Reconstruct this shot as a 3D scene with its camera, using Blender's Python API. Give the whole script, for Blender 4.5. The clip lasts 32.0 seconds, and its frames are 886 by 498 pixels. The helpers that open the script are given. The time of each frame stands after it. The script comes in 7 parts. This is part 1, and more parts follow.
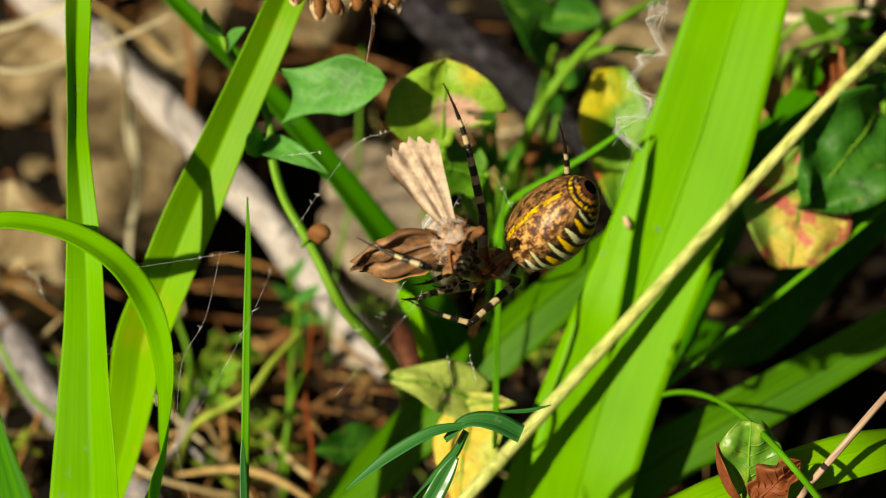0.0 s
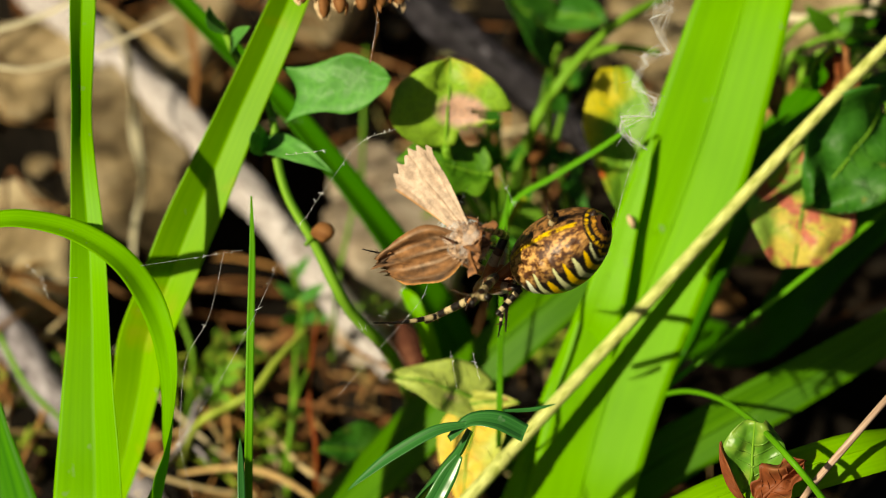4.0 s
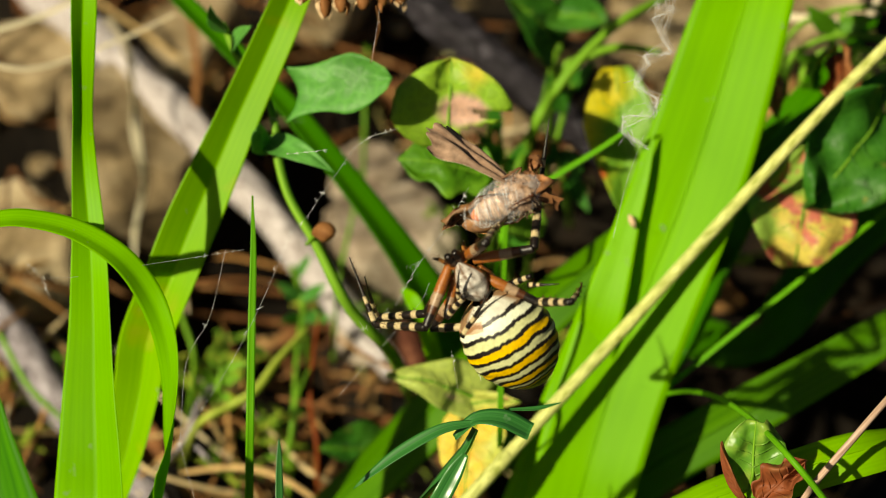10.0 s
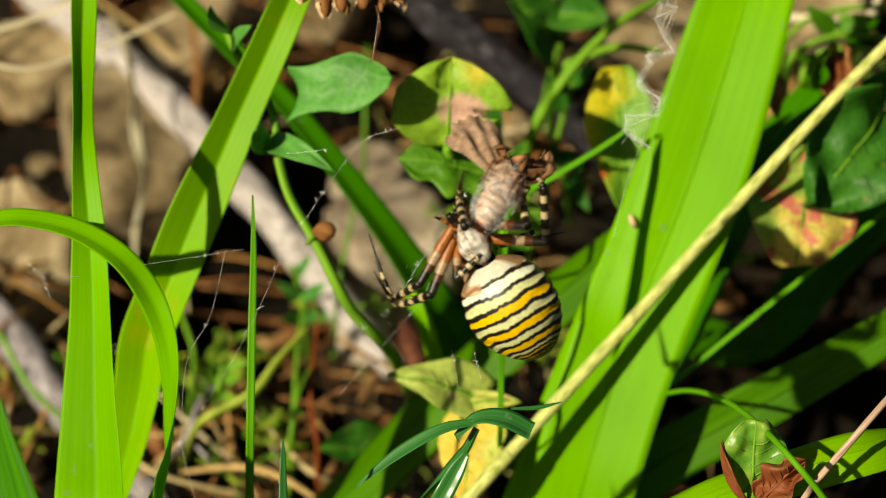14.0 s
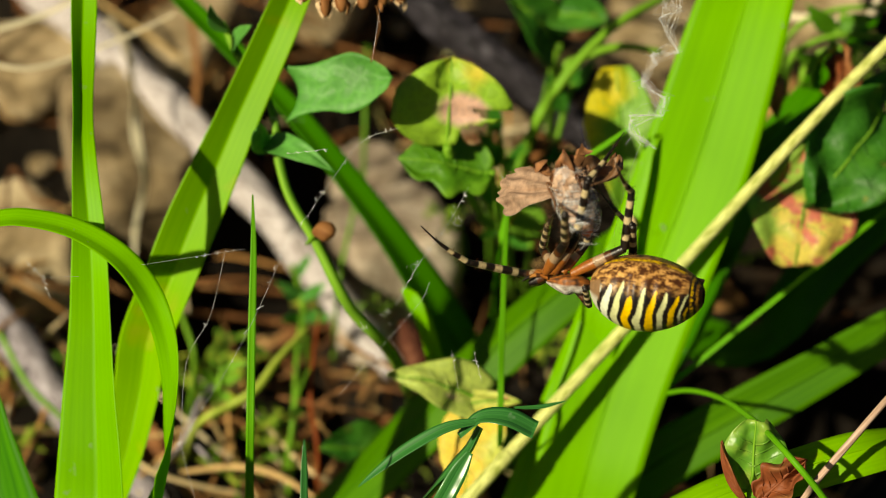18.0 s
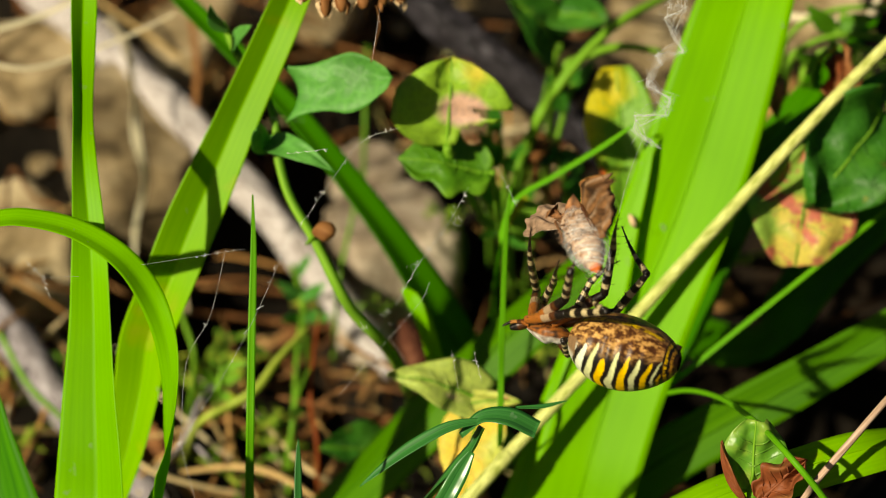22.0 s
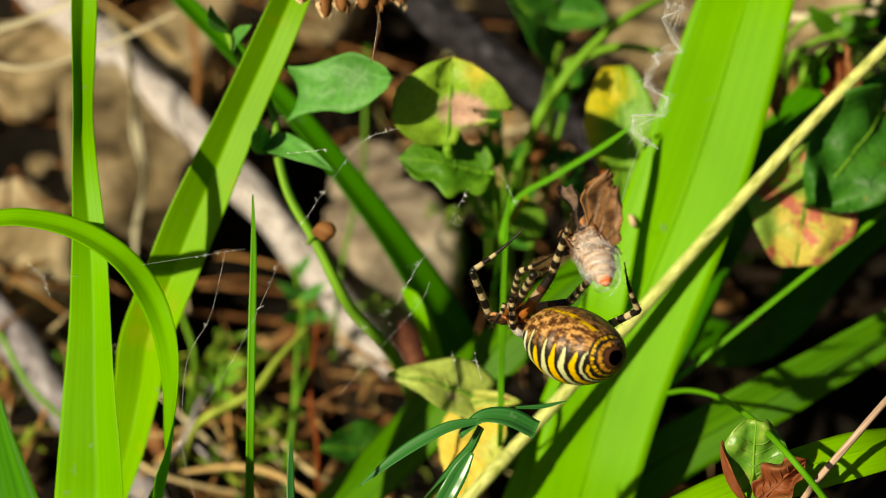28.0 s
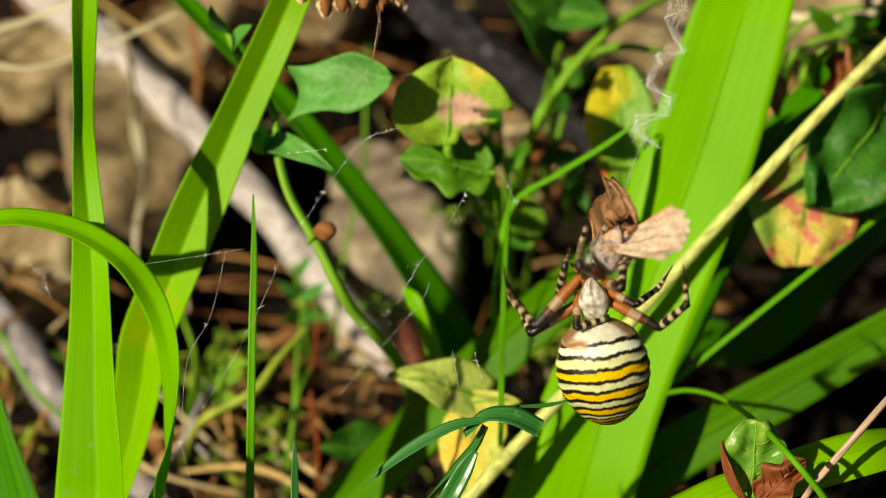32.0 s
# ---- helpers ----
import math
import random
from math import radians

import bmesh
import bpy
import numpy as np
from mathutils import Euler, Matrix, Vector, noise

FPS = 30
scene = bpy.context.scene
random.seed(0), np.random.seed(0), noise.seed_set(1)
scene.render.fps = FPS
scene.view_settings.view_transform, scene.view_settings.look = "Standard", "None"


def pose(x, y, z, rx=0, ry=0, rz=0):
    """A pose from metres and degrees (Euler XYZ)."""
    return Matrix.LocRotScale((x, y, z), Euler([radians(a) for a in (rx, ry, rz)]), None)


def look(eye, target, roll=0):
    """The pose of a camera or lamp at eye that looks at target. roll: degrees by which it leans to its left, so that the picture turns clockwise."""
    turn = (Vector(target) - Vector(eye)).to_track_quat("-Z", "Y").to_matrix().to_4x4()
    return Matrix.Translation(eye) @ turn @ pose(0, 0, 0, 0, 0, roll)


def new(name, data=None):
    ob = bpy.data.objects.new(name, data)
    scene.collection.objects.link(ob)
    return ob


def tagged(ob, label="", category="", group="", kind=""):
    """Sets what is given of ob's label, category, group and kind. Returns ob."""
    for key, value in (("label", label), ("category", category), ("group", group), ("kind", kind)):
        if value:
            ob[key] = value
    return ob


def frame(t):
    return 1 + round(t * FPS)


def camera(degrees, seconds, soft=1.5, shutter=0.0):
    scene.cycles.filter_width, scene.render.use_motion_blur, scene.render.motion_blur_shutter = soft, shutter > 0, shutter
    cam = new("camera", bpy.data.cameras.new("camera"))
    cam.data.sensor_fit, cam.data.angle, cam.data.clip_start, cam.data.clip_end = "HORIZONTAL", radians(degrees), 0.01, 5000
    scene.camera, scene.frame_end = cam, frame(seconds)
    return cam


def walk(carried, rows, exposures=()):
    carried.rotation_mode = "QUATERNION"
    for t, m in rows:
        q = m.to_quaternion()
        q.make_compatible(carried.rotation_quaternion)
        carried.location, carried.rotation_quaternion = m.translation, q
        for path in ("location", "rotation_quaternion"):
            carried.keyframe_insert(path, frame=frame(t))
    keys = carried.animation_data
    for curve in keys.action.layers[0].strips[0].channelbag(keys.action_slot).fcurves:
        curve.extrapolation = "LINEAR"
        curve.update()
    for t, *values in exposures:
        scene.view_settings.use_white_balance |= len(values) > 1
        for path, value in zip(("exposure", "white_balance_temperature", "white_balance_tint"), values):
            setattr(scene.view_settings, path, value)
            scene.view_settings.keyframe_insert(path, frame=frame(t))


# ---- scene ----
# A garden spider wraps a moth in her web among sword-shaped leaves; one still macro shot, sizes in millimetres.
MM = 0.001
EYE = (0.0, -163.93, 240.0)
TILT = 50.0
cam = camera(24, 32.0, soft=0.85, shutter=0.7)
cam.data.dof.use_dof, cam.data.dof.focus_distance, cam.data.dof.aperture_fstop = True, 0.220, 27.0
# seconds, turn to the right and lift of the view in degrees
DRIFT = [(0, 0.186, 0.056), (0.5, 0.122, 0.047), (1, 0.091, 0.043), (2, 0.071, 0.039), (3, 0.057, 0.031), (5.5, 0.036, 0.023),
         (7, 0.02, 0.02), (10, 0.008, 0.016), (14, 0, 0.005), (20, 0, 0), (28, -0.004, 0), (32, -0.016, -0.005)]
walk(cam, [(t, pose(*(c * MM for c in EYE), TILT + lift, 0, -turn)) for t, turn, lift in DRIFT],
     exposures=[(0, 0.33, 7900, 3), (32, 0.33, 7900, 3)])

# ---- light ----
SUN_WAY = Vector((14.5, 12.75, -15.9)).normalized()
world = bpy.data.worlds.new("sky")
scene.world = world
world.use_nodes = True
wn = world.node_tree.nodes
sky = wn.new("ShaderNodeTexSky")
sky.sky_type = "NISHITA"
sky.sun_disc = False
sky.air_density, sky.dust_density, sky.ozone_density = 0.7, 2.5, 0.5
sky.sun_elevation = math.asin(-SUN_WAY.z)
sky.sun_rotation = math.atan2(-SUN_WAY.x, -SUN_WAY.y)
wn["Background"].inputs["Strength"].default_value = 0.025
world.node_tree.links.new(sky.outputs["Color"], wn["Background"].inputs["Color"])
sun_data = bpy.data.lights.new("sun", "SUN")
sun_data.energy, sun_data.angle, sun_data.color = 5.0, radians(0.7), (1.0, 0.94, 0.80)
sun = new("sun", sun_data)
sun.matrix_world = look((-1, -1, 1.2), Vector((-1, -1, 1.2)) + SUN_WAY)


# ---- materials ----
def node_mat(name):
    m = bpy.data.materials.new(name)
    m.use_nodes = True
    return m, m.node_tree.nodes, m.node_tree.links, m.node_tree.nodes["Principled BSDF"]


def ramp(nodes, stops, linear=True):
    r = nodes.new("ShaderNodeValToRGB")
    r.color_ramp.interpolation = "LINEAR" if linear else "CONSTANT"
    e = r.color_ramp.elements
    while len(e) < len(stops):
        e.new(0.5)
    for el, (p, c) in zip(e, stops):
        el.position, el.color = p, (*c, 1)
    return r


def noise_tex(nodes, links, scale, detail=4.0, rough=0.6, coord="Object"):
    tc = nodes.new("ShaderNodeTexCoord")
    n = nodes.new("ShaderNodeTexNoise")
    n.inputs["Scale"].default_value, n.inputs["Detail"].default_value, n.inputs["Roughness"].default_value = scale, detail, rough
    links.new(tc.outputs[coord], n.inputs["Vector"])
    return n


def mix_rgb(nodes, links, fac, a, b, blend="MIX"):
    m = nodes.new("ShaderNodeMix")
    m.data_type, m.blend_type = "RGBA", blend
    for socket, value in ((m.inputs[0], fac), (m.inputs[6], a), (m.inputs[7], b)):
        if isinstance(value, (int, float)):
            socket.default_value = value
        elif isinstance(value, tuple):
            socket.default_value = (*value, 1)
        else:
            links.new(value, socket)
    return m.outputs[2]


def bump(nodes, links, bsdf, height, strength, distance):
    b = nodes.new("ShaderNodeBump")
    b.inputs["Strength"].default_value, b.inputs["Distance"].default_value = strength, distance * MM
    links.new(height, b.inputs["Height"])
    links.new(b.outputs["Normal"], bsdf.inputs["Normal"])


def thin(mat, nodes, links, bsdf, colour, share):
    """Lets light through a leaf: mixes in a translucent share of the same colour."""
    tr = nodes.new("ShaderNodeBsdfTranslucent")
    mx = nodes.new("ShaderNodeMixShader")
    mx.inputs[0].default_value = share
    bright = mix_rgb(nodes, links, 1.0, colour, (1.1, 1.3, 0.25), "MULTIPLY")
    links.new(bright, tr.inputs["Color"])
    links.new(bsdf.outputs[0], mx.inputs[1])
    links.new(tr.outputs[0], mx.inputs[2])
    links.new(mx.outputs[0], nodes["Material Output"].inputs["Surface"])


def strap_mat(name, dark, light, streak=26.0, share=0.35, rough=0.5, yellow=0.0, spec=0.16, run=0.6, relief=0.07):
    """A long parallel-veined leaf: fine veins along it, slow changes of green, small marks."""
    m, n, l, b = node_mat(name)
    uv = n.new("ShaderNodeUVMap")
    sp = n.new("ShaderNodeMapping")
    sp.inputs["Scale"].default_value = (streak, run, 1)
    l.new(uv.outputs["UV"], sp.inputs["Vector"])
    veins = n.new("ShaderNodeTexNoise")
    veins.inputs["Scale"].default_value, veins.inputs["Detail"].default_value = 1.0, 3.0
    l.new(sp.outputs["Vector"], veins.inputs["Vector"])
    vr = ramp(n, [(0.3, dark), (0.68, light)])
    l.new(veins.outputs["Fac"], vr.inputs["Fac"])
    slow = noise_tex(n, l, 45.0, 2.0)
    sr = ramp(n, [(0.35, (0.85, 0.88, 0.8)), (0.7, (1.1, 1.06, 1.0))])
    l.new(slow.outputs["Fac"], sr.inputs["Fac"])
    col = mix_rgb(n, l, 1.0, vr.outputs["Color"], sr.outputs["Color"], "MULTIPLY")
    marks = noise_tex(n, l, 420.0, 2.0)
    mr = ramp(n, [(0.7, (0, 0, 0)), (0.76, (1, 1, 1))])
    l.new(marks.outputs["Fac"], mr.inputs["Fac"])
    col = mix_rgb(n, l, mr.outputs["Color"], col, tuple(0.6 * c + 0.08 for c in light))
    if yellow:
        y = noise_tex(n, l, 70.0, 3.0)
        yr = ramp(n, [(0.62 - yellow * 0.3, (0, 0, 0)), (0.75, (1, 1, 1))])
        l.new(y.outputs["Fac"], yr.inputs["Fac"])
        col = mix_rgb(n, l, yr.outputs["Color"], col, (0.42, 0.36, 0.03))
    l.new(col, b.inputs["Base Color"])
    b.inputs["Roughness"].default_value, b.inputs["Specular IOR Level"].default_value = rough, spec
    bump(n, l, b, veins.outputs["Fac"], relief, 0.12)
    thin(m, n, l, b, col, share)
    return m


def patch_mat(name, base, second, spots, amount=0.5, spot=0.35, share=0.3, scale=90.0, rough=0.5, lean=(0, 0, 0), blot=None):
    """A broad leaf: base green, patches of a second colour that gather where lean points, spots of decay, netted veins."""
    m, n, l, b = node_mat(name)
    tc = n.new("ShaderNodeTexCoord")
    uv = n.new("ShaderNodeUVMap")
    big = noise_tex(n, l, scale, 3.0, 0.55)
    dot = n.new("ShaderNodeVectorMath")
    dot.operation = "DOT_PRODUCT"
    l.new(uv.outputs["UV"], dot.inputs[0])
    dot.inputs[1].default_value = lean
    add = n.new("ShaderNodeMath")
    add.operation = "ADD"
    l.new(big.outputs["Fac"], add.inputs[0])
    l.new(dot.outputs["Value"], add.inputs[1])
    br = ramp(n, [(0.75 - amount * 0.5, (0, 0, 0)), (0.85 - amount * 0.5, (1, 1, 1))])
    l.new(add.outputs[0], br.inputs["Fac"])
    col = mix_rgb(n, l, br.outputs["Color"], base, second)
    fine = noise_tex(n, l, scale * 3.1, 4.0, 0.6)
    fr = ramp(n, [(0.72 - spot * 0.3, (0, 0, 0)), (0.78 - spot * 0.3, (1, 1, 1))])
    l.new(fine.outputs["Fac"], fr.inputs["Fac"])
    col = mix_rgb(n, l, fr.outputs["Color"], col, spots)
    if blot:
        (bu, bv), reach, blot_colour = blot
        far = n.new("ShaderNodeVectorMath")
        far.operation = "DISTANCE"
        l.new(uv.outputs["UV"], far.inputs[0])
        far.inputs[1].default_value = (bu, bv, 0)
        ragged = n.new("ShaderNodeMath")
        ragged.operation = "MULTIPLY_ADD"
        l.new(big.outputs["Fac"], ragged.inputs[0])
        ragged.inputs[1].default_value = -0.7
        l.new(far.outputs["Value"], ragged.inputs[2])
        rr = ramp(n, [(max(0.0, reach - 0.05), (1, 1, 1)), (reach + 0.05, (0, 0, 0))])
        shift = n.new("ShaderNodeMath")
        shift.operation = "ADD"
        l.new(ragged.outputs[0], shift.inputs[0])
        shift.inputs[1].default_value = 0.35
        l.new(shift.outputs[0], rr.inputs["Fac"])
        col = mix_rgb(n, l, rr.outputs["Color"], col, blot_colour)
    vor = n.new("ShaderNodeTexVoronoi")
    vor.feature = "DISTANCE_TO_EDGE"
    vor.inputs["Scale"].default_value = 700.0
    l.new(tc.outputs["Object"], vor.inputs["Vector"])
    vr = ramp(n, [(0.0, (1.25, 1.2, 1.1)), (0.16, (0.95, 0.95, 0.95))])
    l.new(vor.outputs["Distance"], vr.inputs["Fac"])
    col = mix_rgb(n, l, 0.6, col, vr.outputs["Color"], "MULTIPLY")
    l.new(col, b.inputs["Base Color"])
    b.inputs["Roughness"].default_value = rough
    b.inputs["Specular IOR Level"].default_value = 0.3
    bump(n, l, b, vor.outputs["Distance"], 0.35, 0.3)
    thin(m, n, l, b, col, share)
    return m


def rough_mat(name, stops, scale, rough=0.85, relief=0.6, depth=0.6, spec=0.2, stretch=None, fine=6.0):
    """Bark, stone, soil and straw: two scales of noise through a ramp, with relief."""
    m, n, l, b = node_mat(name)
    big = noise_tex(n, l, scale, 6.0, 0.65, "UV" if stretch else "Object")
    if stretch:
        mp = n.new("ShaderNodeMapping")
        mp.inputs["Scale"].default_value = stretch
        l.new(n["Texture Coordinate"].outputs["UV"], mp.inputs["Vector"])
        l.new(mp.outputs["Vector"], big.inputs["Vector"])
    r = ramp(n, stops)
    l.new(big.outputs["Fac"], r.inputs["Fac"])
    small = noise_tex(n, l, scale * fine if not stretch else 900.0, 5.0, 0.7)
    sr = ramp(n, [(0.3, (0.62, 0.6, 0.58)), (0.7, (1.2, 1.2, 1.2))])
    l.new(small.outputs["Fac"], sr.inputs["Fac"])
    info = n.new("ShaderNodeObjectInfo")
    ir = ramp(n, [(0.0, (0.7, 0.68, 0.66)), (1.0, (1.22, 1.2, 1.15))])
    l.new(info.outputs["Random"], ir.inputs["Fac"])
    col = mix_rgb(n, l, 1.0, r.outputs["Color"], sr.outputs["Color"], "MULTIPLY")
    col = mix_rgb(n, l, 1.0, col, ir.outputs["Color"], "MULTIPLY")
    l.new(col, b.inputs["Base Color"])
    b.inputs["Roughness"].default_value, b.inputs["Specular IOR Level"].default_value = rough, spec
    bump(n, l, b, small.outputs["Fac"], relief, depth)
    return m


def island_mat(name, stops, rough=0.75, share=0.15):
    """Loose litter: each strand of a heap gets its own tone."""
    m, n, l, b = node_mat(name)
    g = n.new("ShaderNodeNewGeometry")
    r = ramp(n, stops)
    l.new(g.outputs["Random Per Island"], r.inputs["Fac"])
    fine = noise_tex(n, l, 600.0, 3.0)
    fr = ramp(n, [(0.3, (0.65, 0.65, 0.65)), (0.7, (1.2, 1.2, 1.2))])
    l.new(fine.outputs["Fac"], fr.inputs["Fac"])
    col = mix_rgb(n, l, 1.0, r.outputs["Color"], fr.outputs["Color"], "MULTIPLY")
    l.new(col, b.inputs["Base Color"])
    b.inputs["Roughness"].default_value, b.inputs["Specular IOR Level"].default_value = rough, 0.2
    thin(m, n, l, b, col, share)
    return m


def painted_mat(name, rough=0.35, spec=0.5, mottle=0.25, scale=1400.0, hair=0.4, coat=0.0):
    """A creature's skin: its own markings from the mesh, fine mottling and short-haired relief."""
    m, n, l, b = node_mat(name)
    at = n.new("ShaderNodeVertexColor")
    at.layer_name = "markings"
    no = noise_tex(n, l, scale, 4.0, 0.65)
    r = ramp(n, [(0.3, (1 - mottle,) * 3), (0.7, (1 + mottle * 0.5,) * 3)])
    l.new(no.outputs["Fac"], r.inputs["Fac"])
    l.new(mix_rgb(n, l, 1.0, at.outputs["Color"], r.outputs["Color"], "MULTIPLY"), b.inputs["Base Color"])
    b.inputs["Roughness"].default_value, b.inputs["Specular IOR Level"].default_value = rough, spec
    b.inputs["Coat Weight"].default_value = coat
    bump(n, l, b, no.outputs["Fac"], hair, 0.08)
    return m


def silk_mat(name, share):
    m, n, l, b = node_mat(name)
    b.inputs["Base Color"].default_value = (0.85, 0.87, 0.9, 1)
    b.inputs["Roughness"].default_value = 0.3
    tr = n.new("ShaderNodeBsdfTransparent")
    mx = n.new("ShaderNodeMixShader")
    no = noise_tex(n, l, 900.0, 3.0)
    r = ramp(n, [(0.35, (share * 0.35,) * 3), (0.65, (min(1, share * 1.4),) * 3)])
    l.new(no.outputs["Fac"], r.inputs["Fac"])
    l.new(r.outputs["Color"], mx.inputs[0])
    l.new(tr.outputs[0], mx.inputs[1])
    l.new(b.outputs[0], mx.inputs[2])
    l.new(mx.outputs[0], n["Material Output"].inputs["Surface"])
    return m


IRIS = strap_mat("iris_green", (0.155, 0.44, 0.002), (0.18, 0.49, 0.003), streak=16)
IRIS_WARM = strap_mat("iris_yellow_green", (0.17, 0.43, 0.003), (0.215, 0.48, 0.004), streak=16, yellow=0.06)
# Darker copies of IRIS: the shade on overshadowed leaves is in their colour.
IRIS_DEEP_SHADED = strap_mat("iris_deep_green_shaded", (0.03, 0.18, 0.002), (0.06, 0.27, 0.003), streak=14)
IRIS_OLIVE_SHADED = strap_mat("iris_olive_green_shaded", (0.045, 0.17, 0.002), (0.085, 0.26, 0.003), streak=14)
GRASS = strap_mat("grass_green", (0.08, 0.32, 0.01), (0.17, 0.50, 0.02), streak=8)
# Blue-green lowered below the blade's own tone to include the shade on it.
GRASS_BLUE_SHADED = strap_mat("grass_blue_green_shaded", (0.012, 0.11, 0.02), (0.05, 0.22, 0.05), streak=10, share=0.2, rough=0.3, spec=0.5)
STRAW = strap_mat("dry_grass_stem", (0.20, 0.25, 0.02), (0.84, 0.86, 0.36), streak=26, share=0.1, rough=0.6, run=9.0, relief=0.4)
STRAW_PALE = strap_mat("bleached_grass", (0.60, 0.50, 0.36), (0.88, 0.80, 0.66), streak=6, share=0.2, rough=0.7)
RUSTY = strap_mat("rusty_red_stem", (0.16, 0.03, 0.006), (0.40, 0.10, 0.03), streak=6, share=0.2, rough=0.6)
STALK_PINK = strap_mat("pinkish_tan_stalk", (0.28, 0.16, 0.11), (0.62, 0.46, 0.38), streak=8, share=0.1, rough=0.7, run=5.0, relief=0.3)
STEM_PALE = strap_mat("pale_weed_stem", (0.26, 0.36, 0.03), (0.50, 0.58, 0.12), streak=5, share=0.2)
STRAW_RED = strap_mat("reddish_dry_stem", (0.12, 0.04, 0.012), (0.34, 0.16, 0.06), streak=6, share=0.1, rough=0.7)
HUSK = rough_mat("dark_dry_husk", [(0.3, (0.03, 0.009, 0.006)), (0.55, (0.09, 0.028, 0.015)), (0.72, (0.26, 0.12, 0.07))], 150.0)
STEM = strap_mat("herb_stem_green", (0.08, 0.24, 0.015), (0.22, 0.44, 0.04), streak=5, share=0.15)
LEAF_GREEN = patch_mat("herb_leaf_green", (0.06, 0.23, 0.035), (0.10, 0.33, 0.06), (0.18, 0.42, 0.10), 0.6, 0.1)
LEAF_MID = patch_mat("ribbed_leaf_mid_green", (0.07, 0.22, 0.010), (0.14, 0.33, 0.02), (0.20, 0.40, 0.05), 0.5, 0.1)
# Herb green darkened so that the colour itself holds the shade.
LEAF_DARK_SHADED = patch_mat("herb_leaf_dark_green_shaded", (0.03, 0.15, 0.012), (0.06, 0.22, 0.02), (0.16, 0.20, 0.03), 0.5, 0.2)
LEAF_PINK = patch_mat("decaying_leaf_pink_green", (0.26, 0.46, 0.04), (0.60, 0.50, 0.06), (0.45, 0.12, 0.03), 0.02, 0.12, scale=75.0, lean=(0, 0.20, 0), blot=((0.60, 0.42), 0.13, (0.60, 0.38, 0.30)))
LEAF_YELLOW = patch_mat("yellowing_leaf", (0.15, 0.34, 0.03), (0.52, 0.46, 0.02), (0.52, 0.09, 0.02), 0.10, 0.22, scale=60.0, lean=(-0.28, 0.42, 0))
LEAF_RUST = patch_mat("green_leaf_with_rusty_tip", (0.26, 0.42, 0.07), (0.56, 0.46, 0.10), (0.50, 0.15, 0.10), 0.20, 0.80, scale=80.0, lean=(-0.20, 0.40, 0))
LEAF_GOLD = patch_mat("golden_leaf_brown_spots", (0.50, 0.54, 0.12), (0.80, 0.50, 0.06), (0.40, 0.16, 0.06), 0.5, 0.14, scale=70.0)
LEAF_PALE = patch_mat("pale_withering_leaf", (0.42, 0.52, 0.12), (0.62, 0.56, 0.14), (0.55, 0.34, 0.26), 0.35, 0.16, scale=85.0, blot=((0.35, 0.35), 0.10, (0.60, 0.40, 0.32)))
LEAF_BROWN = patch_mat("dead_brown_leaf", (0.20, 0.055, 0.018), (0.32, 0.14, 0.05), (0.09, 0.028, 0.014), 0.6, 0.4, share=0.15, rough=0.6)
LEAF_HALF = patch_mat("half_dead_leaf", (0.11, 0.29, 0.03), (0.30, 0.44, 0.07), (0.36, 0.20, 0.04), 0.50, 0.18, scale=150.0, rough=0.34)
STICK = rough_mat("bleached_stick", [(0.30, (0.10, 0.07, 0.055)), (0.42, (0.36, 0.32, 0.32)), (0.60, (0.78, 0.75, 0.80))], 9.0, 0.7, 0.7, 0.5, stretch=(5.0, 0.35, 1))
STICK_LILAC = rough_mat("lilac_grey_stick", [(0.28, (0.05, 0.04, 0.04)), (0.42, (0.17, 0.15, 0.17)), (0.62, (0.42, 0.40, 0.46))], 9.0, 0.7, 0.7, 0.5, stretch=(5.0, 0.6, 1))
# The bluish-white top stop paints sunlit highlights onto the dark cracked bark.
STICK_GREY = rough_mat("grey_bark_stick", [(0.46, (0.005, 0.004, 0.006)), (0.58, (0.035, 0.03, 0.042)), (0.70, (0.50, 0.50, 0.62))], 9.0, 0.7, 0.8, 0.6, stretch=(5.0, 0.5, 1))
STONE = rough_mat("tan_stone", [(0.36, (0.05, 0.034, 0.016)), (0.47, (0.24, 0.18, 0.10)), (0.66, (0.50, 0.41, 0.27))], 60.0, 0.9, 0.7, 1.2, fine=9.0)
STONE_PALE = rough_mat("pale_pinkish_stone", [(0.34, (0.11, 0.08, 0.055)), (0.48, (0.32, 0.26, 0.20)), (0.64, (0.60, 0.52, 0.44))], 60.0, 0.9, 0.7, 1.2, fine=9.0)
# Soil coloured almost black to stand for the shade of foliage over it.
SOIL = rough_mat("shade_darkened_soil", [(0.3, (0.003, 0.002, 0.001)), (0.5, (0.007, 0.0045, 0.002)), (0.78, (0.03, 0.017, 0.008))], 60.0, 0.95, 1.0, 2.0)
LITTER = island_mat("plant_litter", [(0.0, (0.03, 0.012, 0.005)), (0.35, (0.17, 0.07, 0.02)), (0.65, (0.38, 0.21, 0.075)), (0.9, (0.62, 0.46, 0.24)), (1.0, (0.16, 0.22, 0.03))])
TWIG = rough_mat("dry_twig_bark", [(0.3, (0.06, 0.022, 0.008)), (0.5, (0.20, 0.085, 0.03)), (0.72, (0.42, 0.26, 0.12))], 120.0, 0.8, 0.6, 0.3)
SCRAP = rough_mat("curled_dead_leaf", [(0.3, (0.05, 0.018, 0.007)), (0.5, (0.17, 0.065, 0.02)), (0.72, (0.36, 0.20, 0.08))], 130.0, 0.75, 0.5, 0.3)
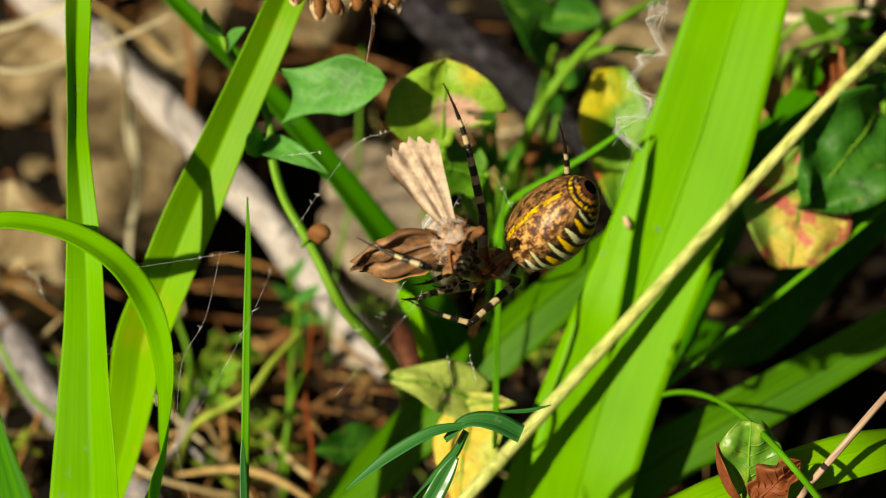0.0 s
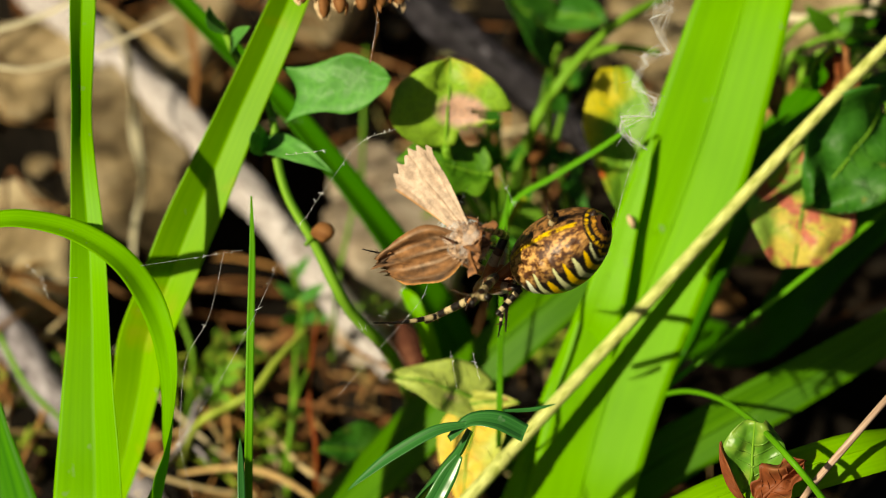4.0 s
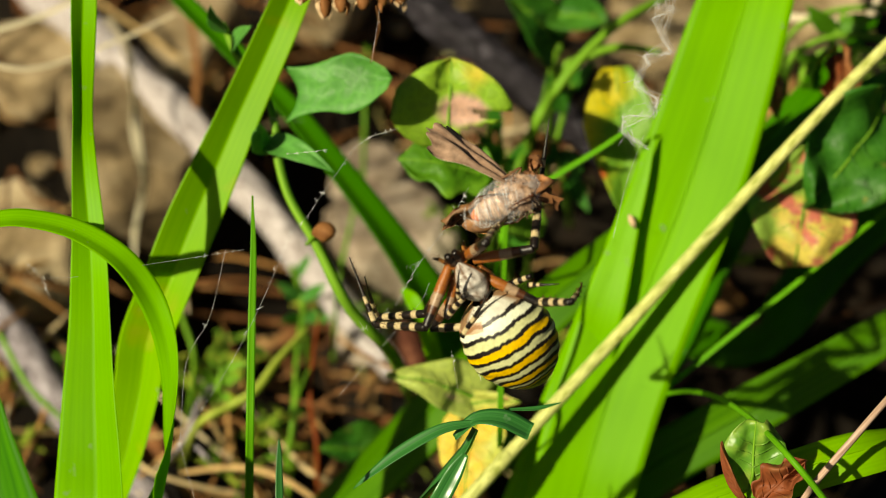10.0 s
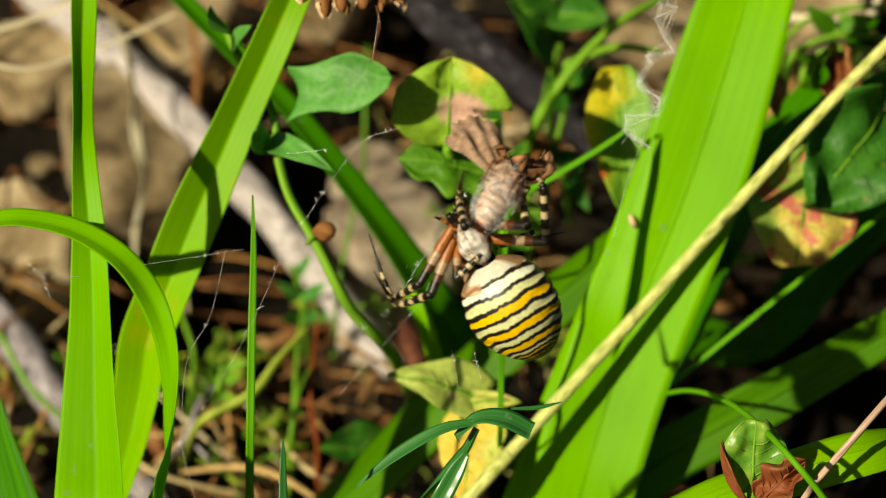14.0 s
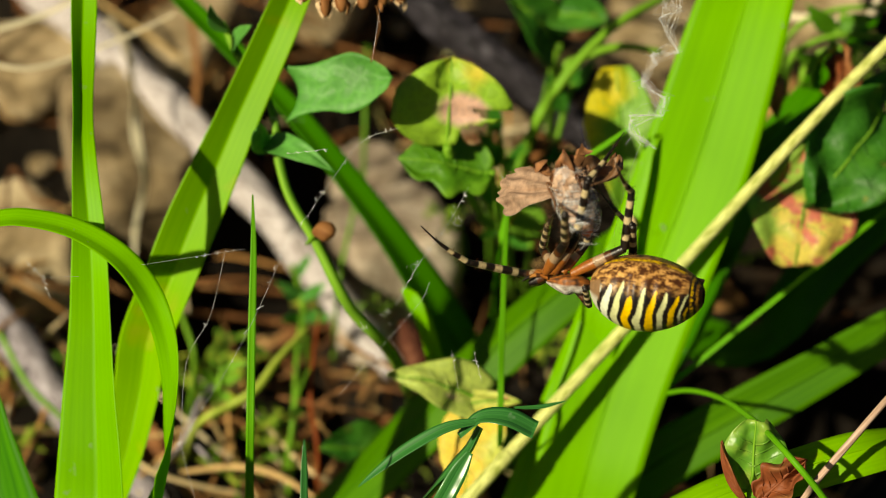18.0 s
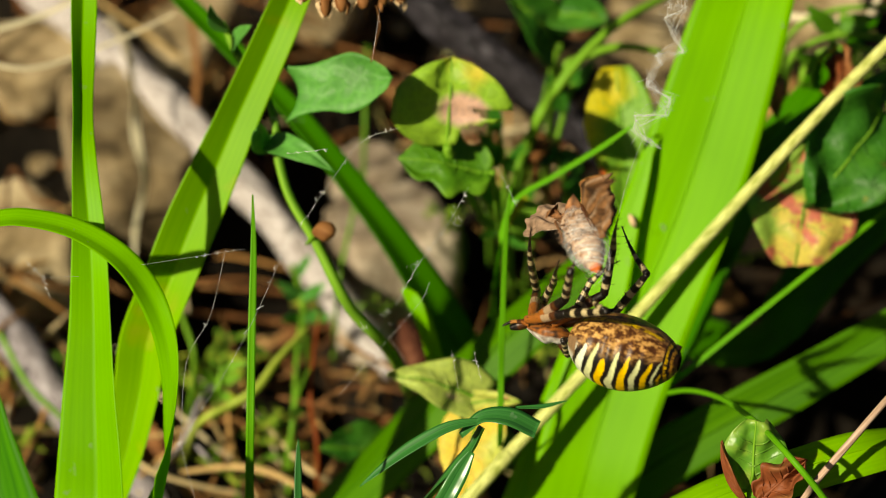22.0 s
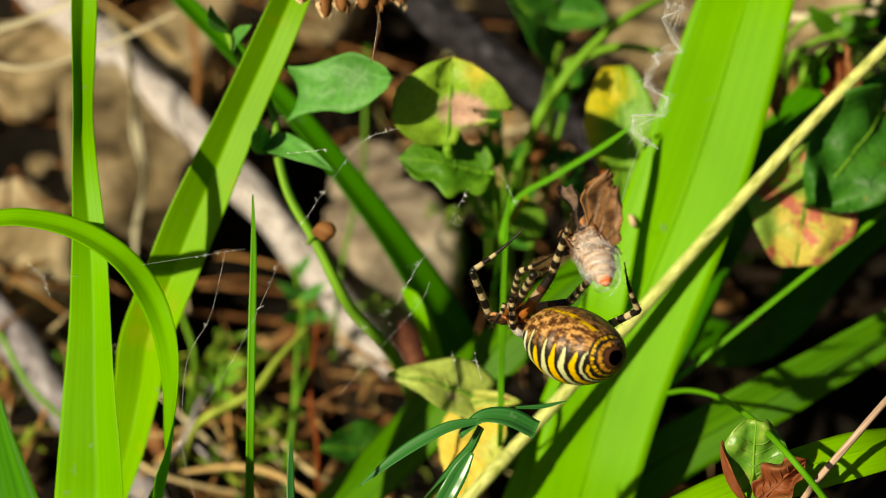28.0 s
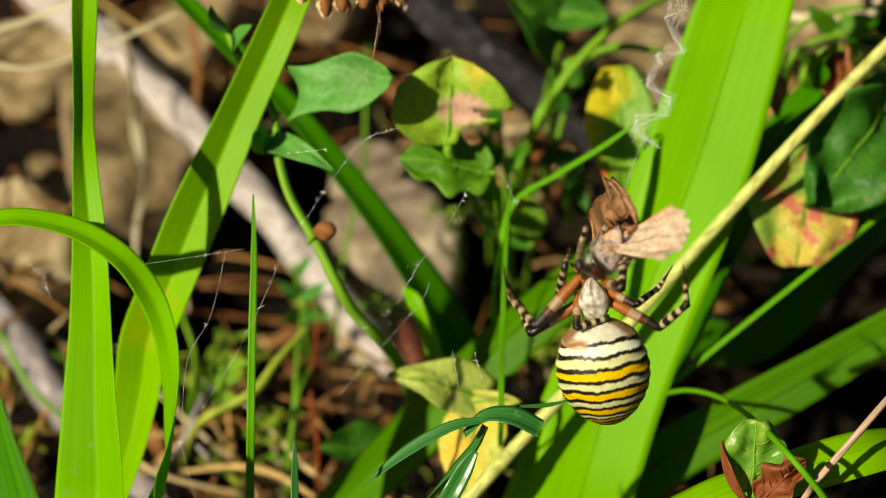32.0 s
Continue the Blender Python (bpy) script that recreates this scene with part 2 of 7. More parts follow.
STRAWS = island_mat("golden_dead_grass", [(0.0, (0.20, 0.08, 0.025)), (0.35, (0.42, 0.22, 0.07)), (0.7, (0.62, 0.44, 0.20)), (0.9, (0.72, 0.62, 0.42)), (1.0, (0.34, 0.40, 0.07))])
MOSS = island_mat("small_weeds", [(0.0, (0.07, 0.20, 0.015)), (0.5, (0.18, 0.32, 0.025)), (1.0, (0.36, 0.40, 0.05))], share=0.3)
SEEDS = island_mat("dry_seed_husks", [(0.0, (0.30, 0.16, 0.08)), (0.5, (0.55, 0.38, 0.22)), (1.0, (0.80, 0.66, 0.45))])
SILK = silk_mat("silk_thread", 0.42)
SILK_BAND = silk_mat("silk_band", 0.26)
SILK_WRAP = silk_mat("silk_wrapping", 0.15)
ABDOMEN = painted_mat("banded_abdomen", 0.46, 0.4, 0.2, 1700.0, 0.35)
CARAPACE = painted_mat("silvery_carapace", 0.5, 0.4, 0.35, 2200.0, 0.8)
LEG = painted_mat("ringed_leg", 0.4, 0.45, 0.25, 2600.0, 0.6)
MOTH_SKIN = painted_mat("furry_moth_body", 0.8, 0.2, 0.45, 2600.0, 1.0)
WING = painted_mat("moth_wing_scales", 0.7, 0.25, 0.45, 900.0, 0.6)


# ---- mesh helpers ----
def vec(p):
    return np.array(p, float)


def unit(v):
    v = np.asarray(v, float)
    return v / max(1e-9, np.linalg.norm(v))


def make(name, verts, faces, mat, parent=None, uvs=None, colours=None, smooth=True, label="", scale=MM):
    """One mesh object from vertices in millimetres; uvs and colours are given per vertex."""
    me = bpy.data.meshes.new(name)
    me.from_pydata((np.asarray(verts, float) * scale).tolist(), [], faces)
    if uvs is not None:
        layer = me.uv_layers.new(name="UVMap")
        idx = np.empty(len(me.loops), int)
        me.loops.foreach_get("vertex_index", idx)
        layer.data.foreach_set("uv", np.asarray(uvs, float)[idx].ravel())
    if colours is not None:
        at = me.color_attributes.new("markings", "FLOAT_COLOR", "POINT")
        c = np.ones((len(verts), 4))
        c[:, :3] = colours
        at.data.foreach_set("color", c.ravel())
    if smooth:
        me.polygons.foreach_set("use_smooth", [True] * len(me.polygons))
    me.materials.append(mat)
    me.update()
    ob = new(name, me)
    if parent is not None:
        ob.parent = parent
    if label:
        tagged(ob, label=label)
    return ob


def part(name, shape, mat, parent, label="", colours=None):
    return make(name, shape[0], shape[1], mat, parent, shape[2], colours, label=label)


def empty_at(name, base=(0, 0, 0)):
    ob = new(name)
    ob.empty_display_size = 0.004
    ob.location = Vector(base) * MM
    return ob


def curve_through(points, n):
    """n points and the run of widths along a smooth curve through the rows of points (place and further values)."""
    p = np.asarray(points, float)
    k = len(p)
    ext = np.vstack([2 * p[0] - p[1], p, 2 * p[-1] - p[-2]])
    out = []
    for s in np.linspace(0, k - 1, n):
        i = min(int(s), k - 2)
        f = s - i
        a, b, c, d = ext[i], ext[i + 1], ext[i + 2], ext[i + 3]
        out.append(0.5 * (2 * b + (c - a) * f + (2 * a - 5 * b + 4 * c - d) * f * f + (3 * b - a - 3 * c + d) * f ** 3))
    return np.array(out)


def grid_faces(rows, cols, close=False):
    f = []
    for i in range(rows - 1):
        for j in range(cols if close else cols - 1):
            k = (j + 1) % cols
            f.append((i * cols + j, i * cols + k, (i + 1) * cols + k, (i + 1) * cols + j))
    return f


def ribbon(stations, facing, fold=0.2, thick=0.35, n=36, across=9, ripple=0.0, seed=0):
    """A strap leaf with a keel: stations are (place, width, roll in degrees); facing is the way its upper side looks."""
    rows = curve_through([(*s[0], s[1], s[2] if len(s) > 2 else 0.0) for s in stations], n)
    pts, width, roll = rows[:, :3], np.maximum(rows[:, 3], 0.06), np.radians(rows[:, 4])
    tan = np.gradient(pts, axis=0)
    length = np.concatenate([[0], np.cumsum(np.linalg.norm(np.diff(pts, axis=0), axis=1))])
    top, low, uv = [], [], []
    face = unit(facing)
    for i in range(n):
        t = unit(tan[i])
        side = unit(np.cross(t, face))
        nor = np.cross(side, t)
        c, s = math.cos(roll[i]), math.sin(roll[i])
        side, nor = side * c + nor * s, nor * c - side * s
        for j in np.linspace(-1, 1, across):
            w = width[i] / 2
            lift = -fold * w * (1 - abs(j))
            if ripple:
                lift += ripple * w * noise.noise(Vector((j * 1.7, length[i] * 0.12, seed)))
            p = pts[i] + side * w * j + nor * lift
            th = min(thick, w * 0.5) * (1 - 0.85 * j * j)
            top.append(p)
            low.append(p - nor * th)
            uv.append(((j + 1) / 2, length[i] * 0.05))
    m = n * across
    faces = grid_faces(n, across)
    faces += [tuple(m + v for v in reversed(f)) for f in grid_faces(n, across)]
    for i in range(n - 1):
        a, b = i * across, (i + 1) * across
        faces.append((a, b, m + b, m + a))
        a, b = a + across - 1, b + across - 1
        faces.append((b, a, m + a, m + b))
    faces.append(tuple(range(across)) + tuple(m + j for j in reversed(range(across))))
    e = (n - 1) * across
    faces.append(tuple(e + j for j in reversed(range(across))) + tuple(m + e + j for j in range(across)))
    return np.array(top + low), faces, np.array(uv + uv)


def tube(stations, n=24, sides=8, knots=0.0, seed=0, cap=True):
    """A round stem: stations are (place, thickness)."""
    rows = curve_through([(*s[0], s[1]) for s in stations], n)
    pts, rad = rows[:, :3], np.maximum(rows[:, 3] / 2, 0.015)
    tan = np.gradient(pts, axis=0)
    ref = unit(np.cross(unit(tan[0]), (0.3, 0.5, 0.8)))
    verts, uv, run = [], [], 0.0
    for i in range(n):
        t = unit(tan[i])
        ref = unit(ref - t * np.dot(ref, t))
        b = np.cross(t, ref)
        run += np.linalg.norm(pts[i] - pts[i - 1]) if i else 0
        for j in range(sides):
            a = 2 * math.pi * j / sides
            r = rad[i]
            if knots:
                r *= 1 + knots * noise.noise(Vector((math.cos(a) * 1.3, math.sin(a) * 1.3, run * 0.09 + seed * 7.3)))
            verts.append(pts[i] + (ref * math.cos(a) + b * math.sin(a)) * r)
            uv.append((j / sides, run * 0.05))
    faces = grid_faces(n, sides, True)
    if cap:
        faces += [tuple(reversed(range(sides))), tuple((n - 1) * sides + j for j in range(sides))]
    return np.array(verts), faces, np.array(uv)


OUTLINES = {
    "blunt": lambda v: math.sin(math.pi * min(0.999, (v * 0.9 + 0.05) ** 1.35)) ** 0.5 * (1 - 0.10 * math.sin(v * 8)),
    "spade": lambda v: (0.92 - 0.16 * v - 0.14 * math.sin(v * 8)) * math.sqrt(max(0.0, 1 - v ** 7)),
    "heart": lambda v: 1.0 * math.sin(math.pi * min(1, (v + 0.10) / 1.10) ** 0.62) ** 0.8,
    "round": lambda v: math.sin(math.pi * min(0.999, v * 0.94 + 0.06)) ** 0.55,
    "lance": lambda v: math.sin(math.pi * v ** 0.75) ** 0.9,
    "spoon": lambda v: 0.10 + 0.90 * math.sin(math.pi * v ** 1.3) ** 0.8 * (v < 0.999),
    "lobed": lambda v: math.sin(math.pi * (v * 0.96 + 0.04) ** 0.8) ** 0.7 * (1 + 0.22 * math.sin(v * 17)),
}


def broad_leaf(base, tip, facing, width, outline="heart", cup=0.18, bend=0.12, wave=0.06, seed=0, n=22, across=17, thick=0.25, notch=None):
    """A broad leaf from its base to its tip; cup folds it along the midrib, bend bows it, wave crinkles it."""
    base, tip = vec(base), vec(tip)
    ln = np.linalg.norm(tip - base)
    t = unit(tip - base)
    side = unit(np.cross(t, unit(facing)))
    nor = np.cross(side, t)
    shape = OUTLINES[outline]
    top, low, uv = [], [], []
    for i in range(n):
        v = i / (n - 1)
        w = max(0.02, shape(v)) * width / 2
        for j in np.linspace(-1, 1, across):
            edge = 1 + 0.05 * noise.noise(Vector((v * 5, j * 3, seed + 3.3))) + 0.03 * noise.noise(Vector((v * 17, j * 2, seed)))
            h = cup * abs(j) ** 1.3 * w - bend * ln * (2 * v - 1) ** 2 * 0.5
            h += wave * width * noise.noise(Vector((v * 2.6, j * 1.6, seed * 1.7)))
            h += 0.03 * w * math.sin(v * 26 + abs(j) * 6) * (1 - abs(j))
            back = {"heart": -0.30, "spade": -0.42}.get(outline, 0.0) * ln * abs(j) ** 2 * max(0.0, 0.35 - v)
            p = base + t * (ln * v + back) + side * w * j * edge + nor * h
            top.append(p)
            low.append(p - nor * thick * (1 - 0.7 * abs(j)))
            uv.append(((j + 1) / 2, v))
    m = n * across
    faces = grid_faces(n, across)
    if notch:
        faces = [f for f in faces if not notch(*np.mean([uv[k] for k in f], axis=0))]
    kept = list(faces)
    faces = kept + [tuple(m + k for k in reversed(f)) for f in kept]
    count = {}
    for f in kept:
        for a, b in zip(f, f[1:] + f[:1]):
            count[(a, b)] = count.get((a, b), 0) + 1
    for a, b in count:
        if (b, a) not in count:
            faces.append((b, a, m + a, m + b))
    return np.array(top + low), faces, np.array(uv + uv)


def join(shapes):
    v, f, u, k = [], [], [], 0
    for a, b, c in shapes:
        v.append(a)
        u.append(c)
        f += [tuple(i + k for i in q) for q in b]
        k += len(a)
    return np.vstack(v), f, np.vstack(u)


def plant(name, base, label, category, group=""):
    """The empty at a plant's foot that carries its parts."""
    return tagged(empty_at(name, base), label, category, group)


def strap(parent, name, stations, facing, mat, label="", base=None, rib=0.0, **kw):
    """A strap-shaped leaf of a plant, with its midrib as a sub-part."""
    if base is not None:
        stations = [(base, stations[0][1] * 0.9, stations[0][2] if len(stations[0]) > 2 else 0)] + list(stations)
    off = vec(parent.location) / MM
    s = ribbon(stations, facing, **kw)
    ob = part(name, (s[0] - off, s[1], s[2]), mat, parent, label)
    if rib:
        mid = [(vec(q[0]) - off - unit(facing) * q[1] * 0.5 * kw.get("fold", 0.2) + unit(facing) * 0.05, rib * (0.5 + 0.5 * q[1] / stations[0][1])) for q in stations]
        part("midrib", tube(mid, 30, 6), mat, ob)
    return ob


def blade(name, stations, facing, mat, label, category="grass", group="grass blades", base=None, **kw):
    """A tuft of one grass blade."""
    foot = stations[0][0] if base is None else base
    ob = plant(name, foot, label, category, group)
    strap(ob, "blade", stations, facing, mat, base=base, **kw)
    return ob


def stalk(name, stations, mat, label, category="weed", group="", n=24, sides=8, knots=0.0, seed=0, piece="stem", nodes=()):
    """A single stalk as a thing: its stem and the nodes on it."""
    ob = plant(name, stations[0][0], label, category, group)
    off = vec(stations[0][0])
    s = tube([(vec(p) - off, w) for p, w in stations], n, sides, knots, seed)
    stem_ob = part(piece, s, mat, ob)
    rows = curve_through([(*(vec(p) - off), w) for p, w in stations], 200)
    for f in nodes:
        k = int(f * 196)
        part("node", tube([(rows[k][:3], rows[k][3] * 1.02), (rows[k + 1][:3], rows[k][3] * 1.12), (rows[k + 3][:3], rows[k][3] * 1.02)], 8, 8), mat, stem_ob)
    return ob


# ---- ground ----
# Pits added to deepen the black shade gaps: place, depth and width.
PITS = [(50.8, 99.7, 34, 22), (-38.9, 104, 34, 17), (-19.7, 150.6, 30, 16), (-75.2, 145.4, 26, 18), (67.8, 104, 26, 22), (-33.6, 111.5, 46, 20), (-0.5, 190.5, 24, 18), (-13.2, 76.5, 16, 14), (4.6, 116, 22, 16)]


def ground_height(x, y):
    """Height of the soil, in millimetres."""
    fade = 1 / (1 + (max(0.0, math.hypot(x, y - 150) - 260) / 200) ** 2)
    h = 7 * noise.noise(Vector((x / 45, y / 45, 0.3))) + 3.5 * noise.noise(Vector((x / 17, y / 17, 4.1))) + 1.3 * noise.noise(Vector((x / 6, y / 6, 9.0)))
    h = h * fade - 4 * fade
    for px, py, depth, wide in PITS:
        h -= depth * math.exp(-((x - px) ** 2 + (y - py) ** 2) / wide ** 2)
    return h


def build_ground():
    near = np.linspace(-330, 330, 166)
    far = 330 * np.geomspace(1.12, 900, 24)
    ax = np.concatenate([-far[::-1], near, far])
    k = len(ax)
    verts = [(x, y + 140, ground_height(x, y + 140)) for y in ax for x in ax]
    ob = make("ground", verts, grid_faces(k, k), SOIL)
    tagged(ob, "crumbly soil under dry plant litter, coloured near black for shade", "ground", kind="structure")


build_ground()


def rock(name, place, size, seed, mat=STONE, label="tan weathered stone half sunk in the soil", flat=0.6, turn=0.0, fine=4):
    bm = bmesh.new()
    bmesh.ops.create_icosphere(bm, subdivisions=fine, radius=1)
    for v in bm.verts:
        d = v.co.normalized()
        r = 1 + 0.28 * noise.noise(d * 1.3 + Vector((seed, 0, 0))) + 0.12 * noise.noise(d * 3.1 + Vector((0, seed, 0))) + 0.04 * noise.noise(d * 9 + Vector((0, 0, seed)))
        q = d * r
        q = Vector((max(-0.8, min(0.8, q.x)), max(-0.8, min(0.8, q.y)), max(-0.75, min(0.62, q.z))))
        v.co = Vector((q.x * size[0], q.y * size[1], q.z * size[2] * flat)) * MM
    me = bpy.data.meshes.new(name)
    bm.to_mesh(me)
    bm.free()
    me.polygons.foreach_set("use_smooth", [True] * len(me.polygons))
    me.materials.append(mat)
    ob = new(name, me)
    ob.matrix_world = pose(place[0] * MM, place[1] * MM, place[2] * MM, 8 * math.sin(seed), 6 * math.cos(seed), turn)
    tagged(ob, label, "stone", "stones on the soil")
    return ob


for k, (place, size, turn) in enumerate([
    ((-56.1, 145.4, 0), (16, 22, 26), 20), ((-50.9, 180.5, 0), (11, 16, 20), -30), ((-81.5, 176.5, 0), (12, 15, 14), 50), ((-9.4, 116.6, 0), (14, 12, 25), 15),
    ((-13.5, 140.2, 0), (7, 8, 14), 70), ((-74.6, 117.6, 0), (12, 18, 16), 10), ((13.7, 157.7, 0), (11, 15, 20), 35), 
    ((43.7, 194.6, 0), (12, 16, 14), -15), ((-26.2, 198.8, 0), (9, 11, 12), 60), ((76.6, 196.7, 0), (11, 13, 12), 25), ((-13.9, 99.7, 0), (6, 7, 8), 0), ((41.4, 96.9, 0), (4, 4, 9), 0)]):
    pale = k in (3, 4, 10)
    rock("stone", (place[0], place[1], size[2] * 0.12), size, 1.7 * k + 0.4, STONE_PALE if pale else STONE, "pale pinkish stone lying on the soil" if pale else "tan weathered stone half sunk in the soil", turn=turn)

# sticks lying on the soil
stalk("stick", [((-99.5, 212.5, 12), 8.62), ((-75, 180.7, 12), 7.86), ((-60.6, 162.3, 12), 6.67), ((-45.8, 141.7, 12), 6.73), ((-29.9, 117.5, 11), 6.20), ((-18.4, 99.7, 9), 5.55), ((-7.9, 87.8, 2), 4.34)],
     STICK, "pale bleached dead stick lying on the soil", "stick", "sticks", 90, 22, 0.30, 1, "wood")
stalk("stick", [((-10.3, 181.4, 22), 8.14), ((-1.5, 161.6, 24), 7.59), ((8.9, 149.8, 22), 7.18), ((16.9, 141.1, 20), 6.57), ((26, 135.6, 14), 5.55), ((34.7, 135.1, 4), 4.16)],
     STICK_GREY, "dark grey dead stick, worn bark with highlights painted in", "stick", "sticks", 80, 20, 0.34, 2, "wood")
stalk("stick", [((-80.3, 101.4, 10), 6.51), ((-68.2, 84.6, 10), 6.14), ((-60.5, 73.6, 8), 5.63), ((-47.6, 60.4, 5), 4.19), ((-42, 53.8, 2), 3.21)],
     STICK_LILAC, "weathered lilac-grey stick on the soil", "stick", "sticks", 60, 18, 0.34, 3, "wood")

for stick_ob in [o for o in list(scene.objects) if o.name.split(".")[0] == "stick"]:
    wood = stick_ob.children[0]
    body = wood.data.vertices
    for k in (0.22, 0.37, 0.55, 0.71):
        q = Vector(body[int(len(body) * k)].co) / MM
        c = sum((Vector(body[int(len(body) * k) // 18 * 18 + j].co) for j in range(18)), Vector()) / 18 / MM
        d = (q - c).normalized()
        d = Vector((d.x, -abs(d.y), abs(d.z) + 0.4)).normalized()
        part("twig_stub", tube([(vec(c + d * 1.2), 2.6), (vec(c + d * 3.2), 1.9), (vec(c + d * 4.2), 1.3)], 8, 9, 0.35, k * 9), wood.data.materials[0], stick_ob)

# ---- sword leaves, nearest first ----
LEFT = plant("iris", (-54.9, 49, -3), "clump of bright green sword-shaped leaves, one bent over", "iris plant", "irises")
RIGHT = plant("iris", (14.6, 54.8, -3), "clump of broad bright green sword leaves behind the web", "iris plant", "irises")
LOW = plant("iris", (-28.2, 51.3, -3), "iris with one olive green leaf leaning across", "iris plant", "irises")
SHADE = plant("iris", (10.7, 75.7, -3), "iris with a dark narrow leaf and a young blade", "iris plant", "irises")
DARKP = plant("iris", (36.1, 107.4, -3), "iris leaves coloured dark green for the shade of others", "iris plant", "irises")
strap(LEFT, "leaf", [((-40.8, -11.5, 52.7), 10.93, 12), ((-39.6, -3.4, 68.9), 8.84, 12), ((-39.6, 4, 77.8), 6.70, 12), ((-39.5, 9.7, 84.5), 5.05, 8), ((-39.6, 15.4, 91.3), 3.79, -10), ((-40.2, 21.1, 96.5), 2.92, -30), ((-40.6, 26, 100.6), 2.55, -45), ((-40.7, 30.9, 105), 2.82, -40), ((-40.8, 36.7, 110.3), 2.95, -30), ((-41, 48.6, 121), 1.68, -20), ((-41.4, 57.1, 128.1), 0.26, 0)],
      (-0.148, -0.691, 0.708), IRIS, "bright green upright sword-shaped leaf, twisted halfway", base=(-54.9, 49, -3), n=70, fold=0.42, across=21)
strap(LEFT, "leaf", [((-48.4, 10.7, 35.3), 5.04, 20), ((-40.4, 14.9, 53.6), 5.16, 20), ((-37.6, 19.7, 62.6), 5.80, 15), ((-36.1, 22.5, 69.3), 6.30, 10), ((-33.1, 25.3, 76), 6.24, 5), ((-30.3, 29.7, 81.3), 6.38, 0), ((-27.4, 34, 86.3), 5.85, -5), ((-24.4, 38.3, 91.6), 5.16, -8), ((-21.3, 42.7, 96.8), 4.89, -8), ((-18.3, 47.1, 102), 4.48, -8), ((-12.7, 59.6, 110.2), 2.76, 0), ((-9.4, 69.3, 115), 0.28, 0)],
      (0.146, -0.618, 0.772), IRIS_WARM, "yellowish green leaning sword-shaped leaf with a keel", base=(-58.3, 54.8, -3), n=60, fold=0.5, across=21)
strap(LEFT, "leaf", [((-37.3, -6.3, 51.3), 5.91, 40), ((-32.8, -1.6, 67), 4.72, 42), ((-31.1, -0.2, 74), 3.77, 40), ((-30.2, 2.3, 80.2), 2.87, 25), ((-30.5, 5, 85.3), 2.72, 10), ((-32.1, 7.4, 89.8), 2.96, 0), ((-35, 9.2, 93.6), 2.94, 0), ((-39.6, 11.1, 95.8), 2.83, 0), ((-44.4, 11.9, 96.8), 2.70, 0), ((-48.7, 11.9, 96.8), 2.59, 0), ((-56.8, 10.5, 95.3), 1.97, 0), ((-64.1, 6.5, 90.6), 0.30, 0)],
      (-0.179, -0.117, 0.977), IRIS, "fresh green leaf bent over in an arch", base=(-49.3, 49, -3), n=70, fold=0.3)
strap(LEFT, "leaf", [((-43.2, -31.6, 77.3), 12.29), ((-43.6, -26.1, 86.9), 11.06), ((-44.1, -23.3, 90.2), 9.62), ((-44.6, -19.7, 94.5), 5.97), ((-44.8, -16.9, 97.9), 3.10), ((-45.4, -13.3, 102.1), 0.17)],
      (-0.286, -0.669, 0.686), IRIS_DEEP_SHADED, "deep green pointed tip of a sword-shaped leaf", base=(-66.3, 50.2, -3), n=30, fold=0.25)
strap(RIGHT, "leaf", [((12.3, 13.1, 24.7), 11.14), ((17.2, 18.7, 45.4), 13.28), ((20.95, 26.4, 56.1), 13.84), ((25, 33.7, 64.9), 14.09), ((29.6, 41.1, 73.6), 14.02), ((33.4, 48, 81.9), 13.60), ((38.4, 58.6, 94.5), 11.88), ((44.8, 73.6, 106.2), 7.99), ((49.1, 83, 117.3), 0.36)],
      (-0.118, -0.679, 0.724), IRIS, "broad bright green sword-shaped leaf behind the web", base=(13.7, 54.8, -3), n=70, across=15, fold=0.1, rib=0.22)
strap(RIGHT, "leaf", [((5.7, 14.6, 22.8), 8.99), ((12.1, 20.5, 43.5), 8.56), ((16.8, 29, 53.6), 7.55), ((20.3, 33.3, 65.3), 5.57), ((23.3, 39.7, 72.9), 3.14), ((25.4, 43.9, 77.9), 1.57), ((26.7, 47.2, 81.8), 0.21)],
      (-0.241, -0.664, 0.708), IRIS, "narrower bright green sword leaf with a dry tip", base=(5.8, 54.8, -3), n=44, fold=0.06)
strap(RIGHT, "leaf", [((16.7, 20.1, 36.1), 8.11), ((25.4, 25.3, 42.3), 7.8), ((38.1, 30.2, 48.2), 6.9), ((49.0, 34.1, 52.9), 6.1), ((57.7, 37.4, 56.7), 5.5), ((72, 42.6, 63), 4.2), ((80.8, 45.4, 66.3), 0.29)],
      (0.507, -0.322, 0.800), IRIS_OLIVE_SHADED, "sword leaf leaning low over the ground, shade in its green", base=(15.3, 50.2, -3), n=46, fold=0.2, rib=0.25)
strap(RIGHT, "leaf", [((20.7, 4.1, 51.3), 6.10, 10), ((27.4, -5, 68.5), 5.79, 10), ((38.7, -2.3, 71.7), 5.79, 5), ((49.3, -0.4, 74), 5.54, 5), ((65.6, 12.3, 64.2), 3.36, 0), ((72.9, 14.1, 63.3), 0.27, 0)],
      (-0.30, -0.36, 0.88), IRIS_WARM, "yellow-green sword leaf lying nearly flat", base=(22, 45.6, -3), n=40, fold=-0.3, rib=0.2)
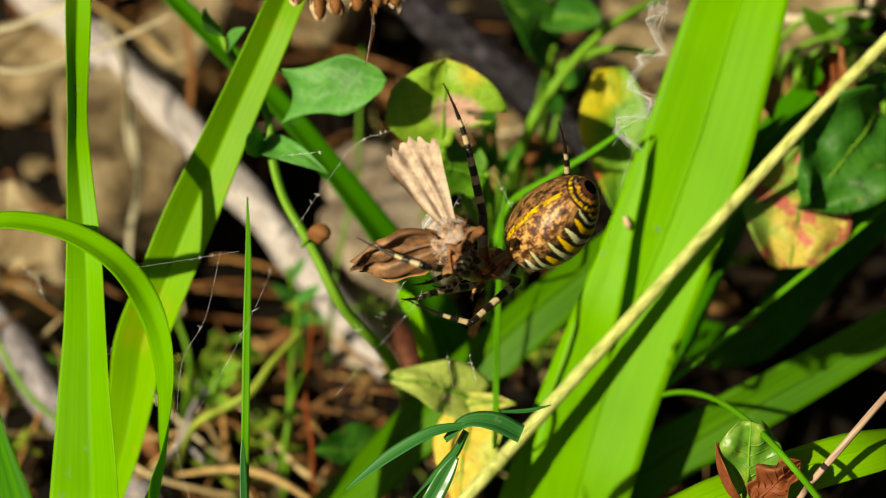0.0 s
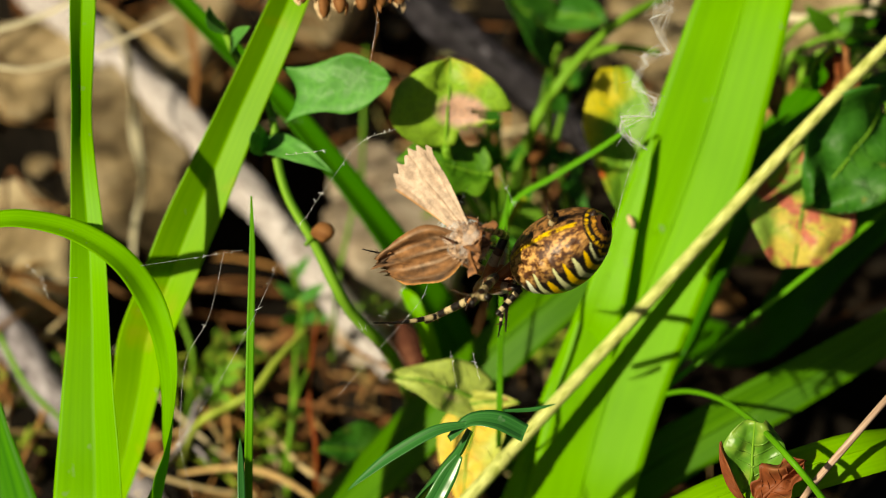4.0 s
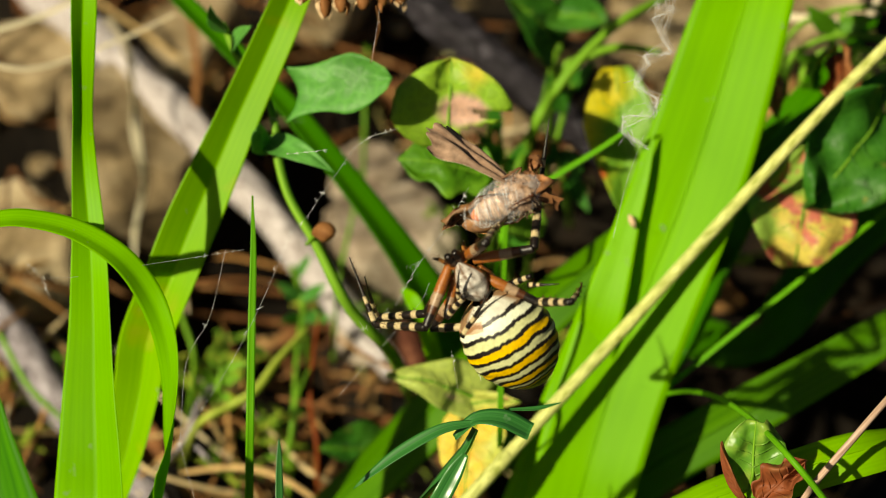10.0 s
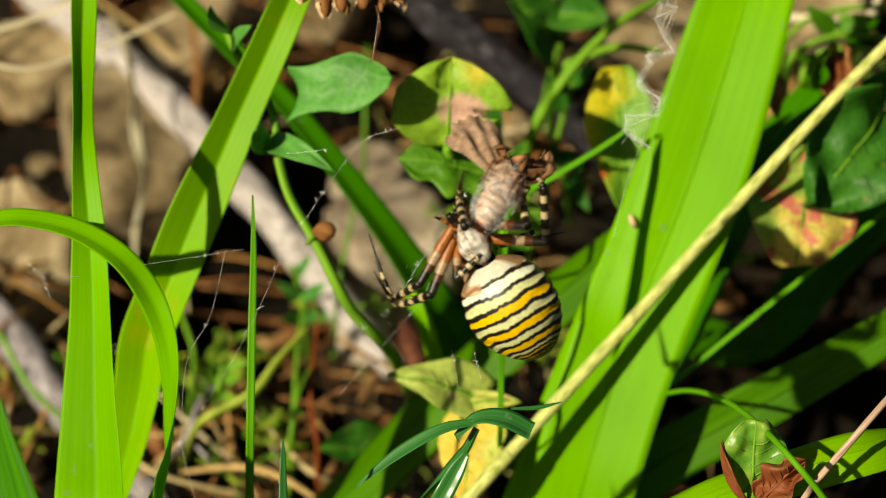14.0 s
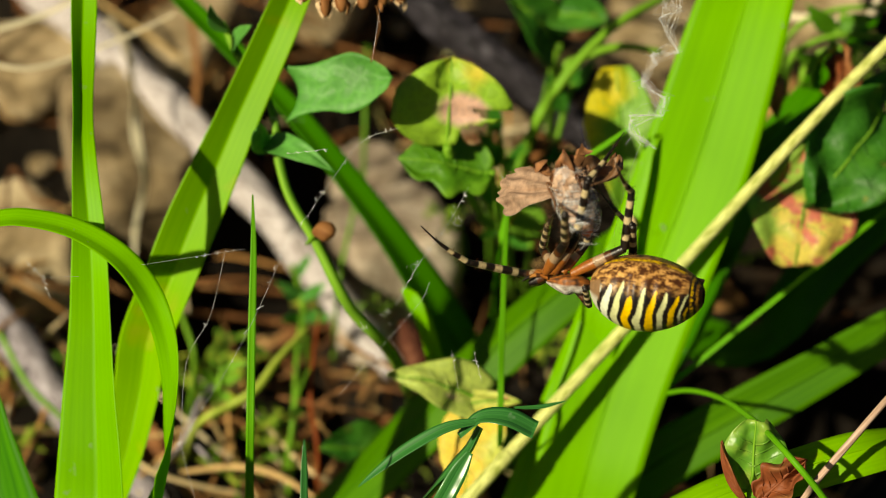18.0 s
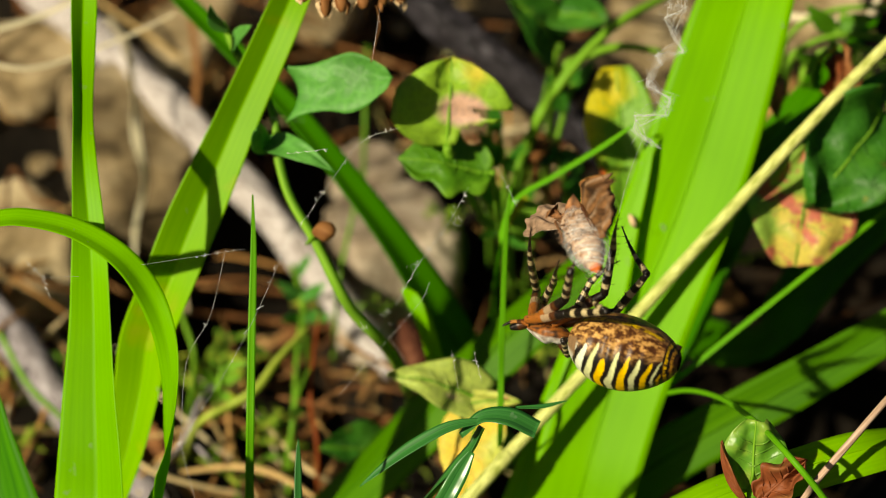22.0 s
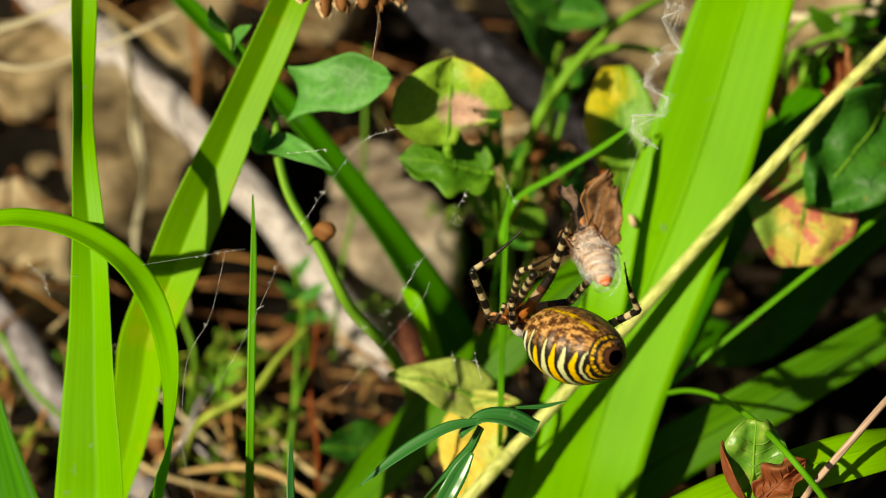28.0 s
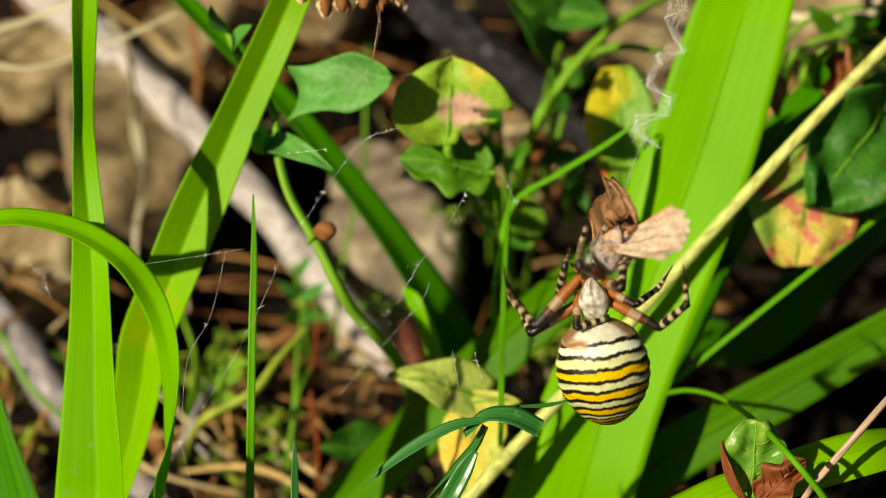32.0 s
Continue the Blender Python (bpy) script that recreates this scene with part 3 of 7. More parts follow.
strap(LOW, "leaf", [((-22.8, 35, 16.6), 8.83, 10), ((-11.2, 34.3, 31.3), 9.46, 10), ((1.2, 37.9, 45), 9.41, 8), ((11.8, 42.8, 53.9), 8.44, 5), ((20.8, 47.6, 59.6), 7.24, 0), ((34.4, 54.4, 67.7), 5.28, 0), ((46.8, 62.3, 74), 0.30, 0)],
      (-0.311, -0.335, 0.889), IRIS_OLIVE_SHADED, "olive green sword leaf crossing behind the web", base=(-28.2, 51.3, -3), n=46, fold=-0.3, rib=0.3)
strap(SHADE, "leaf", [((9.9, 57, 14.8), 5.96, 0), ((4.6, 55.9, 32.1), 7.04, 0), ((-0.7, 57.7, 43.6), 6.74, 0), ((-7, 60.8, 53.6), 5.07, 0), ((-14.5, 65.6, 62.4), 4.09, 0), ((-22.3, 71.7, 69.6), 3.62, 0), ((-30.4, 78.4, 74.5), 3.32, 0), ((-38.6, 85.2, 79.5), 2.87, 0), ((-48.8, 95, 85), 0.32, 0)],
      (0.512, -0.463, 0.723), IRIS_DEEP_SHADED, "narrow sword leaf with shade put into its dark green", base=(12.5, 74.4, -3), n=46, fold=0.28)
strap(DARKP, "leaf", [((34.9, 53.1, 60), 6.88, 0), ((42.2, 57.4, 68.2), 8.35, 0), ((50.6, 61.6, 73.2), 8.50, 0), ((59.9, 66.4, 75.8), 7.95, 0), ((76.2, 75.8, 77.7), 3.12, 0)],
      (-0.539, 0.003, 0.842), IRIS_DEEP_SHADED, "sword leaf coloured dark green for the shade of others", base=(36.1, 107.4, -3), n=36, fold=0.25)
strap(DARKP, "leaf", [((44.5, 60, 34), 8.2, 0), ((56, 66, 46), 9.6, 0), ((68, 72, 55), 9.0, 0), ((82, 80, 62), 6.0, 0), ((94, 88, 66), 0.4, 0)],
      (-0.45, -0.20, 0.87), IRIS_DEEP_SHADED, "low sword leaf coloured dark green for deep shade", base=(36.1, 107.4, -3), n=30, fold=0.25)
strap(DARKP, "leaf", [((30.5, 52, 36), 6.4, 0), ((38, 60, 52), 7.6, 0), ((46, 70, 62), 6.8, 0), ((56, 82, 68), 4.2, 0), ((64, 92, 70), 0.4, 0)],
      (-0.40, -0.30, 0.87), IRIS_DEEP_SHADED, "dark green sword leaf behind the stalk", base=(34.1, 104.4, -3), n=30, fold=0.25)
strap(SHADE, "leaf", [((0.5, 35.7, 47.1), 2.16, 0), ((-0.9, 34.5, 54.4), 2.31, 0), ((-2.3, 36.1, 59.4), 2.29, 0), ((-3.9, 38.2, 61.9), 1.91, 0), ((-5.3, 40.5, 61.7), 0.58, 0)],
      (-0.302, -0.499, 0.812), IRIS, "short bright green young blade", base=(1.5, 87.6, -3), n=24, fold=0.2)

# ---- grass blades and thin stems ----
blade("grass", [((-23.7, 5.9, 47.2), 1.10), ((-21.4, -1.4, 74.3), 0.94), ((-21.2, 6.6, 83.9), 0.88), ((-21, 12.7, 91.1), 0.69), ((-21.1, 16.9, 96.1), 0.19)], (0.195, -0.685, 0.702), GRASS, "thin upright green grass blade", "grass", "grass blades", base=(-30.3, 56, -3), n=30, across=5)
blade("grass", [((7.2, 21.9, 50.5), 0.79), ((7.1, 21.2, 65.9), 0.76), ((7.3, 24.7, 76.5), 0.68), ((7.6, 27.9, 83.5), 0.54), ((8.1, 30.5, 86.6), 0.14)], (0.195, -0.685, 0.702), GRASS, "thin upright green grass blade", "grass", "grass blades", base=(8.9, 79.6, -3), n=30, across=5)
blade("grass", [((7, 41.5, 64.8), 0.73), ((8.7, 41.9, 74.6), 0.86), ((13.9, 41.9, 79.2), 0.92), ((19.5, 43.3, 82.5), 0.85), ((23.1, 44.9, 84.4), 0.49), ((24.2, 45.3, 84.9), 0.14)], (-0.287, -0.218, 0.933), GRASS, "bright green grass blade reaching sideways", "grass", "grass blades", base=(8.7, 107.4, -3), n=30, across=5)
blade("grass", [((24.8, 30.7, 48.8), 0.74), ((28.9, 30, 54.2), 0.80), ((37.2, 33, 60.9), 0.79), ((47.3, 38.2, 67.1), 0.72), ((57, 44.6, 71.6), 0.65), ((67.1, 50.9, 76), 0.15)], (-0.287, -0.218, 0.933), GRASS, "long thin green grass blade", "grass", "grass blades", base=(27.3, 75.7, -3), n=30, across=5)
stalk("grass", [((29.1, 49, -3), 0.74), ((24, 27.4, 44.9), 0.66), ((26.5, 27.8, 53.1), 0.65), ((29.7, 23.9, 59.3), 0.63), ((32.7, 14.7, 67.1), 0.67), ((34.4, 0.1, 77.6), 0.69), ((36.1, -10.8, 83.4), 0.71), ((40.2, -14, 79.5), 0.71), ((45.1, -17.2, 72.6), 0.36)], GRASS, "smooth green grass stem bowed over", "grass", "grass blades", 40)
stalk("dead_stalk", [((-7.3, 51.9, -3), 1.97), ((-6.7, 9.6, 39.9), 1.84), ((3.2, 13.6, 51), 1.81), ((14.5, 22.5, 59.3), 1.705), ((25.1, 31, 67), 1.69), ((37.2, 40.3, 76.5), 1.63), ((46.5, 46.8, 84.3), 1.56), ((55.6, 52.8, 91.5), 1.50), ((68.7, 62.3, 101.3), 0.99)], STRAW, "straight pale yellow dry grass stalk", "dry stalk", "", 60, 10, 0.06, nodes=(0.30, 0.82))
stalk("dead_stalk", [((47.4, 50.2, -3), 1.08), ((38.6, -7.0, 70.7), 0.70), ((40.7, -7.1, 76.1), 0.80), ((44.3, -4.7, 79.7), 0.80), ((48.7, -0.9, 82.7), 0.74), ((56.5, 6.9, 85.8), 0.38)], STALK_PINK, "pinkish tan dry stalk", "dry stalk", "", 30, 8, 0.1)
blade("dry_grass", [((-74.1, 105.2, 56.7), 1.02), ((-67.5, 108.3, 57.3), 1.08), ((-62.6, 111.1, 57.5), 1.02), ((-57.6, 114.5, 58.4), 0.90), ((-49.3, 120.5, 59.4), 0.26)], (0.000, -0.227, 0.974), STRAW_PALE, "bleached dry grass blade", "grass", "dry blades", n=24, across=5)
blade("dry_grass", [((-71.9, 95.3, 60.4), 0.73), ((-65, 94.2, 59.1), 0.86), ((-60.3, 96, 58.2), 0.80), ((-55, 100.6, 57.4), 0.68), ((-48.7, 105.7, 57.2), 0.63), ((-42.2, 111.2, 57.6), 0.38)], (0.000, -0.227, 0.974), STRAW_PALE, "bleached dry grass blade, gently curved", "grass", "dry blades", n=30, across=5)
blade("dry_grass", [((-61.8, 157.7, 25.9), 1.25, 0), ((-57.3, 147.8, 26.5), 1.83, 20), ((-55.1, 138.6, 21.8), 1.82, 50), ((-53.5, 127.7, 21.2), 1.97, 0), ((-51.5, 119.4, 17.6), 1.37, 40), ((-52.5, 111.3, 14.2), 0.97, 0), ((-52.1, 103.3, 10.9), 0.57, 0)], (0.303, -0.294, 0.906), STRAW_PALE, "twisted straw-coloured dry blade hanging over the stick", "grass", "dry blades", n=36, across=5)
blade("dry_grass", [((-46.6, 158.4, 26.7), 0.94), ((-44.2, 144.1, 25.3), 1.22), ((-43.9, 134.9, 22), 1.00)], (0.000, -0.227, 0.974), STRAW_RED, "orange-brown dry blade", "grass", "dry blades", n=20, across=5)
stalk("dead_stalk", [((-25.7, 72.3, 3), 0.72), ((-16.3, 71.5, 13.4), 0.80), ((-8.1, 65.9, 19.1), 0.69), ((-2, 61.6, 20.3), 0.51)], TWIG, "reddish brown dead stalk lying level", "dry stalk", "dead stalks", 24, 8, 0.15)
stalk("dead_stalk", [((-19.4, 52.1, 0), 0.85), ((-18.4, 51.3, 20.5), 0.66), ((-19.6, 57.3, 24.5), 0.62), ((-19.4, 62.8, 27.9), 0.60), ((-18.7, 71.9, 29.4), 0.45)], RUSTY, "rusty red upright dead stalk", "dry stalk", "dead stalks", 24, 8, 0.1)
stalk("dead_stalk", [((-39.7, 85.5, 23.8), 0.72), ((-32.8, 87.4, 23.1), 0.72), ((-25.9, 89.7, 19.6), 0.64), ((-20.6, 90.2, 13.9), 0.46)], TWIG, "brown curved dead stalk", "dry stalk", "dead stalks", 24, 8, 0.1)
stalk("dead_stalk", [((-5.9, 76.5, 0), 1.03), ((-3.6, 67.3, 20.8), 2.59), ((-4.9, 71.8, 23.1), 3.82), ((-6.1, 75.5, 24.4), 1.40)], HUSK, "dark red-brown dried bud on a dead stalk", "bud", "dead stalks", 24, 12, 0.15)

# ---- herbs with broad leaves ----
def herb_leaf(name, base, tip, facing, width, mat, label, outline="heart", stalk=None, category="herb", **kw):
    """A low herb that shows one broad leaf, its midrib and its stalk."""
    foot = stalk[-1][0] if stalk else base
    off = vec(foot)
    ob = plant(name, foot, label, category, "broad-leaved herbs")
    s = broad_leaf(base, tip, facing, width, outline, **kw)
    leaf = part("leaf", (s[0] - off, s[1], s[2]), mat, ob)
    # the veins follow the blade's own surface
    n, k = 22, 17
    row = s[0][:n * k].reshape(n, k, 3) - off
    part("midrib", tube([(row[i][k // 2], 0.5 - 0.3 * i / n) for i in range(0, n, 3)], 22, 6), LEAF_BROWN if mat is LEAF_BROWN else STEM, leaf)
    if not kw.get("notch"):
        for sign in (-1, 1):
            for i in (2, 5, 8, 11, 14):
                part("vein", tube([(row[i + a][k // 2 + sign * b], 0.26 - 0.03 * b) for a, b in ((0, 0), (1, 2), (2, 4), (4, 7))], 10, 5), mat, leaf)
    if stalk:
        part("stalk", tube([(vec(p) - off, w) for p, w in stalk], 16, 6), STEM, ob)
    return ob


def bindweed():
    ob = empty_at("climbing_herb", (-3.6, 76.5, 0))
    tagged(ob, "climbing green herb with arrow-shaped leaves and a dry bud", "herb")
    o = vec((-3.6, 76.5, 0))

    def add(name, s, mat, label=""):
        return part(name, (s[0] - o, s[1], s[2]), mat, ob, label)
    add("stem", tube([((-3.6, 76.5, 0), 1.59), ((-6.1, 32.9, 55.9), 1.45), ((-11.4, 26.9, 70.5), 1.42), ((-15.4, 30.5, 77.7), 1.25), ((-18.6, 34.1, 82.0), 1.17), ((-20.0, 37.2, 85.7), 1.17), ((-20.4, 39.9, 88.8), 1.02), ((-21.7, 43.4, 90.4), 0.94), ((-25.5, 49.7, 92.3), 1.12), ((-27.5, 53.7, 94.3), 0.80)], 60, 8), STEM)
    add("leaf", broad_leaf((-17.7, 40.6, 93.2), (-6.2, 38.4, 96.9), (-0.16, -0.72, 0.68), 7.6, "spade", 0.16, 0.1, 0.07, 3), LEAF_GREEN, "arrow-shaped grey-green leaf")
    add("leaf", broad_leaf((-23.1, 39.1, 87.9), (-13.5, 31.3, 89.5), (0.05, -0.48, 0.88), 3.3, "lance", 0.25, 0.3, 0.12, 5), LEAF_GREEN)
    add("leaf", broad_leaf((-21.5, 38.1, 86.6), (-22.6, 33.8, 92.6), (-0.302, -0.499, 0.812), 3.39, "round", 0.1, 0.1, 0.1, 6), LEAF_GREEN)
    add("leaf", broad_leaf((-26.6, 50.0, 92.7), (-23.5, 46.2, 99.0), (-0.206, -0.512, 0.834), 2.67, "lance", 0.2, 0.1, 0.1, 8), LEAF_GREEN)
    add("leaf", broad_leaf((-27.3, 51.3, 94.2), (-28.4, 48.9, 99.6), (-0.206, -0.512, 0.834), 2.36, "lance", 0.2, 0.1, 0.1, 9), LEAF_GREEN)
    add("leaf_stalk", tube([((-16.5, 30.5, 77.7), 0.55), ((-15.3, 30.0, 79.8), 0.54)], 8, 6), STEM)
    bud = tube([((-15.6, 30.0, 79.8), 0.78), ((-14.4, 29.4, 80.7), 2.32), ((-13.5, 28.7, 80.8), 2.00), ((-13.1, 28.4, 80.6), 0.46)], 14, 10, 0.2)
    add("bud", bud, STRAW_RED, "dry brown bud")


bindweed()
herb_leaf("herb", (0.5, 41.2, 84.1), (1.2, 45.2, 94.7), (0.099, -0.695, 0.712), 14.8, LEAF_PINK, "round green leaf with a pinkish decayed patch", "round", [((0.5, 41.2, 84.1), 1.2), ((5.4, 64.7, 54.1), 1.2), ((9.3, 85.5, 33.1), 1.4), ((11.5, 110, 0), 1.6)], cup=0.2, wave=0.08, seed=2,
          notch=lambda u, v: u > 0.58 + 0.2 * v and v < 0.50 and abs(v - 0.33 - 0.12 * (u - 0.6)) > 0.22 * (1.02 - u))
herb_leaf("herb", (6.2, 42.2, 79.6), (-5.5, 41.8, 82.3), (-0.20, -0.50, 0.84), 7.8, LEAF_MID, "green ribbed leaf hanging below others", "lobed", [((6.2, 42.2, 79.6), 0.7), ((8.0, 58.0, 56.0), 0.9), ((12.5, 108.0, 0), 1.3)], cup=0.2, wave=0.15, seed=5)
herb_leaf("herb", (24.9, 53.8, 63.9), (23.2, 66.4, 78.9), (-0.097, -0.585, 0.806), 8.96, LEAF_YELLOW, "yellow-green leaf with red spots", "blunt", [((24.7, 54, 64.1), 1.1), ((27.2, 59.8, 49.2), 1.2), ((32.8, 104, 0), 1.4)], cup=0.22, wave=0.12, seed=7)
herb_leaf("herb", (48.0, 51.5, 76.7), (45.0, 38.7, 67.6), (-0.101, -0.437, 0.894), 12.8, LEAF_RUST, "pale green leaf with a yellow and red withered tip", "blunt", [((47.9, 51.5, 76.7), 1.0), ((53.2, 59, 67), 1.1), ((69.9, 125.4, 0), 1.3)], cup=0.25, wave=0.28, seed=9)
# Added dark leaf: stands in for shade over the rusty leaf's right half.
herb_leaf("herb", (57.2, 51.7, 83.2), (46.6, 40.4, 75.9), (0.30, -0.62, 0.72), 14.5, LEAF_DARK_SHADED, "dark green leaf added for the shaded side of the rusty leaf", "round", [((57.2, 51.7, 83.2), 1.2), ((81.6, 122.2, 0), 1.5)], cup=0.25, wave=0.3, seed=11)
herb_leaf("herb", (5.4, 25.4, 56.5), (-6.6, 25.5, 61.3), (-0.371, -0.211, 0.904), 7.60, LEAF_PALE, "pale green and golden withering leaf", "heart", None, cup=0.2, wave=0.15, seed=13)
herb_leaf("herb", (4.7, 25.7, 56.8), (2.2, 14, 49.1), (-0.362, -0.333, 0.871), 9.16, LEAF_GOLD, "golden yellow leaf with brown spots", "lance", [((4.7, 25.7, 56.8), 1.2), ((6.6, 32.2, 44.3), 1.3), ((8.6, 67.7, 0), 1.5)], cup=0.2, wave=0.12, seed=14)
herb_leaf("herb", (0.4, 24.7, 55.7), (9.6, 24, 57.9), (0.000, -0.087, 0.996), 3.99, LEAF_GOLD, "small golden lobe of a withering leaf", "lance", None, cup=0.2, wave=0.1, seed=15)
herb_leaf("herb", (33.6, -7.2, 73.6), (33.8, -3.5, 81.2), (0.05, -0.50, 0.86), 6.3, LEAF_HALF, "glossy green leaf dying brown from its edge", "blunt", [((33.6, -7.2, 73.6), 1.2), ((39.7, 6.8, 48.3), 1.3), ((50.2, 47.5, 0), 1.4)], cup=0.20, bend=0.14, wave=0.24, seed=16)
herb_leaf("dead_leaf", (34.0, -9.4, 74.9), (38.9, -7.2, 79.1), (-0.25, -0.55, 0.80), 4.4, LEAF_BROWN, "curled red-brown dead leaf scrap", "lobed", None, cup=0.6, wave=0.5, seed=17)
herb_leaf("dead_leaf", (32.8, -8.2, 73.2), (29.8, -5.1, 79.3), (-0.693, -0.404, 0.597), 1.7, LEAF_BROWN, "rolled red-brown dead leaf edge", "lance", None, cup=0.6, wave=0.3, seed=18)
herb_leaf("dead_leaf", (52.1, 64.9, 83.3), (53.9, 53.5, 76), (-0.398, -0.558, 0.728), 4.61, LEAF_BROWN, "shrivelled hanging rust-brown leaf", "lobed", [((52.1, 64.9, 83.3), 1.0), ((50.5, 69, 75.8), 1.0), ((69.7, 154.1, 0), 1.2)], cup=1.1, bend=0.35, wave=0.9, seed=19)
herb_leaf("dead_leaf", (44.9, 65.7, 78.1), (44.3, 60.5, 74.9), (-0.398, -0.558, 0.728), 3.01, LEAF_BROWN, "small shrivelled rust-brown dead leaf", "lance", None, cup=0.6, bend=0.2, wave=0.5, seed=20)
herb_leaf("herb", (-7.7, 49.9, 21.9), (-17.3, 46.2, 26.8), (0.000, -0.227, 0.974), 8.95, LEAF_DARK_SHADED, "low leaf coloured dark green for shade", "heart", [((-7.7, 49.9, 21.9), 1.2), ((-5.7, 64, 0), 1.4)], cup=0.2, wave=0.1, seed=21)
herb_leaf("herb", (17.5, 96.4, 61.7), (9.6, 95.1, 72.6), (0.000, -0.439, 0.899), 9.25, LEAF_DARK_SHADED, "dark green broad leaf high on its stalk", "heart", [((17.5, 96.4, 61.7), 1.2), ((15.9, 106, 42), 1.3), ((15.3, 140.2, 0), 1.5)], cup=0.2, wave=0.1, seed=22)
herb_leaf("herb", (17.3, 96.3, 67.8), (25, 91.9, 68.8), (0.000, -0.357, 0.934), 7.52, LEAF_DARK_SHADED, "dark green leaf with a pale edge", "heart", None, cup=0.2, wave=0.1, seed=23)
herb_leaf("herb", (12.3, 58.8, 54.3), (10.9, 59.7, 61.6), (0.000, -0.523, 0.852), 5.15, LEAF_YELLOW, "small round yellow-green leaf on a stalk", "round", [((12.3, 58.8, 54.3), 1.0), ((14.4, 110, 0), 1.2)], cup=0.2, wave=0.1, seed=24)
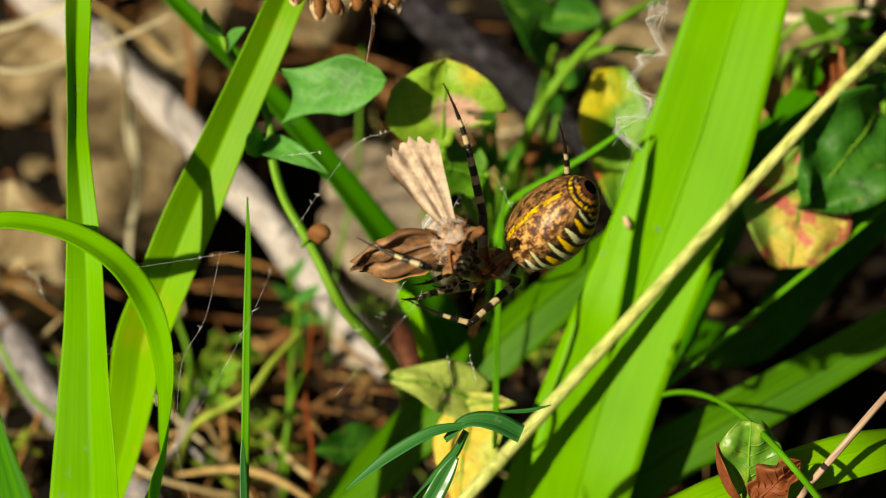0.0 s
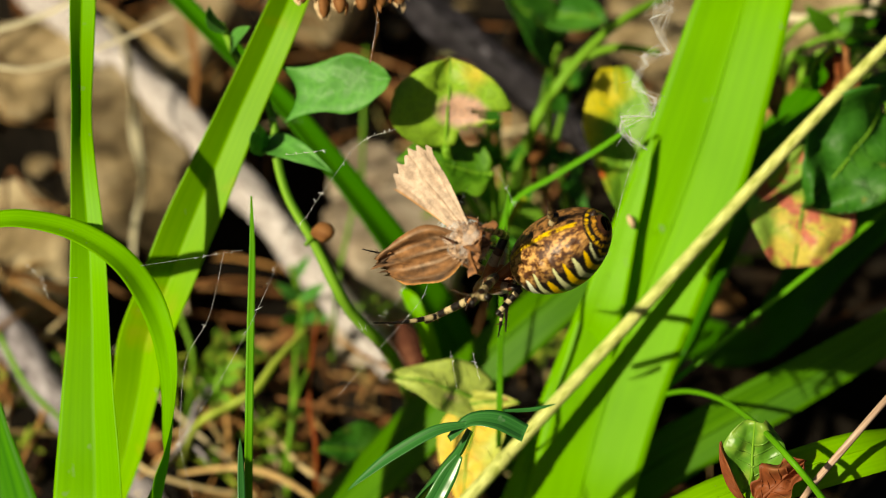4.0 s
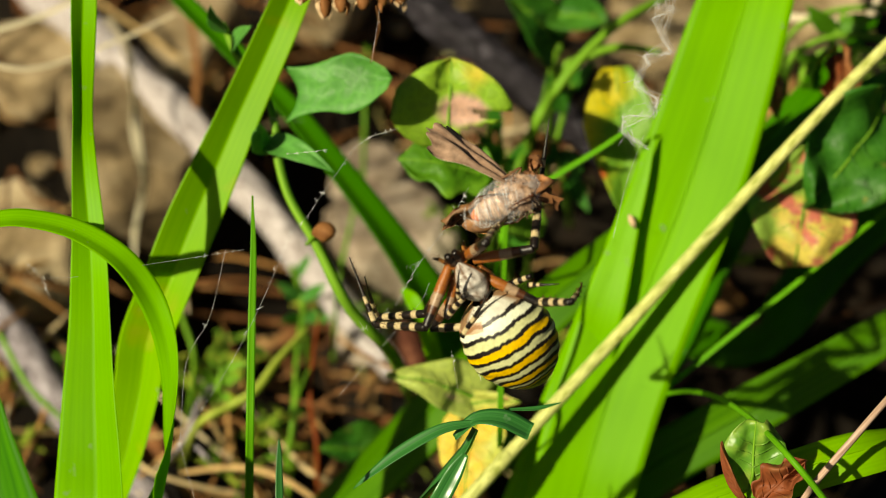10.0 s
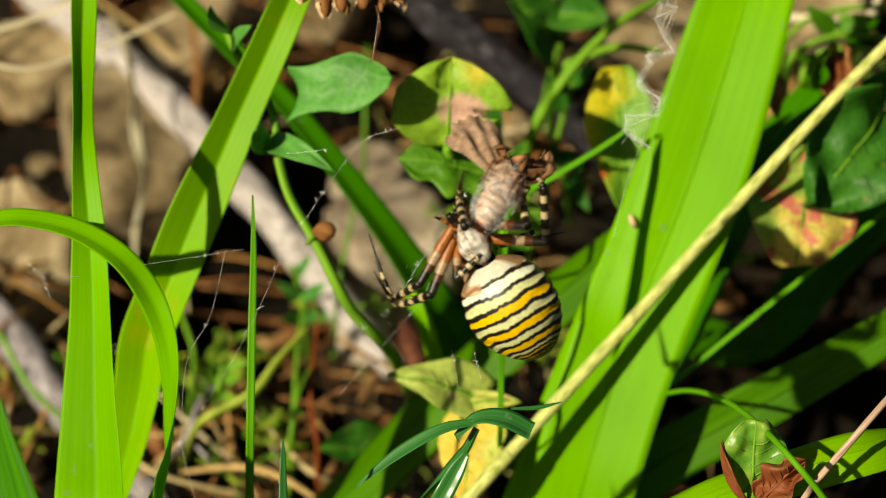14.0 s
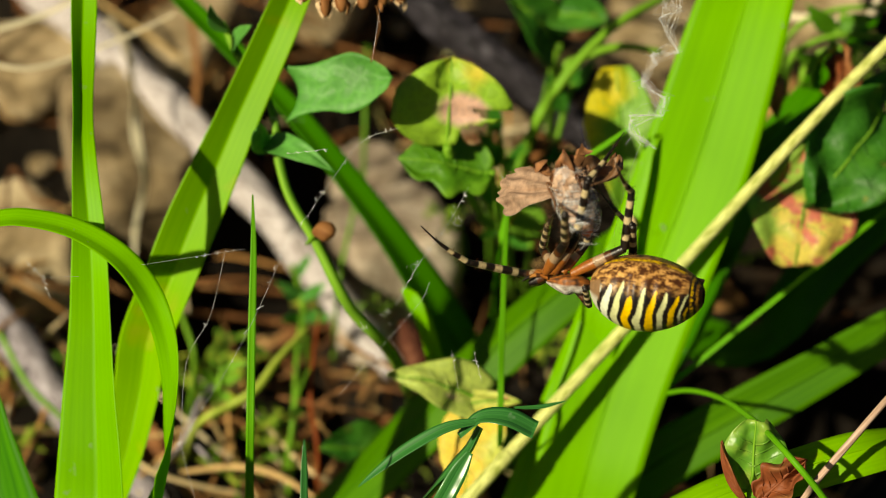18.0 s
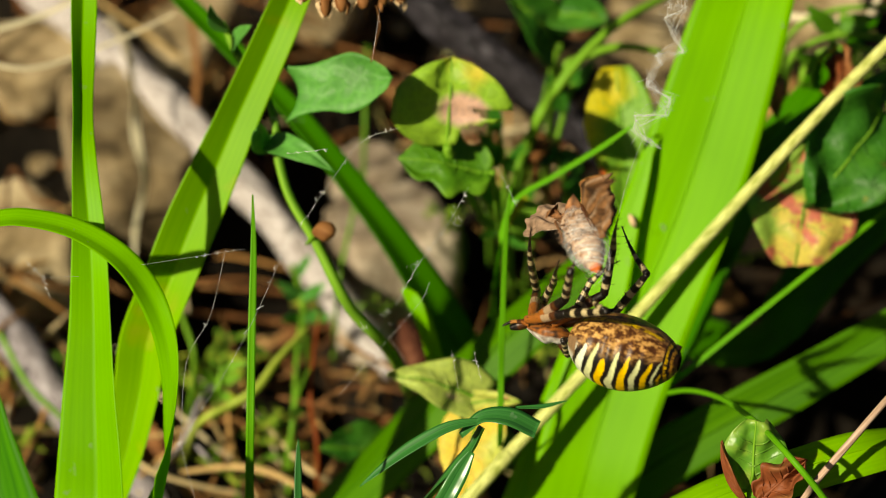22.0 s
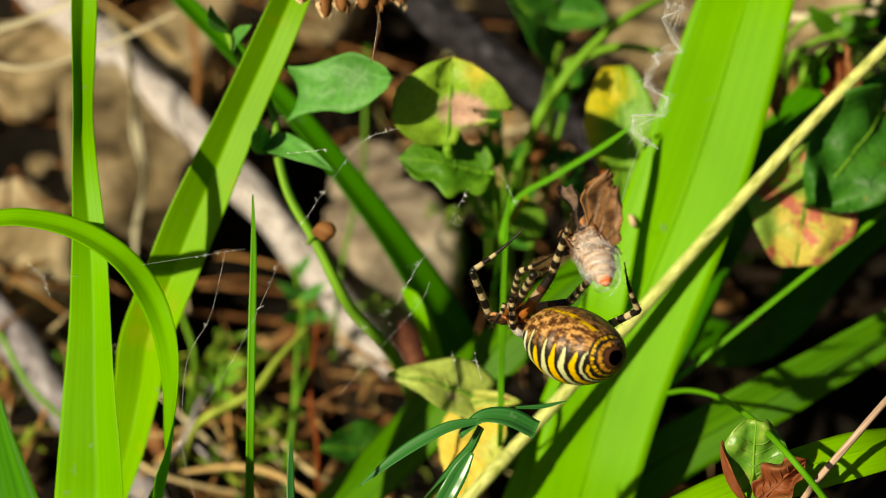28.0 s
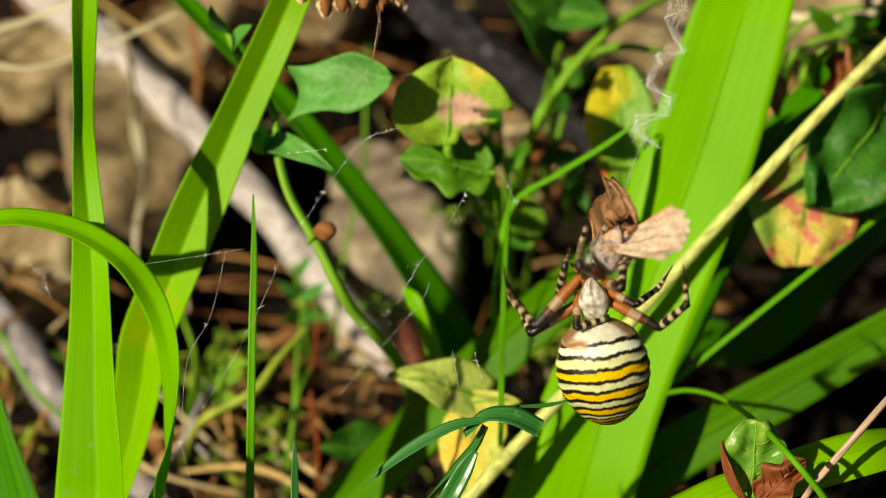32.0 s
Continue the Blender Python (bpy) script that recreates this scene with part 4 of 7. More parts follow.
for k, (pts, mat, label) in enumerate([
    ([((11.8, 125.4, 0), 1.8), ((12.6, 74.5, 60.6), 1.7), ((16, 75.7, 68.2), 1.6), ((20.8, 79.5, 72.8), 1.4), ((26.2, 84, 75), 1.4), ((33, 89.5, 75.3), 1.0)], STEM, "green herb stem bending over"),
    ([((18.3, 135.2, 0), 1.5), ((16.5, 82.7, 64.1), 1.4), ((20.8, 83.7, 68.4), 1.3), ((25.7, 84.6, 69.5), 1.2), ((31.6, 85.8, 67.8), 1.0)], STEM, "green herb stem bending over"),
    ([((8.6, 117.6, 0), 1.4), ((6.8, 79.5, 47.9), 1.3), ((6.9, 81.2, 59.2), 1.1), ((6.4, 82.8, 61.1), 0.8)], STEM, "thin upright green herb stem"),
    ([((11.5, 111.5, 0), 1.1), ((10.3, 76.4, 50.4), 1.0), ((12.9, 79.1, 56.7), 0.8)], STEM, "thin upright green herb stem"),
    ([((20.4, 135.2, 0), 1.4), ((14, 80.1, 48.5), 1.2), ((13.4, 81.5, 53.3), 1.2)], STRAW_RED, "brown dry flower stalk"),
    ([((64.3, 145.4, 0), 1.1), ((49.5, 82.1, 66.5), 1.0), ((52.2, 83.1, 70.8), 0.9), ((57.8, 84, 71.9), 0.9), ((66.4, 85, 70), 0.8)], STEM, "arched pale green weed stem"),
    ([((65.8, 148.8, 0), 1.1), ((49.1, 84.9, 63.6), 1.0), ((50.1, 85.8, 70.9), 0.9), ((55.8, 87.9, 73.4), 0.9), ((64.7, 88.4, 74), 0.8)], STEM, "arched pale green weed stem"),
    ([((71.6, 152.4, 0), 1.1), ((52.1, 82.2, 63.5), 1.0), ((53.4, 83.7, 68.4), 0.9), ((59.5, 82.8, 70.5), 0.9), ((65.9, 81, 68.3), 0.8)], STEM, "arched pale green weed stem"),
    ([((53.2, 107.5, 59.4), 1.4), ((58.1, 105.5, 60.2), 1.5), ((64.3, 105, 59.5), 1.4), ((66.8, 108, 60.1), 1.3), ((68.6, 112, 61.7), 1.0)], STRAW_PALE, "dry pinkish bent dead twig"),
    ([((-41.7, 76.5, 0), 0.9), ((-38.6, 73, 18.3), 0.8), ((-40.8, 79, 22.4), 0.7), ((-41.6, 82.8, 23.8), 0.6)], STEM, "thin low green weed stem"),
    ([((-24.3, 61.5, 0), 1.0), ((-22.8, 63.1, 15.8), 0.9), ((-22.6, 76.8, 19.7), 0.7), ((-21.5, 85.8, 21.1), 0.6)], STEM, "thin low green weed stem"),
    ([((-18.5, 92.6, 0), 0.9), ((-16.7, 88.5, 21.2), 0.7), ((-14.6, 98.6, 27), 0.6), ((-13.4, 106.5, 30.2), 0.4)], STEM, "thin yellow-green weed stem"),
    ([((-14.1, 122.2, 0), 0.8), ((-13.2, 115.8, 28.9), 0.7), ((-12.9, 129.5, 39), 0.5)], STEM, "thin dark green weed stem"),
    ([((-41.7, 67.7, 0), 0.8), ((-35.5, 51.0, 26.4), 1.1), ((-30.4, 51.5, 30.0), 1.3), ((-26.8, 53.0, 31.8), 1.3), ((-23.9, 57.2, 33.6), 1.1), ((-19.8, 63.1, 34.5), 0.8)], STEM_PALE, "pale yellow-green weed stem"),
    ([((-40.0, 57.8, 9.5), 0.5), ((-30.8, 54.1, 14.5), 1.1), ((-23.7, 50.3, 16.1), 1.1), ((-16.1, 45.7, 13.8), 0.5)], STRAWS, "orange-tan dead grass stalk bowed over"),
    ([((-42.0, 60.5, 9.7), 0.5), ((-38.2, 57.3, 18.3), 0.9), ((-36.8, 61.6, 20.3), 0.8), ((-34.0, 70.4, 18.4), 0.4)], STICK_LILAC, "lilac-grey dry stalk lying on the soil"),
    ([((-36.0, 70.0, -2.0), 0.7), ((-35.1, 56.1, 13.8), 0.8), ((-38.0, 58.2, 16.2), 0.5)], STICK_LILAC, "lilac-grey dry stalk lying on the soil"),
    ([((-24.7, 57.0, 8.6), 0.6), ((-23.0, 56.1, 16.8), 0.8), ((-22.0, 60.4, 22.0), 0.7), ((-20.3, 68.1, 21.8), 0.4)], STEM, "soft green weed stem"),
    ([((-16.5, 79.8, 17.1), 0.6), ((-11.7, 72.1, 20.4), 0.7), ((-7.2, 67.8, 21.5), 0.5)], TWIG, "brown dead stalk leaning over"),
    ([((-66.7, 68.5, 28.4), 0.8), ((-61.7, 60.6, 25.3), 0.9), ((-56.6, 57.4, 21.5), 0.8), ((-52.8, 56.1, 16.8), 0.6)], STEM, "thin low green weed stem"),
    ([((-78.6, 123.8, 0), 0.7), ((-71.3, 108, 29), 0.6), ((-67.1, 103.5, 26.6), 0.6), ((-62.1, 101, 26.8), 0.5)], TWIG, "thin orange-brown dry stalk"),
]):
    stalk("weed" if mat in (STEM, STEM_PALE) else "dead_stalk", pts, mat, label, "weed" if mat in (STEM, STEM_PALE) else "dry stalk", "thin stems", 30, 7, 0.06, k)
stalk("dead_flower", [((11.3, 80, 54.7), 0.8), ((12.7, 79.4, 55.5), 4.4), ((14.3, 78.4, 55.9), 4.6), ((15.5, 78.1, 55.5), 1.0)], STRAW_RED, "brown dried flower bud on its stalk", "dead flower", "", 16, 12, 0.2, piece="bud")


def leafy_herb(foot, stem_points, leaves, mat, label, seed):
    ob = plant("leafy_herb", foot, label, "herb", "leafy herbs")
    off = vec(foot)
    s = tube([(foot, 1.3)] + [(p, 1.1 - 0.12 * k) for k, p in enumerate(stem_points)], 30, 7)
    part("stem", (s[0] - off, s[1], s[2]), STEM, ob)
    for k, (a, b, w) in enumerate(leaves):
        s = broad_leaf(a, b, (0.2 * math.sin(seed + k * 2.1) - 0.15, -0.75, 0.65 + 0.2 * math.cos(k * 1.7)), w, "lance", 0.25, 0.2 * math.sin(k + seed), 0.08, seed + k, 12, 9, 0.2)
        part("leaf", (s[0] - off, s[1], s[2]), mat, ob)


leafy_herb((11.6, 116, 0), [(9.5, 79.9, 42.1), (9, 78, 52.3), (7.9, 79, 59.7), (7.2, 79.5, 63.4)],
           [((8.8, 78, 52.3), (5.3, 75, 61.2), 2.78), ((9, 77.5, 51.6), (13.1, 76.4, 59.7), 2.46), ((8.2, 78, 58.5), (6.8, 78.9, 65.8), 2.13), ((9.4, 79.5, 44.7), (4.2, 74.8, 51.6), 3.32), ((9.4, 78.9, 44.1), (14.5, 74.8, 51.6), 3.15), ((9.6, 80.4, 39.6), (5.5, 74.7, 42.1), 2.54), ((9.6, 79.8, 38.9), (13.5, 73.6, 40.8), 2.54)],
           LEAF_DARK_SHADED, "leafy dark green herb behind the web", 1)
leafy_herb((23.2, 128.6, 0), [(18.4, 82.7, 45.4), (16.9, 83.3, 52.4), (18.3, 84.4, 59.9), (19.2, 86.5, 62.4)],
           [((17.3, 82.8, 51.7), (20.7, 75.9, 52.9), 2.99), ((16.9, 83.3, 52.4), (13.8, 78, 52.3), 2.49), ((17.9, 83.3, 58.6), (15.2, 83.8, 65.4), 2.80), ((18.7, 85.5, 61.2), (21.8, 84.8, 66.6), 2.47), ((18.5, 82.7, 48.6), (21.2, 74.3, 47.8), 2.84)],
           LEAF_DARK_SHADED, "leafy dark green herb with narrow leaves", 4)
leafy_herb((73.8, 145.4, 0), [(56.9, 83.3, 58.6), (55.3, 84.3, 66), (56.6, 85.8, 70.9), (58.2, 88.4, 74)],
           [((55.5, 83.8, 65.4), (50.2, 80.7, 71), 2.75), ((55.8, 84.8, 66.6), (59.1, 78.3, 68.2), 3.23), ((56.6, 85.8, 70.9), (51.8, 85, 76.2), 2.91), ((57, 86.3, 71.5), (61.5, 84, 75), 2.91), ((56.2, 83.3, 61.7), (50.6, 75.3, 61.5), 3.25), ((56.4, 82.8, 61.1), (61.1, 75.3, 61.5), 3.58), ((56.9, 83.3, 58.6), (63.1, 73.3, 55.9), 3.77)],
           LEAF_MID, "leafy green herb in half shade", 7)
leafy_herb((-22.7, 92.6, 0), [(-22, 83.5, 18.4), (-22.7, 84.9, 23.2), (-23.7, 85.7, 27.2)],
           [((-22.3, 83.7, 21.8), (-26, 82.4, 26.5), 1.94), ((-22.3, 83.7, 21.8), (-18, 82.4, 26.5), 1.94), ((-22, 83.5, 18.4), (-17.1, 79, 22.4), 2.12), ((-22, 83.5, 18.4), (-25.5, 78.5, 21.7), 2.12), ((-23.1, 85.3, 25.2), (-20.7, 85.3, 29.8), 1.59)],
           LEAF_GREEN, "small light green weed with narrow leaves", 9)
leafy_herb((-37.3, 79.1, 0), [(-34.4, 65.3, 18.5), (-33.6, 66.1, 22.5), (-32.9, 67.7, 24.5)],
           [((-34, 65.7, 20.5), (-37.1, 63.7, 25.9), 1.70), ((-34, 65.7, 20.5), (-29.9, 63.2, 25.3), 1.70), ((-33.4, 66.4, 22.8), (-35.4, 64.8, 27.2), 1.36), ((-33.4, 66.4, 22.8), (-29.1, 64.3, 26.6), 1.53), ((-34.3, 65.3, 18.5), (-30.8, 60.7, 22.3), 1.53), ((-34.3, 65.3, 18.5), (-37.1, 61.5, 23.3), 1.53)],
           LEAF_YELLOW, "small yellow-green weed with narrow leaves", 12)


def seed_head():
    """The dry flower head that hangs into the top of the view."""
    ob = empty_at("dry_seed_head", (-10.8, 43.5, 107.6))
    tagged(ob, "dry brown seed head with pale hanging husks", "seed head")
    o = vec((-10.8, 43.5, 107.6))
    r = random.Random(8)
    s = tube([((-10.8, 43.5, 107.6), 1.4), ((-9.7, 52, 111.5), 1.4), ((-8.7, 68.4, 115.5), 1.6), ((-6.9, 108.2, 91.4), 1.6), ((-2.8, 203.1, 0), 2.2)], 40, 6)
    part("stalk", (s[0] - o, s[1], s[2]), STRAW_RED, ob)
    for k, across in enumerate((-5.4, -3.0, -1.0, 1.6, 3.9, 6.0)):
        top = vec((across - 0.4, 0.5 * math.sin(k * 2.0), 0.4 * math.cos(k * 3.0)))
        drop = vec((0.098, -0.746, -0.659)) * (3.6, 5.0, 4.6, 3.7, 4.2, 3.0)[k]
        flower = part("floret", tube([(top, 0.4), (top + drop * 0.35, 1.1), (top + drop * 0.75, 1.4), (top + drop * 0.95, 0.5)], 12, 9, 0.5, k), STRAW_RED, ob, "dry brown floret")
        for i in range(9):
            a = i * 2.4 + k
            side = vec((math.cos(a), 0.64 * math.sin(a), 0.77 * math.sin(a)))
            root = top + drop * (0.15 + 0.06 * i) + side * 0.5
            tip = root + drop * r.uniform(0.22, 0.42) + side * r.uniform(0.2, 0.9)
            s = broad_leaf(root, tip, side + vec((0, -0.5, 0.4)), r.uniform(0.6, 1.2), "lance", 0.5, 0.3, 0.3, k + i, 8, 5, 0.08)
            part("husk", s, SEEDS if (i + k) % 3 else STRAW_RED, flower)
    part("hair", tube([((3.0, -2.2, -2.6), 0.14), ((3.4, -3.6, -4.4), 0.12), ((3.0, -5.0, -5.6), 0.10), ((2.4, -6.6, -7.6), 0.16)], 16, 5), STRAW_RED, ob)


seed_head()
stalk("husk_scrap", [((23.5, 40.1, 74.5), 0.3), ((23.7, 39.6, 74.3), 0.75), ((24, 39.1, 73.8), 0.8), ((24.2, 39, 73.2), 0.25)], SEEDS, "tiny pale orange husk stuck to the leaf", "husk", "", 12, 8, 0.2, piece="husk")


# ---- loose litter and small weeds ----
# hollows kept bare so the black soil reads as deep shade: place and radius
HOLLOWS = [(-41.1, 104.1, 10), (-45.0, 108.5, 9), (-35.5, 100.5, 8), (-25.4, 80.5, 5), (-13.5, 79.5, 6), (-24.2, 150.5, 9), (52.8, 96.9, 12), (69.0, 108.5, 14), (62.1, 80.6, 12), (43.5, 80.6, 8)]


def in_hollow(x, y):
    return any(math.hypot(x - a, (y - b) * 0.7) < r for a, b, r in HOLLOWS)


def litter():
    """Dry strands and leaf scraps: the larger ones lie as things of their own, the fine rest is stuff."""
    r = random.Random(12)
    fine, twigs = [], 0
    for k in range(760):
        x, y = r.uniform(-95, 100), r.uniform(-10, 330)
        if x > 28 and r.random() < 0.6 or x < 0 and 50 < y < 112 and r.random() < 0.45 or in_hollow(x, y):
            continue
        z = ground_height(x, y) + abs(r.gauss(0, 5)) + 1
        a = r.uniform(0, 2 * math.pi)
        ln = r.choice((8, 14, 22, 34, 50)) * r.uniform(0.6, 1.3)
        w = r.choice((0.5, 0.7, 0.9, 1.2, 1.7)) * r.uniform(0.7, 1.2)
        d = vec((math.cos(a), math.sin(a), r.gauss(0, 0.22)))
        p = vec((x, y, z))
        bow = vec((r.gauss(0, 0.16), r.gauss(0, 0.16), r.gauss(0, 0.12))) * ln
        big = ln > 24 and w > 0.7 and twigs < 120
        o = vec((x, y, 0)) if big else vec((0, 0, 0))
        s = tube([(p - o - d * ln / 2, w * 0.6), (p - o + bow, w), (p - o + d * ln / 2, w * 0.4)], 12 if big else 8, 6 if big else 5, 0.25 if big else 0.0, k)
        if big:
            twigs += 1
            ob = make("dry_twig", *s[:2], TWIG, uvs=s[2])
            ob.location = Vector((x, y, 0)) * MM
            tagged(ob, "thin dry brown stalk lying on the soil", "twig", "fallen twigs")
        else:
            fine.append(s)
    s = join(fine)
    tagged(make("plant_litter", *s[:2], LITTER, uvs=s[2]), "tangle of dry brown grass and stalks on the soil", "litter", kind="stuff")
    small, scraps = [], 0
    for k in range(300):
        x, y = r.uniform(-95, 60), r.uniform(-10, 330)
        z = ground_height(x, y) + abs(r.gauss(0, 3)) + 1.5
        a = r.uniform(0, 2 * math.pi)
        ln = r.uniform(4, 14)
        d = vec((math.cos(a), math.sin(a), r.gauss(0, 0.3))) * ln
        big = ln > 8.5 and scraps < 90
        o = vec((x, y, 0)) if big else vec((0, 0, 0))
        p = vec((x, y, z)) - o
        s = broad_leaf(p, p + d, (r.gauss(0, 0.5), r.gauss(-0.2, 0.5), 1), ln * r.uniform(0.25, 0.6), "lance", 0.5, r.uniform(-0.4, 0.4), 0.4, k, 9 if big else 6, 7 if big else 5)
        if big:
            scraps += 1
            ob = make("dead_leaf", *s[:2], SCRAP, uvs=s[2])
            ob.location = Vector((x, y, 0)) * MM
            tagged(ob, "curled brown dead leaf lying on the soil", "dead leaf", "fallen leaves")
        else:
            small.append(s)
    s = join(small)
    tagged(make("leaf_litter", *s[:2], LITTER, uvs=s[2]), "curled scraps of dead leaves on the soil", "litter", kind="stuff")
    crumbs = []
    for k in range(500):
        x, y = r.uniform(-95, 100), r.uniform(-10, 330)
        q = r.uniform(0.5, 2.2)
        p = vec((x, y, ground_height(x, y) + q * 0.3))
        d = vec((r.gauss(0, 1), r.gauss(0, 1), r.gauss(0, 0.5))) * q * 0.6
        crumbs.append(tube([(p - d, q * 0.5), (p, q * 1.3), (p + d, q * 0.5)], 5, 6, 0.5, k))
    s = join(crumbs)
    tagged(make("soil_crumbs", *s[:2], SOIL, uvs=s[2]), "crumbs of soil, coloured near black for shade", "soil", kind="stuff")
    for k in range(46):
        x, y, q = r.uniform(-90, 95), r.uniform(0, 320), r.uniform(1.5, 5.0)
        rock("pebble", (x, y, ground_height(x, y) + q * 0.25), (q, q * r.uniform(0.7, 1.2), q), 50 + 1.3 * k, label="small tan pebble on the soil", turn=r.uniform(0, 180), fine=2)


def weeds():
    """Small ferny weeds near the soil."""
    r = random.Random(5)
    spots = [(-38.2, 83.5, 6), (-32.7, 84.9, 6), (-29.7, 72.5, 4), (-21.5, 101.7, 6), (-13.7, 97.3, 6), (-23.5, 67.5, 4), (-31.9, 60.2, 4), (-40, 81.6, 4), (16.5, 90, 5), (20.4, 92.8, 5), (47.1, 108.2, 8),
             (9.6, 125.2, 8), (76, 167.1, 8), (82.4, 159.6, 8), (3.5, 115.8, 8), (-66.7, 81.6, 4), (-67.6, 70, 4)]
    shapes = []
    for p in spots:
        p = vec(p)
        for k in range(3):
            a = r.uniform(0, 2 * math.pi)
            tip = p + vec((math.cos(a) * r.uniform(4, 9), math.sin(a) * r.uniform(3, 7), r.uniform(2, 9)))
            root = vec((p[0], p[1], 0))
            shapes.append(tube([(root, 0.7), (p, 0.6), (tip, 0.3)], 7, 5))
            for i in range(5):
                q = p + (tip - p) * (0.3 + 0.17 * i)
                e = q + vec((r.gauss(0, 1.8), r.gauss(0, 1.8), r.gauss(0.8, 1.2)))
                shapes.append(broad_leaf(q, e, (r.gauss(0, 0.4), -0.4, 1), r.uniform(0.6, 1.3), "lance", 0.2, 0.1, 0.1, k, 6, 5, 0.1))
    s = join(shapes)
    tagged(make("small_weeds", *s[:2], MOSS, uvs=s[2]), "small ferny yellow-green weeds over the soil", "weeds", kind="stuff")


def straw_tangle():
    """Bleached and golden dead grass standing and lying loosely over the soil."""
    r = random.Random(31)
    shapes = []
    for (x0, x1, y0, y1, count) in ((-44.3, -11.6, 59.1, 99.7, 34), (-77.4, -65.9, 59.1, 125.4, 40),
                                    (-61.9, -32.2, 122.2, 194.6, 26), (39.6, 62, 84.4, 123.8, 8),
                                    (5, 28.1, 125.4, 190.5, 26)):
        for k in range(count):
            x, y = r.uniform(x0, x1), r.uniform(y0, y1)
            if in_hollow(x, y):
                continue
            z = ground_height(x, y) + r.uniform(1, 16)
            a = r.uniform(0, 2 * math.pi)
            ln = r.uniform(12, 34)
            d = vec((math.cos(a), math.sin(a), r.gauss(0.1, 0.45))) * ln / 2
            p, w = vec((x, y, z)), r.uniform(0.5, 1.1)
            bow = vec((r.gauss(0, 0.12), r.gauss(0, 0.12), r.uniform(0, 0.16))) * ln
            shapes.append(tube([(p - d, w * 0.7), (p - d * 0.3 + bow * 0.8, w), (p + d * 0.3 + bow, w), (p + d, w * 0.4)], 11, 5))
    s = join(shapes)
    tagged(make("dry_grass_tangle", *s[:2], STRAWS, uvs=s[2]), "loose golden and pale dead grass over the soil", "dead grass", kind="stuff")


litter()
straw_tangle()
weeds()


# ---- silk ----
def thread(points, thick, parent, o, seed=0, beads=0):
    rows = curve_through(points, max(6, 4 * len(points)))
    s = tube([(p - o, thick * 0.5) for p in rows], len(rows) * 3, 5)
    ob = part("silk_thread", s, SILK, parent)
    if beads:
        r = random.Random(seed)
        dots = []
        for k in range(beads):
            q = rows[r.randrange(len(rows) - 1)] - o + vec([r.gauss(0, 0.12) for _ in range(3)])
            d = vec([r.gauss(0, 0.12) for _ in range(3)])
            dots.append(tube([(q - d, 0.04), (q, r.uniform(0.05, 0.11)), (q + d, 0.04)], 5, 5))
        part("silk_tuft", join(dots), SILK, parent)
    return ob


